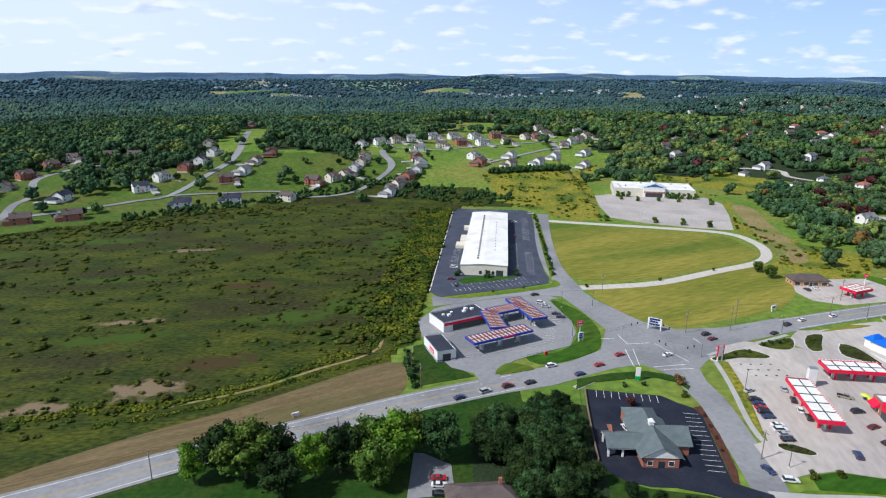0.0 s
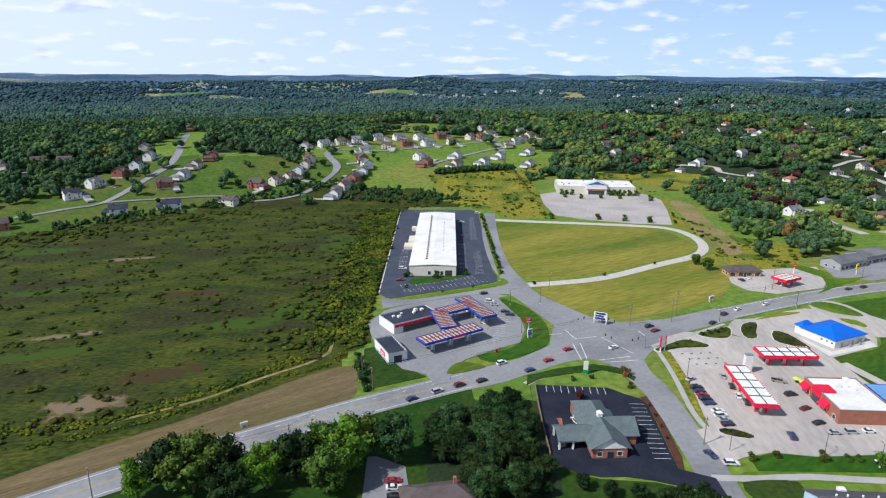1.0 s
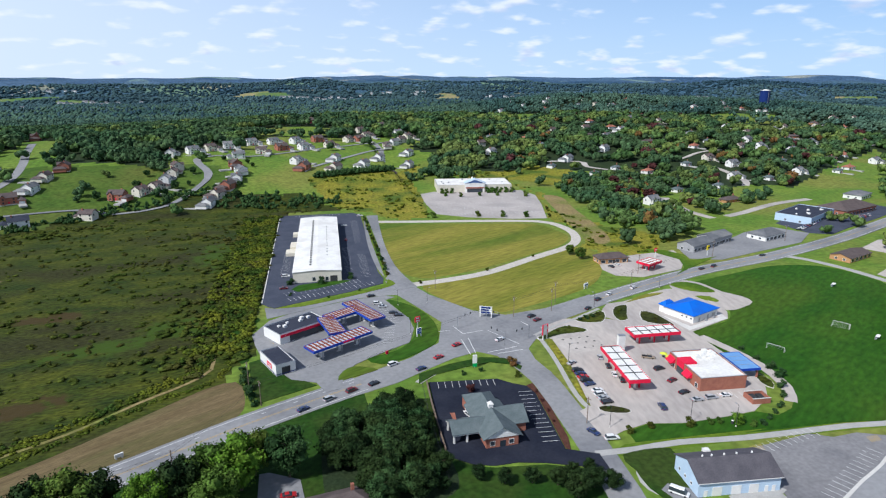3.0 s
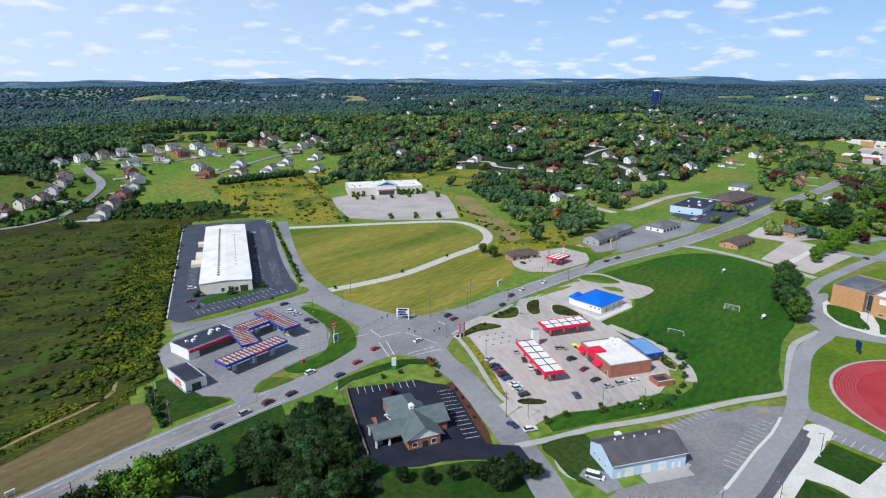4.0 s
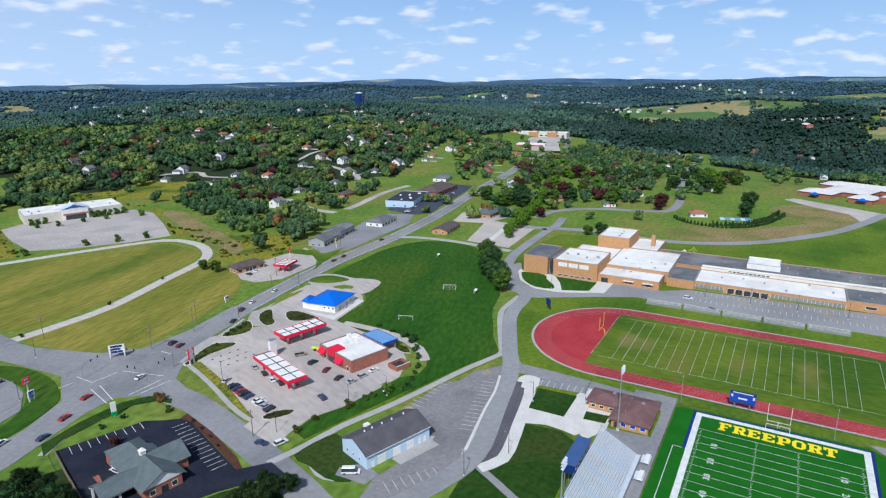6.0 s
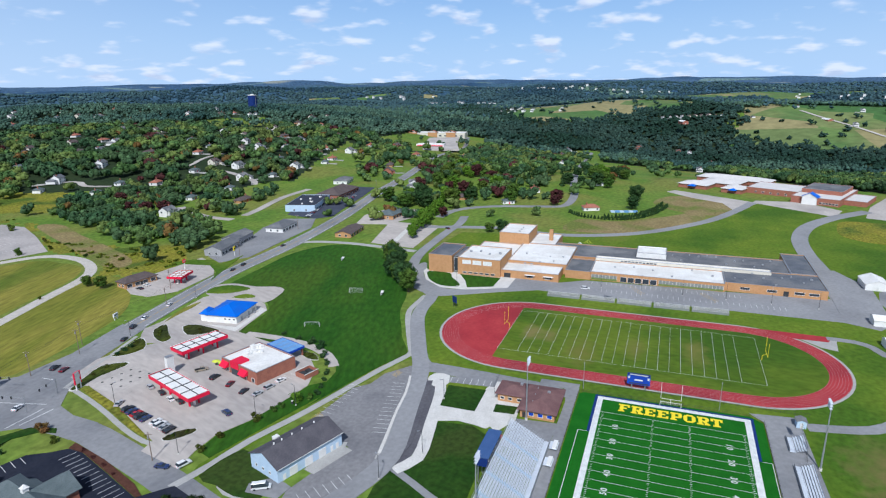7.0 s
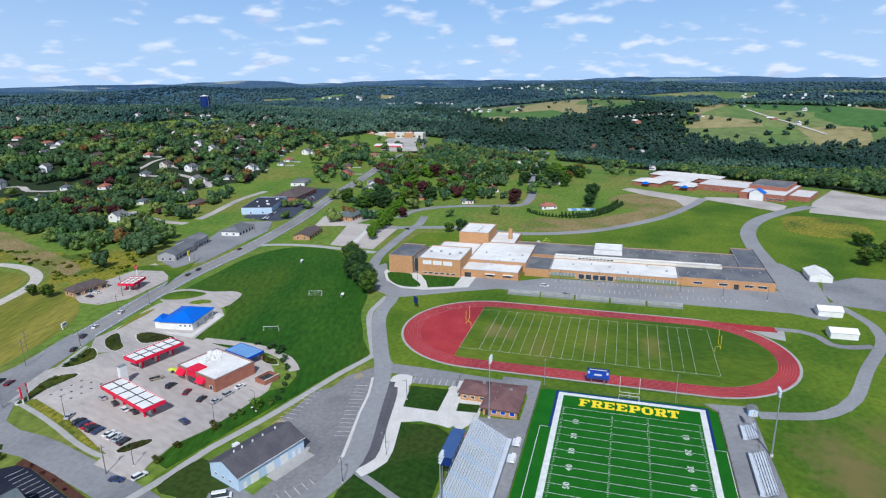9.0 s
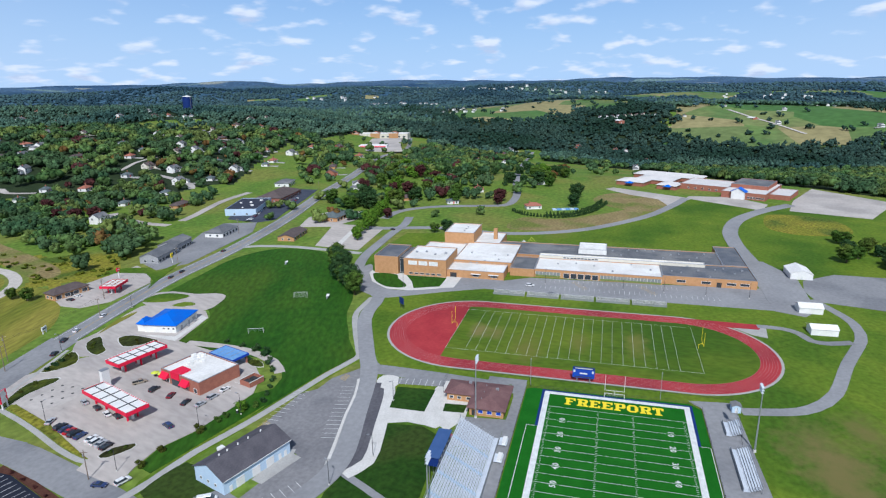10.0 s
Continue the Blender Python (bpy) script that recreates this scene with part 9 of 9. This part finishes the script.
CARS_FORECOURT = [
    (178.2, 283.4, 30, "sedan", "white"), (51.8, 304.8, -10, "suv", "white"), (53.7, 299.7, -10, "sedan", "silver"), (57.4, 289.7, -10, "sedan", "black"),
    (59.1, 285.7, -10, "sedan", "black"), (50.5, 317.3, 20, "sedan", "black"), (52.8, 440.0, 84, "sedan", "maroon"), (57.3, 484.0, 0, "sedan", "white"),
    (74.9, 515.4, 0, "suv", "white"), (6.8, 365.3, 0, "suv", "white"), (4.8, 343.1, 0, "sedan", "maroon"), (150.9, 198.1, 5, "suv", "black"),
    (149.9, 188.0, 20, "sedan", "maroon"), (148.4, 178.5, 10, "sedan", "black"), (149.7, 172.3, -5, "sedan", "silver"), (155.8, 172.2, -5, "suv", "silver"),
    (162.2, 172.2, -5, "sedan", "white"), (133.8, 171.6, 75, "suv", "blue"),
]
CARS_CAMPUS = [
    (152.8, 208.7, -30, "pickup", "tan"), (132.7, 214.4, 70, "sedan", "silver"), (131.8, 206.1, 70, "sedan", "black"), (130.3, 198.7, 70, "sedan", "white"),
    (130.9, 193.9, 70, "sedan", "black"), (118.5, 213.0, 25, "sedan", "silver"), (105.3, 158.8, -8, "suv", "white"), (329.2, 98.5, -75, "suv", "white"),
    (319.9, 83.2, -75, "sedan", "black"), (101.1, 163.8, -70, "sedan", "blue"), (418.4, 240.5, 60, "sedan", "black"), (-0.8, 158.8, 0, "sedan", "red"),
    (-0.7, 155.6, 0, "sedan", "white"), (-0.4, 151.8, 0, "sedan", "black"), (63.5, 186.6, 100, "sedan", "white"), (81.5, 179.2, 80, "sedan", "silver"),
    (109.2, 128.4, -50, "van", "white"), (470.3, 382.0, 25, "sedan", "white"),
]
CARS_ROWS = [
    (117.6, 206.2, 2, "suv", "black"), (117.3, 203.3, 2, "sedan", "blue"), (117.0, 200.4, 2, "sedan", "red"), (116.7, 197.4, 2, "suv", "black"),
    (116.6, 194.3, 2, "sedan", "blue"), (117.0, 189.0, 2, "sedan", "white"), (116.6, 186.1, 2, "suv", "white"), (116.3, 183.2, 2, "sedan", "silver"),
    (116.0, 180.2, 2, "sedan", "black"), (398.0, 372.0, 115, "sedan", "black"), (402.1, 374.0, 115, "sedan", "white"), (406.2, 376.0, 115, "sedan", "silver"),
    (410.3, 378.0, 115, "sedan", "blue"), (414.4, 380.0, 115, "sedan", "maroon"), (418.5, 382.0, 115, "sedan", "black"), (422.6, 384.0, 115, "sedan", "white"),
    (426.7, 386.0, 115, "sedan", "silver"), (430.8, 388.0, 115, "sedan", "blue"),
]
CARS_TOWN = [
    (470.0, 386.0, 110, "suv", "black"), (474.2, 387.6, 110, "suv", "white"), (478.4, 389.2, 110, "suv", "silver"), (482.6, 390.8, 110, "suv", "blue"),
    (486.8, 392.4, 110, "suv", "red"), (491.0, 394.0, 110, "suv", "black"), (495.2, 395.6, 110, "suv", "white"), (206, 328, 100, "sedan", "black"),
    (212, 330, 100, "sedan", "white"), (236, 331, 100, "sedan", "white"), (241, 331, 100, "sedan", "white"),
]
for spots in (CARS_HIGHWAY, CARS_FORECOURT, CARS_CAMPUS, CARS_ROWS, CARS_TOWN):
    for x, y, rot, kind, colour in spots:
        car(x, y, rot, kind, colour)


patch("ground_station_grass", [(262, 352), (268, 338), (263, 326), (286, 329), (264, 318), (236, 303), (250, 314), (258, 330), (252, 348), (240, 352), (252, 358)], M["lawn"], "mown grass between two highway lots", 0.16)
# ---- poles, signs, street furniture ----
def utility_pole(x, y, rot, h=11):
    g = thing("utility_pole", x, y, height(x, y), rot, "weathered wooden utility pole with cross arm", "utility pole", "utility poles")
    part("pole", Mesh().tube((0, 0, -0.5), (0, 0, h), 0.17, 0.12, 7), M["wood"], g)
    arm = part("cross_arm", Mesh().box(-1.2, -0.07, h - 0.9, 1.2, 0.07, h - 0.75), M["wood"], g)
    for k in (-1.05, 1.05):
        part("insulator", Mesh().tube((k, 0, h - 0.75), (k, 0, h - 0.5), 0.05, n=5), M["wall_white"], arm)
    part("transformer", Mesh().tube((0.35, 0, h - 2.4), (0.35, 0, h - 1.5), 0.22, n=8), M["metal"], g)
    return g


def lamp_post(x, y, rot, h=8.5, label="dark slim lamp post with one arm"):
    g = thing("street_lamp", x, y, 0.08, rot, label, "street lamp", "lamp posts")
    part("pole", Mesh().tube((0, 0, 0), (0, 0, h), 0.11, 0.07, 7), M["dark_metal"], g)
    part("arm", Mesh().tube((0, 0, h - 0.15), (1.2, 0, h), 0.05), M["dark_metal"], g)
    part("head", Mesh().box(0.8, -0.18, h - 0.02, 1.7, 0.18, h + 0.14), M["metal"], g)
    part("footing", Mesh().tube((0, 0, -0.1), (0, 0, 0.5), 0.28, n=8), M["concrete"], g)
    return g


POLES = [(-87, 158), (-33.5, 184 - 9), (-12.6, 226.9), (-8.2, 214), (114.7, 268), (143.5, 280), (196, 290), (282, 328), (361, 348), (455, 370), (540, 400), (215, 312), (102, 170), (88, 320), (137, 271)]
for k, (x, y) in enumerate(POLES):
    utility_pole(x, y, 115 + 4 * (k % 3), 10.5 + (k % 3))
wires = thing("power_line", 0, 0, 0.0, 0, "thin dark overhead wires between poles", "cable")
for a, b in (((-160, 124), (-87, 158)), ((-87, 158), (-33.5, 175)), ((-33.5, 175), (-8.2, 214)), ((-8.2, 214), (114.7, 268)), ((114.7, 268), (143.5, 280)), ((143.5, 280), (196, 290)), ((196, 290), (282, 328))):
    for s in (-1.0, 1.0):
        w = Mesh()
        pts = [(a[0] + (b[0] - a[0]) * t / 8, a[1] + (b[1] - a[1]) * t / 8 + s * 0.9, 10.3 - 1.2 * math.sin(math.pi * t / 8)) for t in range(9)]
        ring = [(x + dx, y, z + dz) for x, y, z in pts for dx, dz in ((0, 0.035), (0.03, -0.02), (-0.03, -0.02))]
        w.add(ring, [(3 * i + j, 3 * i + (j + 1) % 3, 3 * i + 3 + (j + 1) % 3, 3 * i + 3 + j) for i in range(8) for j in range(3)])
        part("wire", w, M["dark_metal"], wires)
for x, y, r in ((108.4, 165.5, 180), (150.8, 153.5, 90), (137.4, 160.4, 90), (148, 95.5, 140), (182, 107, 160), (118, 215, 0), (62, 300, 180), (60, 262, 180), (299, 166, 90), (78, 300, 0), (160, 268, 120), (212, 286, 120), (130, 100, 60)):
    lamp_post(x, y, r)
for k in range(6):
    lamp_post(*cw(74, 20 - k * 22), CR, 9)
for x, y, r in ((83, 262, 25), (112, 243, 205), (98, 238, 115), (100, 268, 295)):
    g = thing("traffic_light", x, y, 0.1, r, "grey traffic signal mast over the crossing", "traffic light", "traffic signals")
    part("pole", Mesh().tube((0, 0, 0), (0, 0, 6.5), 0.14, 0.1), M["metal"], g)
    arm = part("mast_arm", Mesh().tube((0, 0, 6.0), (9, 0, 6.6), 0.09, 0.05), M["metal"], g)
    for k in (5, 8.6):
        part("signal_head", Mesh().box(k - 0.18, -0.18, 5.4, k + 0.18, 0.18, 6.5), M["dark_metal"], arm)


def sign_board(x, y, rot, w, z0, z1, material, posts, label, bars=2, bar_mat="paint_white"):
    g = thing("road_sign", x, y, 0.1, rot, label, "sign")
    for k in posts:
        part("post", Mesh().box(k - 0.2, -0.2, 0, k + 0.2, 0.2, z1 - 0.1), M["wall_white"] if z1 < 8 else M["metal"], g)
    part("panel", Mesh().box(-w / 2, -0.25, z0, w / 2, 0.25, z1), material, g)
    for k in range(bars):
        zz = z0 + (z1 - z0) * (k + 0.5) / bars
        for s in (-1, 1):
            part("lettering_bar", Mesh().box(-w * 0.38, s * 0.27 - 0.01, zz - (z1 - z0) * 0.13, w * (0.38 - 0.12 * (k % 2)), s * 0.27 + 0.01, zz + (z1 - z0) * 0.13), M[bar_mat], g)
    return g


sign_board(101, 271.5, -30, 6.4, 2.2, 6.0, M["wall_white"], (-2.9, 2.9), "white double-post sign board beside the crossing", 3, "navy")
sign_board(118.2, 239.0, 20, 3.4, 2.4, 7.4, M["red"], (-1.2, 1.2), "red fuel price sign on posts", 4)
sign_board(63.8, 264, 20, 2.8, 5.0, 7.6, M["red"], (0,), "red and white fuel station sign on a pole", 2)
sign_board(63.0, 258, 20, 2.6, 1.6, 4.4, M["wall_white"], (-1, 1), "white price board beside the forecourt", 3, "blue")
sign_board(78.0, 221.5, -5, 1.8, 0.4, 5.6, M["wall_white"], (0,), "tall white and green bank sign", 0)
gs = sign_board(78.0, 221.46, -5, 1.84, 0.3, 1.9, M["green"], (0,), "green base panel of the bank sign", 0)
sign_board(170.5, 296, 25, 3.6, 1.4, 3.4, M["wall_white"], (-1.2, 1.2), "small white field notice board", 1, "navy")
sign_board(282, 333, 20, 2.4, 4.0, 7.0, M["yellow"], (0,), "yellow roadside shop sign on a pole", 1, "dark_metal")
sign_board(-52, 193, 25, 2.6, 0.6, 1.8, M["wall_white"], (-0.9, 0.9), "small white sign beside the hay strip", 0)
sign_board(45, 243.5, 25, 1.2, 0.3, 1.8, M["red"], (0,), "small red entrance marker", 0)
sign_board(245, 338, 10, 2.2, 4.5, 6.6, M["red"], (0,), "red station sign on a pole", 1)
# painted marks at the crossing
def marks():
    m = Mesh()
    for a, b in (((81.1, 250.1), (80.2, 233.5)), ((84.7, 250.5), (82.8, 234.2)), ((83.8, 255.5), (94.2, 256.8)), ((96.4, 256.1), (104.9, 238)), ((88, 233.2), (102.8, 235.6)), ((92, 231.0), (104.4, 231.9)), ((116, 262), (117.5, 256.4)), ((82, 265.7), (83.8, 255.5)), ((72.4, 260.9), (79.2, 261.5))):
        m.bar(a, b, 0.32, 0.006, lot_top(crossing))
    return m


part("crossing_lines", marks(), M["paint_white"], crossing, "white stop lines and crossing marks")
lane = Mesh()
dashes(lane, HIGHWAY[10:15], 0.18, road_z + 0.02, 3, 9, 3.2)
dashes(lane, HIGHWAY[4:8], 0.18, road_z + 0.02, 3, 9, 3.0)
structure("road_lane_dashes", lane, M["paint_white"], "white dashed lane lines", "road")
# guard rail and kerbs
fence([(36, 242), (47.5, 247.5), (50, 247)], 0.8, "low grey guard rail before the forecourt", 2.0)
for x, y in ((151, 155.5), (153, 155.2)):
    b = thing("waste_bin", x, y, 0.1, 0, "dark cylindrical waste bin with pale lid", "waste bin", "waste bins")
    part("body", Mesh().tube((0, 0, 0), (0, 0, 1.2), 0.45, 0.4, 10), M["dark_metal"], b)
    part("lid", Mesh().tube((0, 0, 1.2), (0, 0, 1.35), 0.46, 0.3, 10), M["wall_white"], b)
for k, (x, y) in enumerate(((266.7, 196.5), (300, 260))):
    b = thing("team_bench", x + 10 * k, y, 0.06, 30, "small white covered team bench on the sports field", "bench")
    part("roof", Mesh().box(-2, -0.8, 1.6, 2, 0.8, 1.7), M["wall_white"], b)
    part("back", Mesh().box(-2, 0.7, 0, 2, 0.8, 1.6), M["wall_white"], b)
    part("seat", Mesh().box(-1.8, 0.1, 0.4, 1.8, 0.5, 0.48), M["alu"], b)
for x, y in ((1600, 260), (1900, -116), (1780, -40)):
    shed(x, y, 30, 30, 14, 6, M["brick_red"], M["roof_white"], "red farm barn with a white roof")
road("road_farm", [(1880, 20), (1800, -30), (1720, -95), (1640, -150)], 9, M["gravel"], "pale farm track between fields", 0.6)
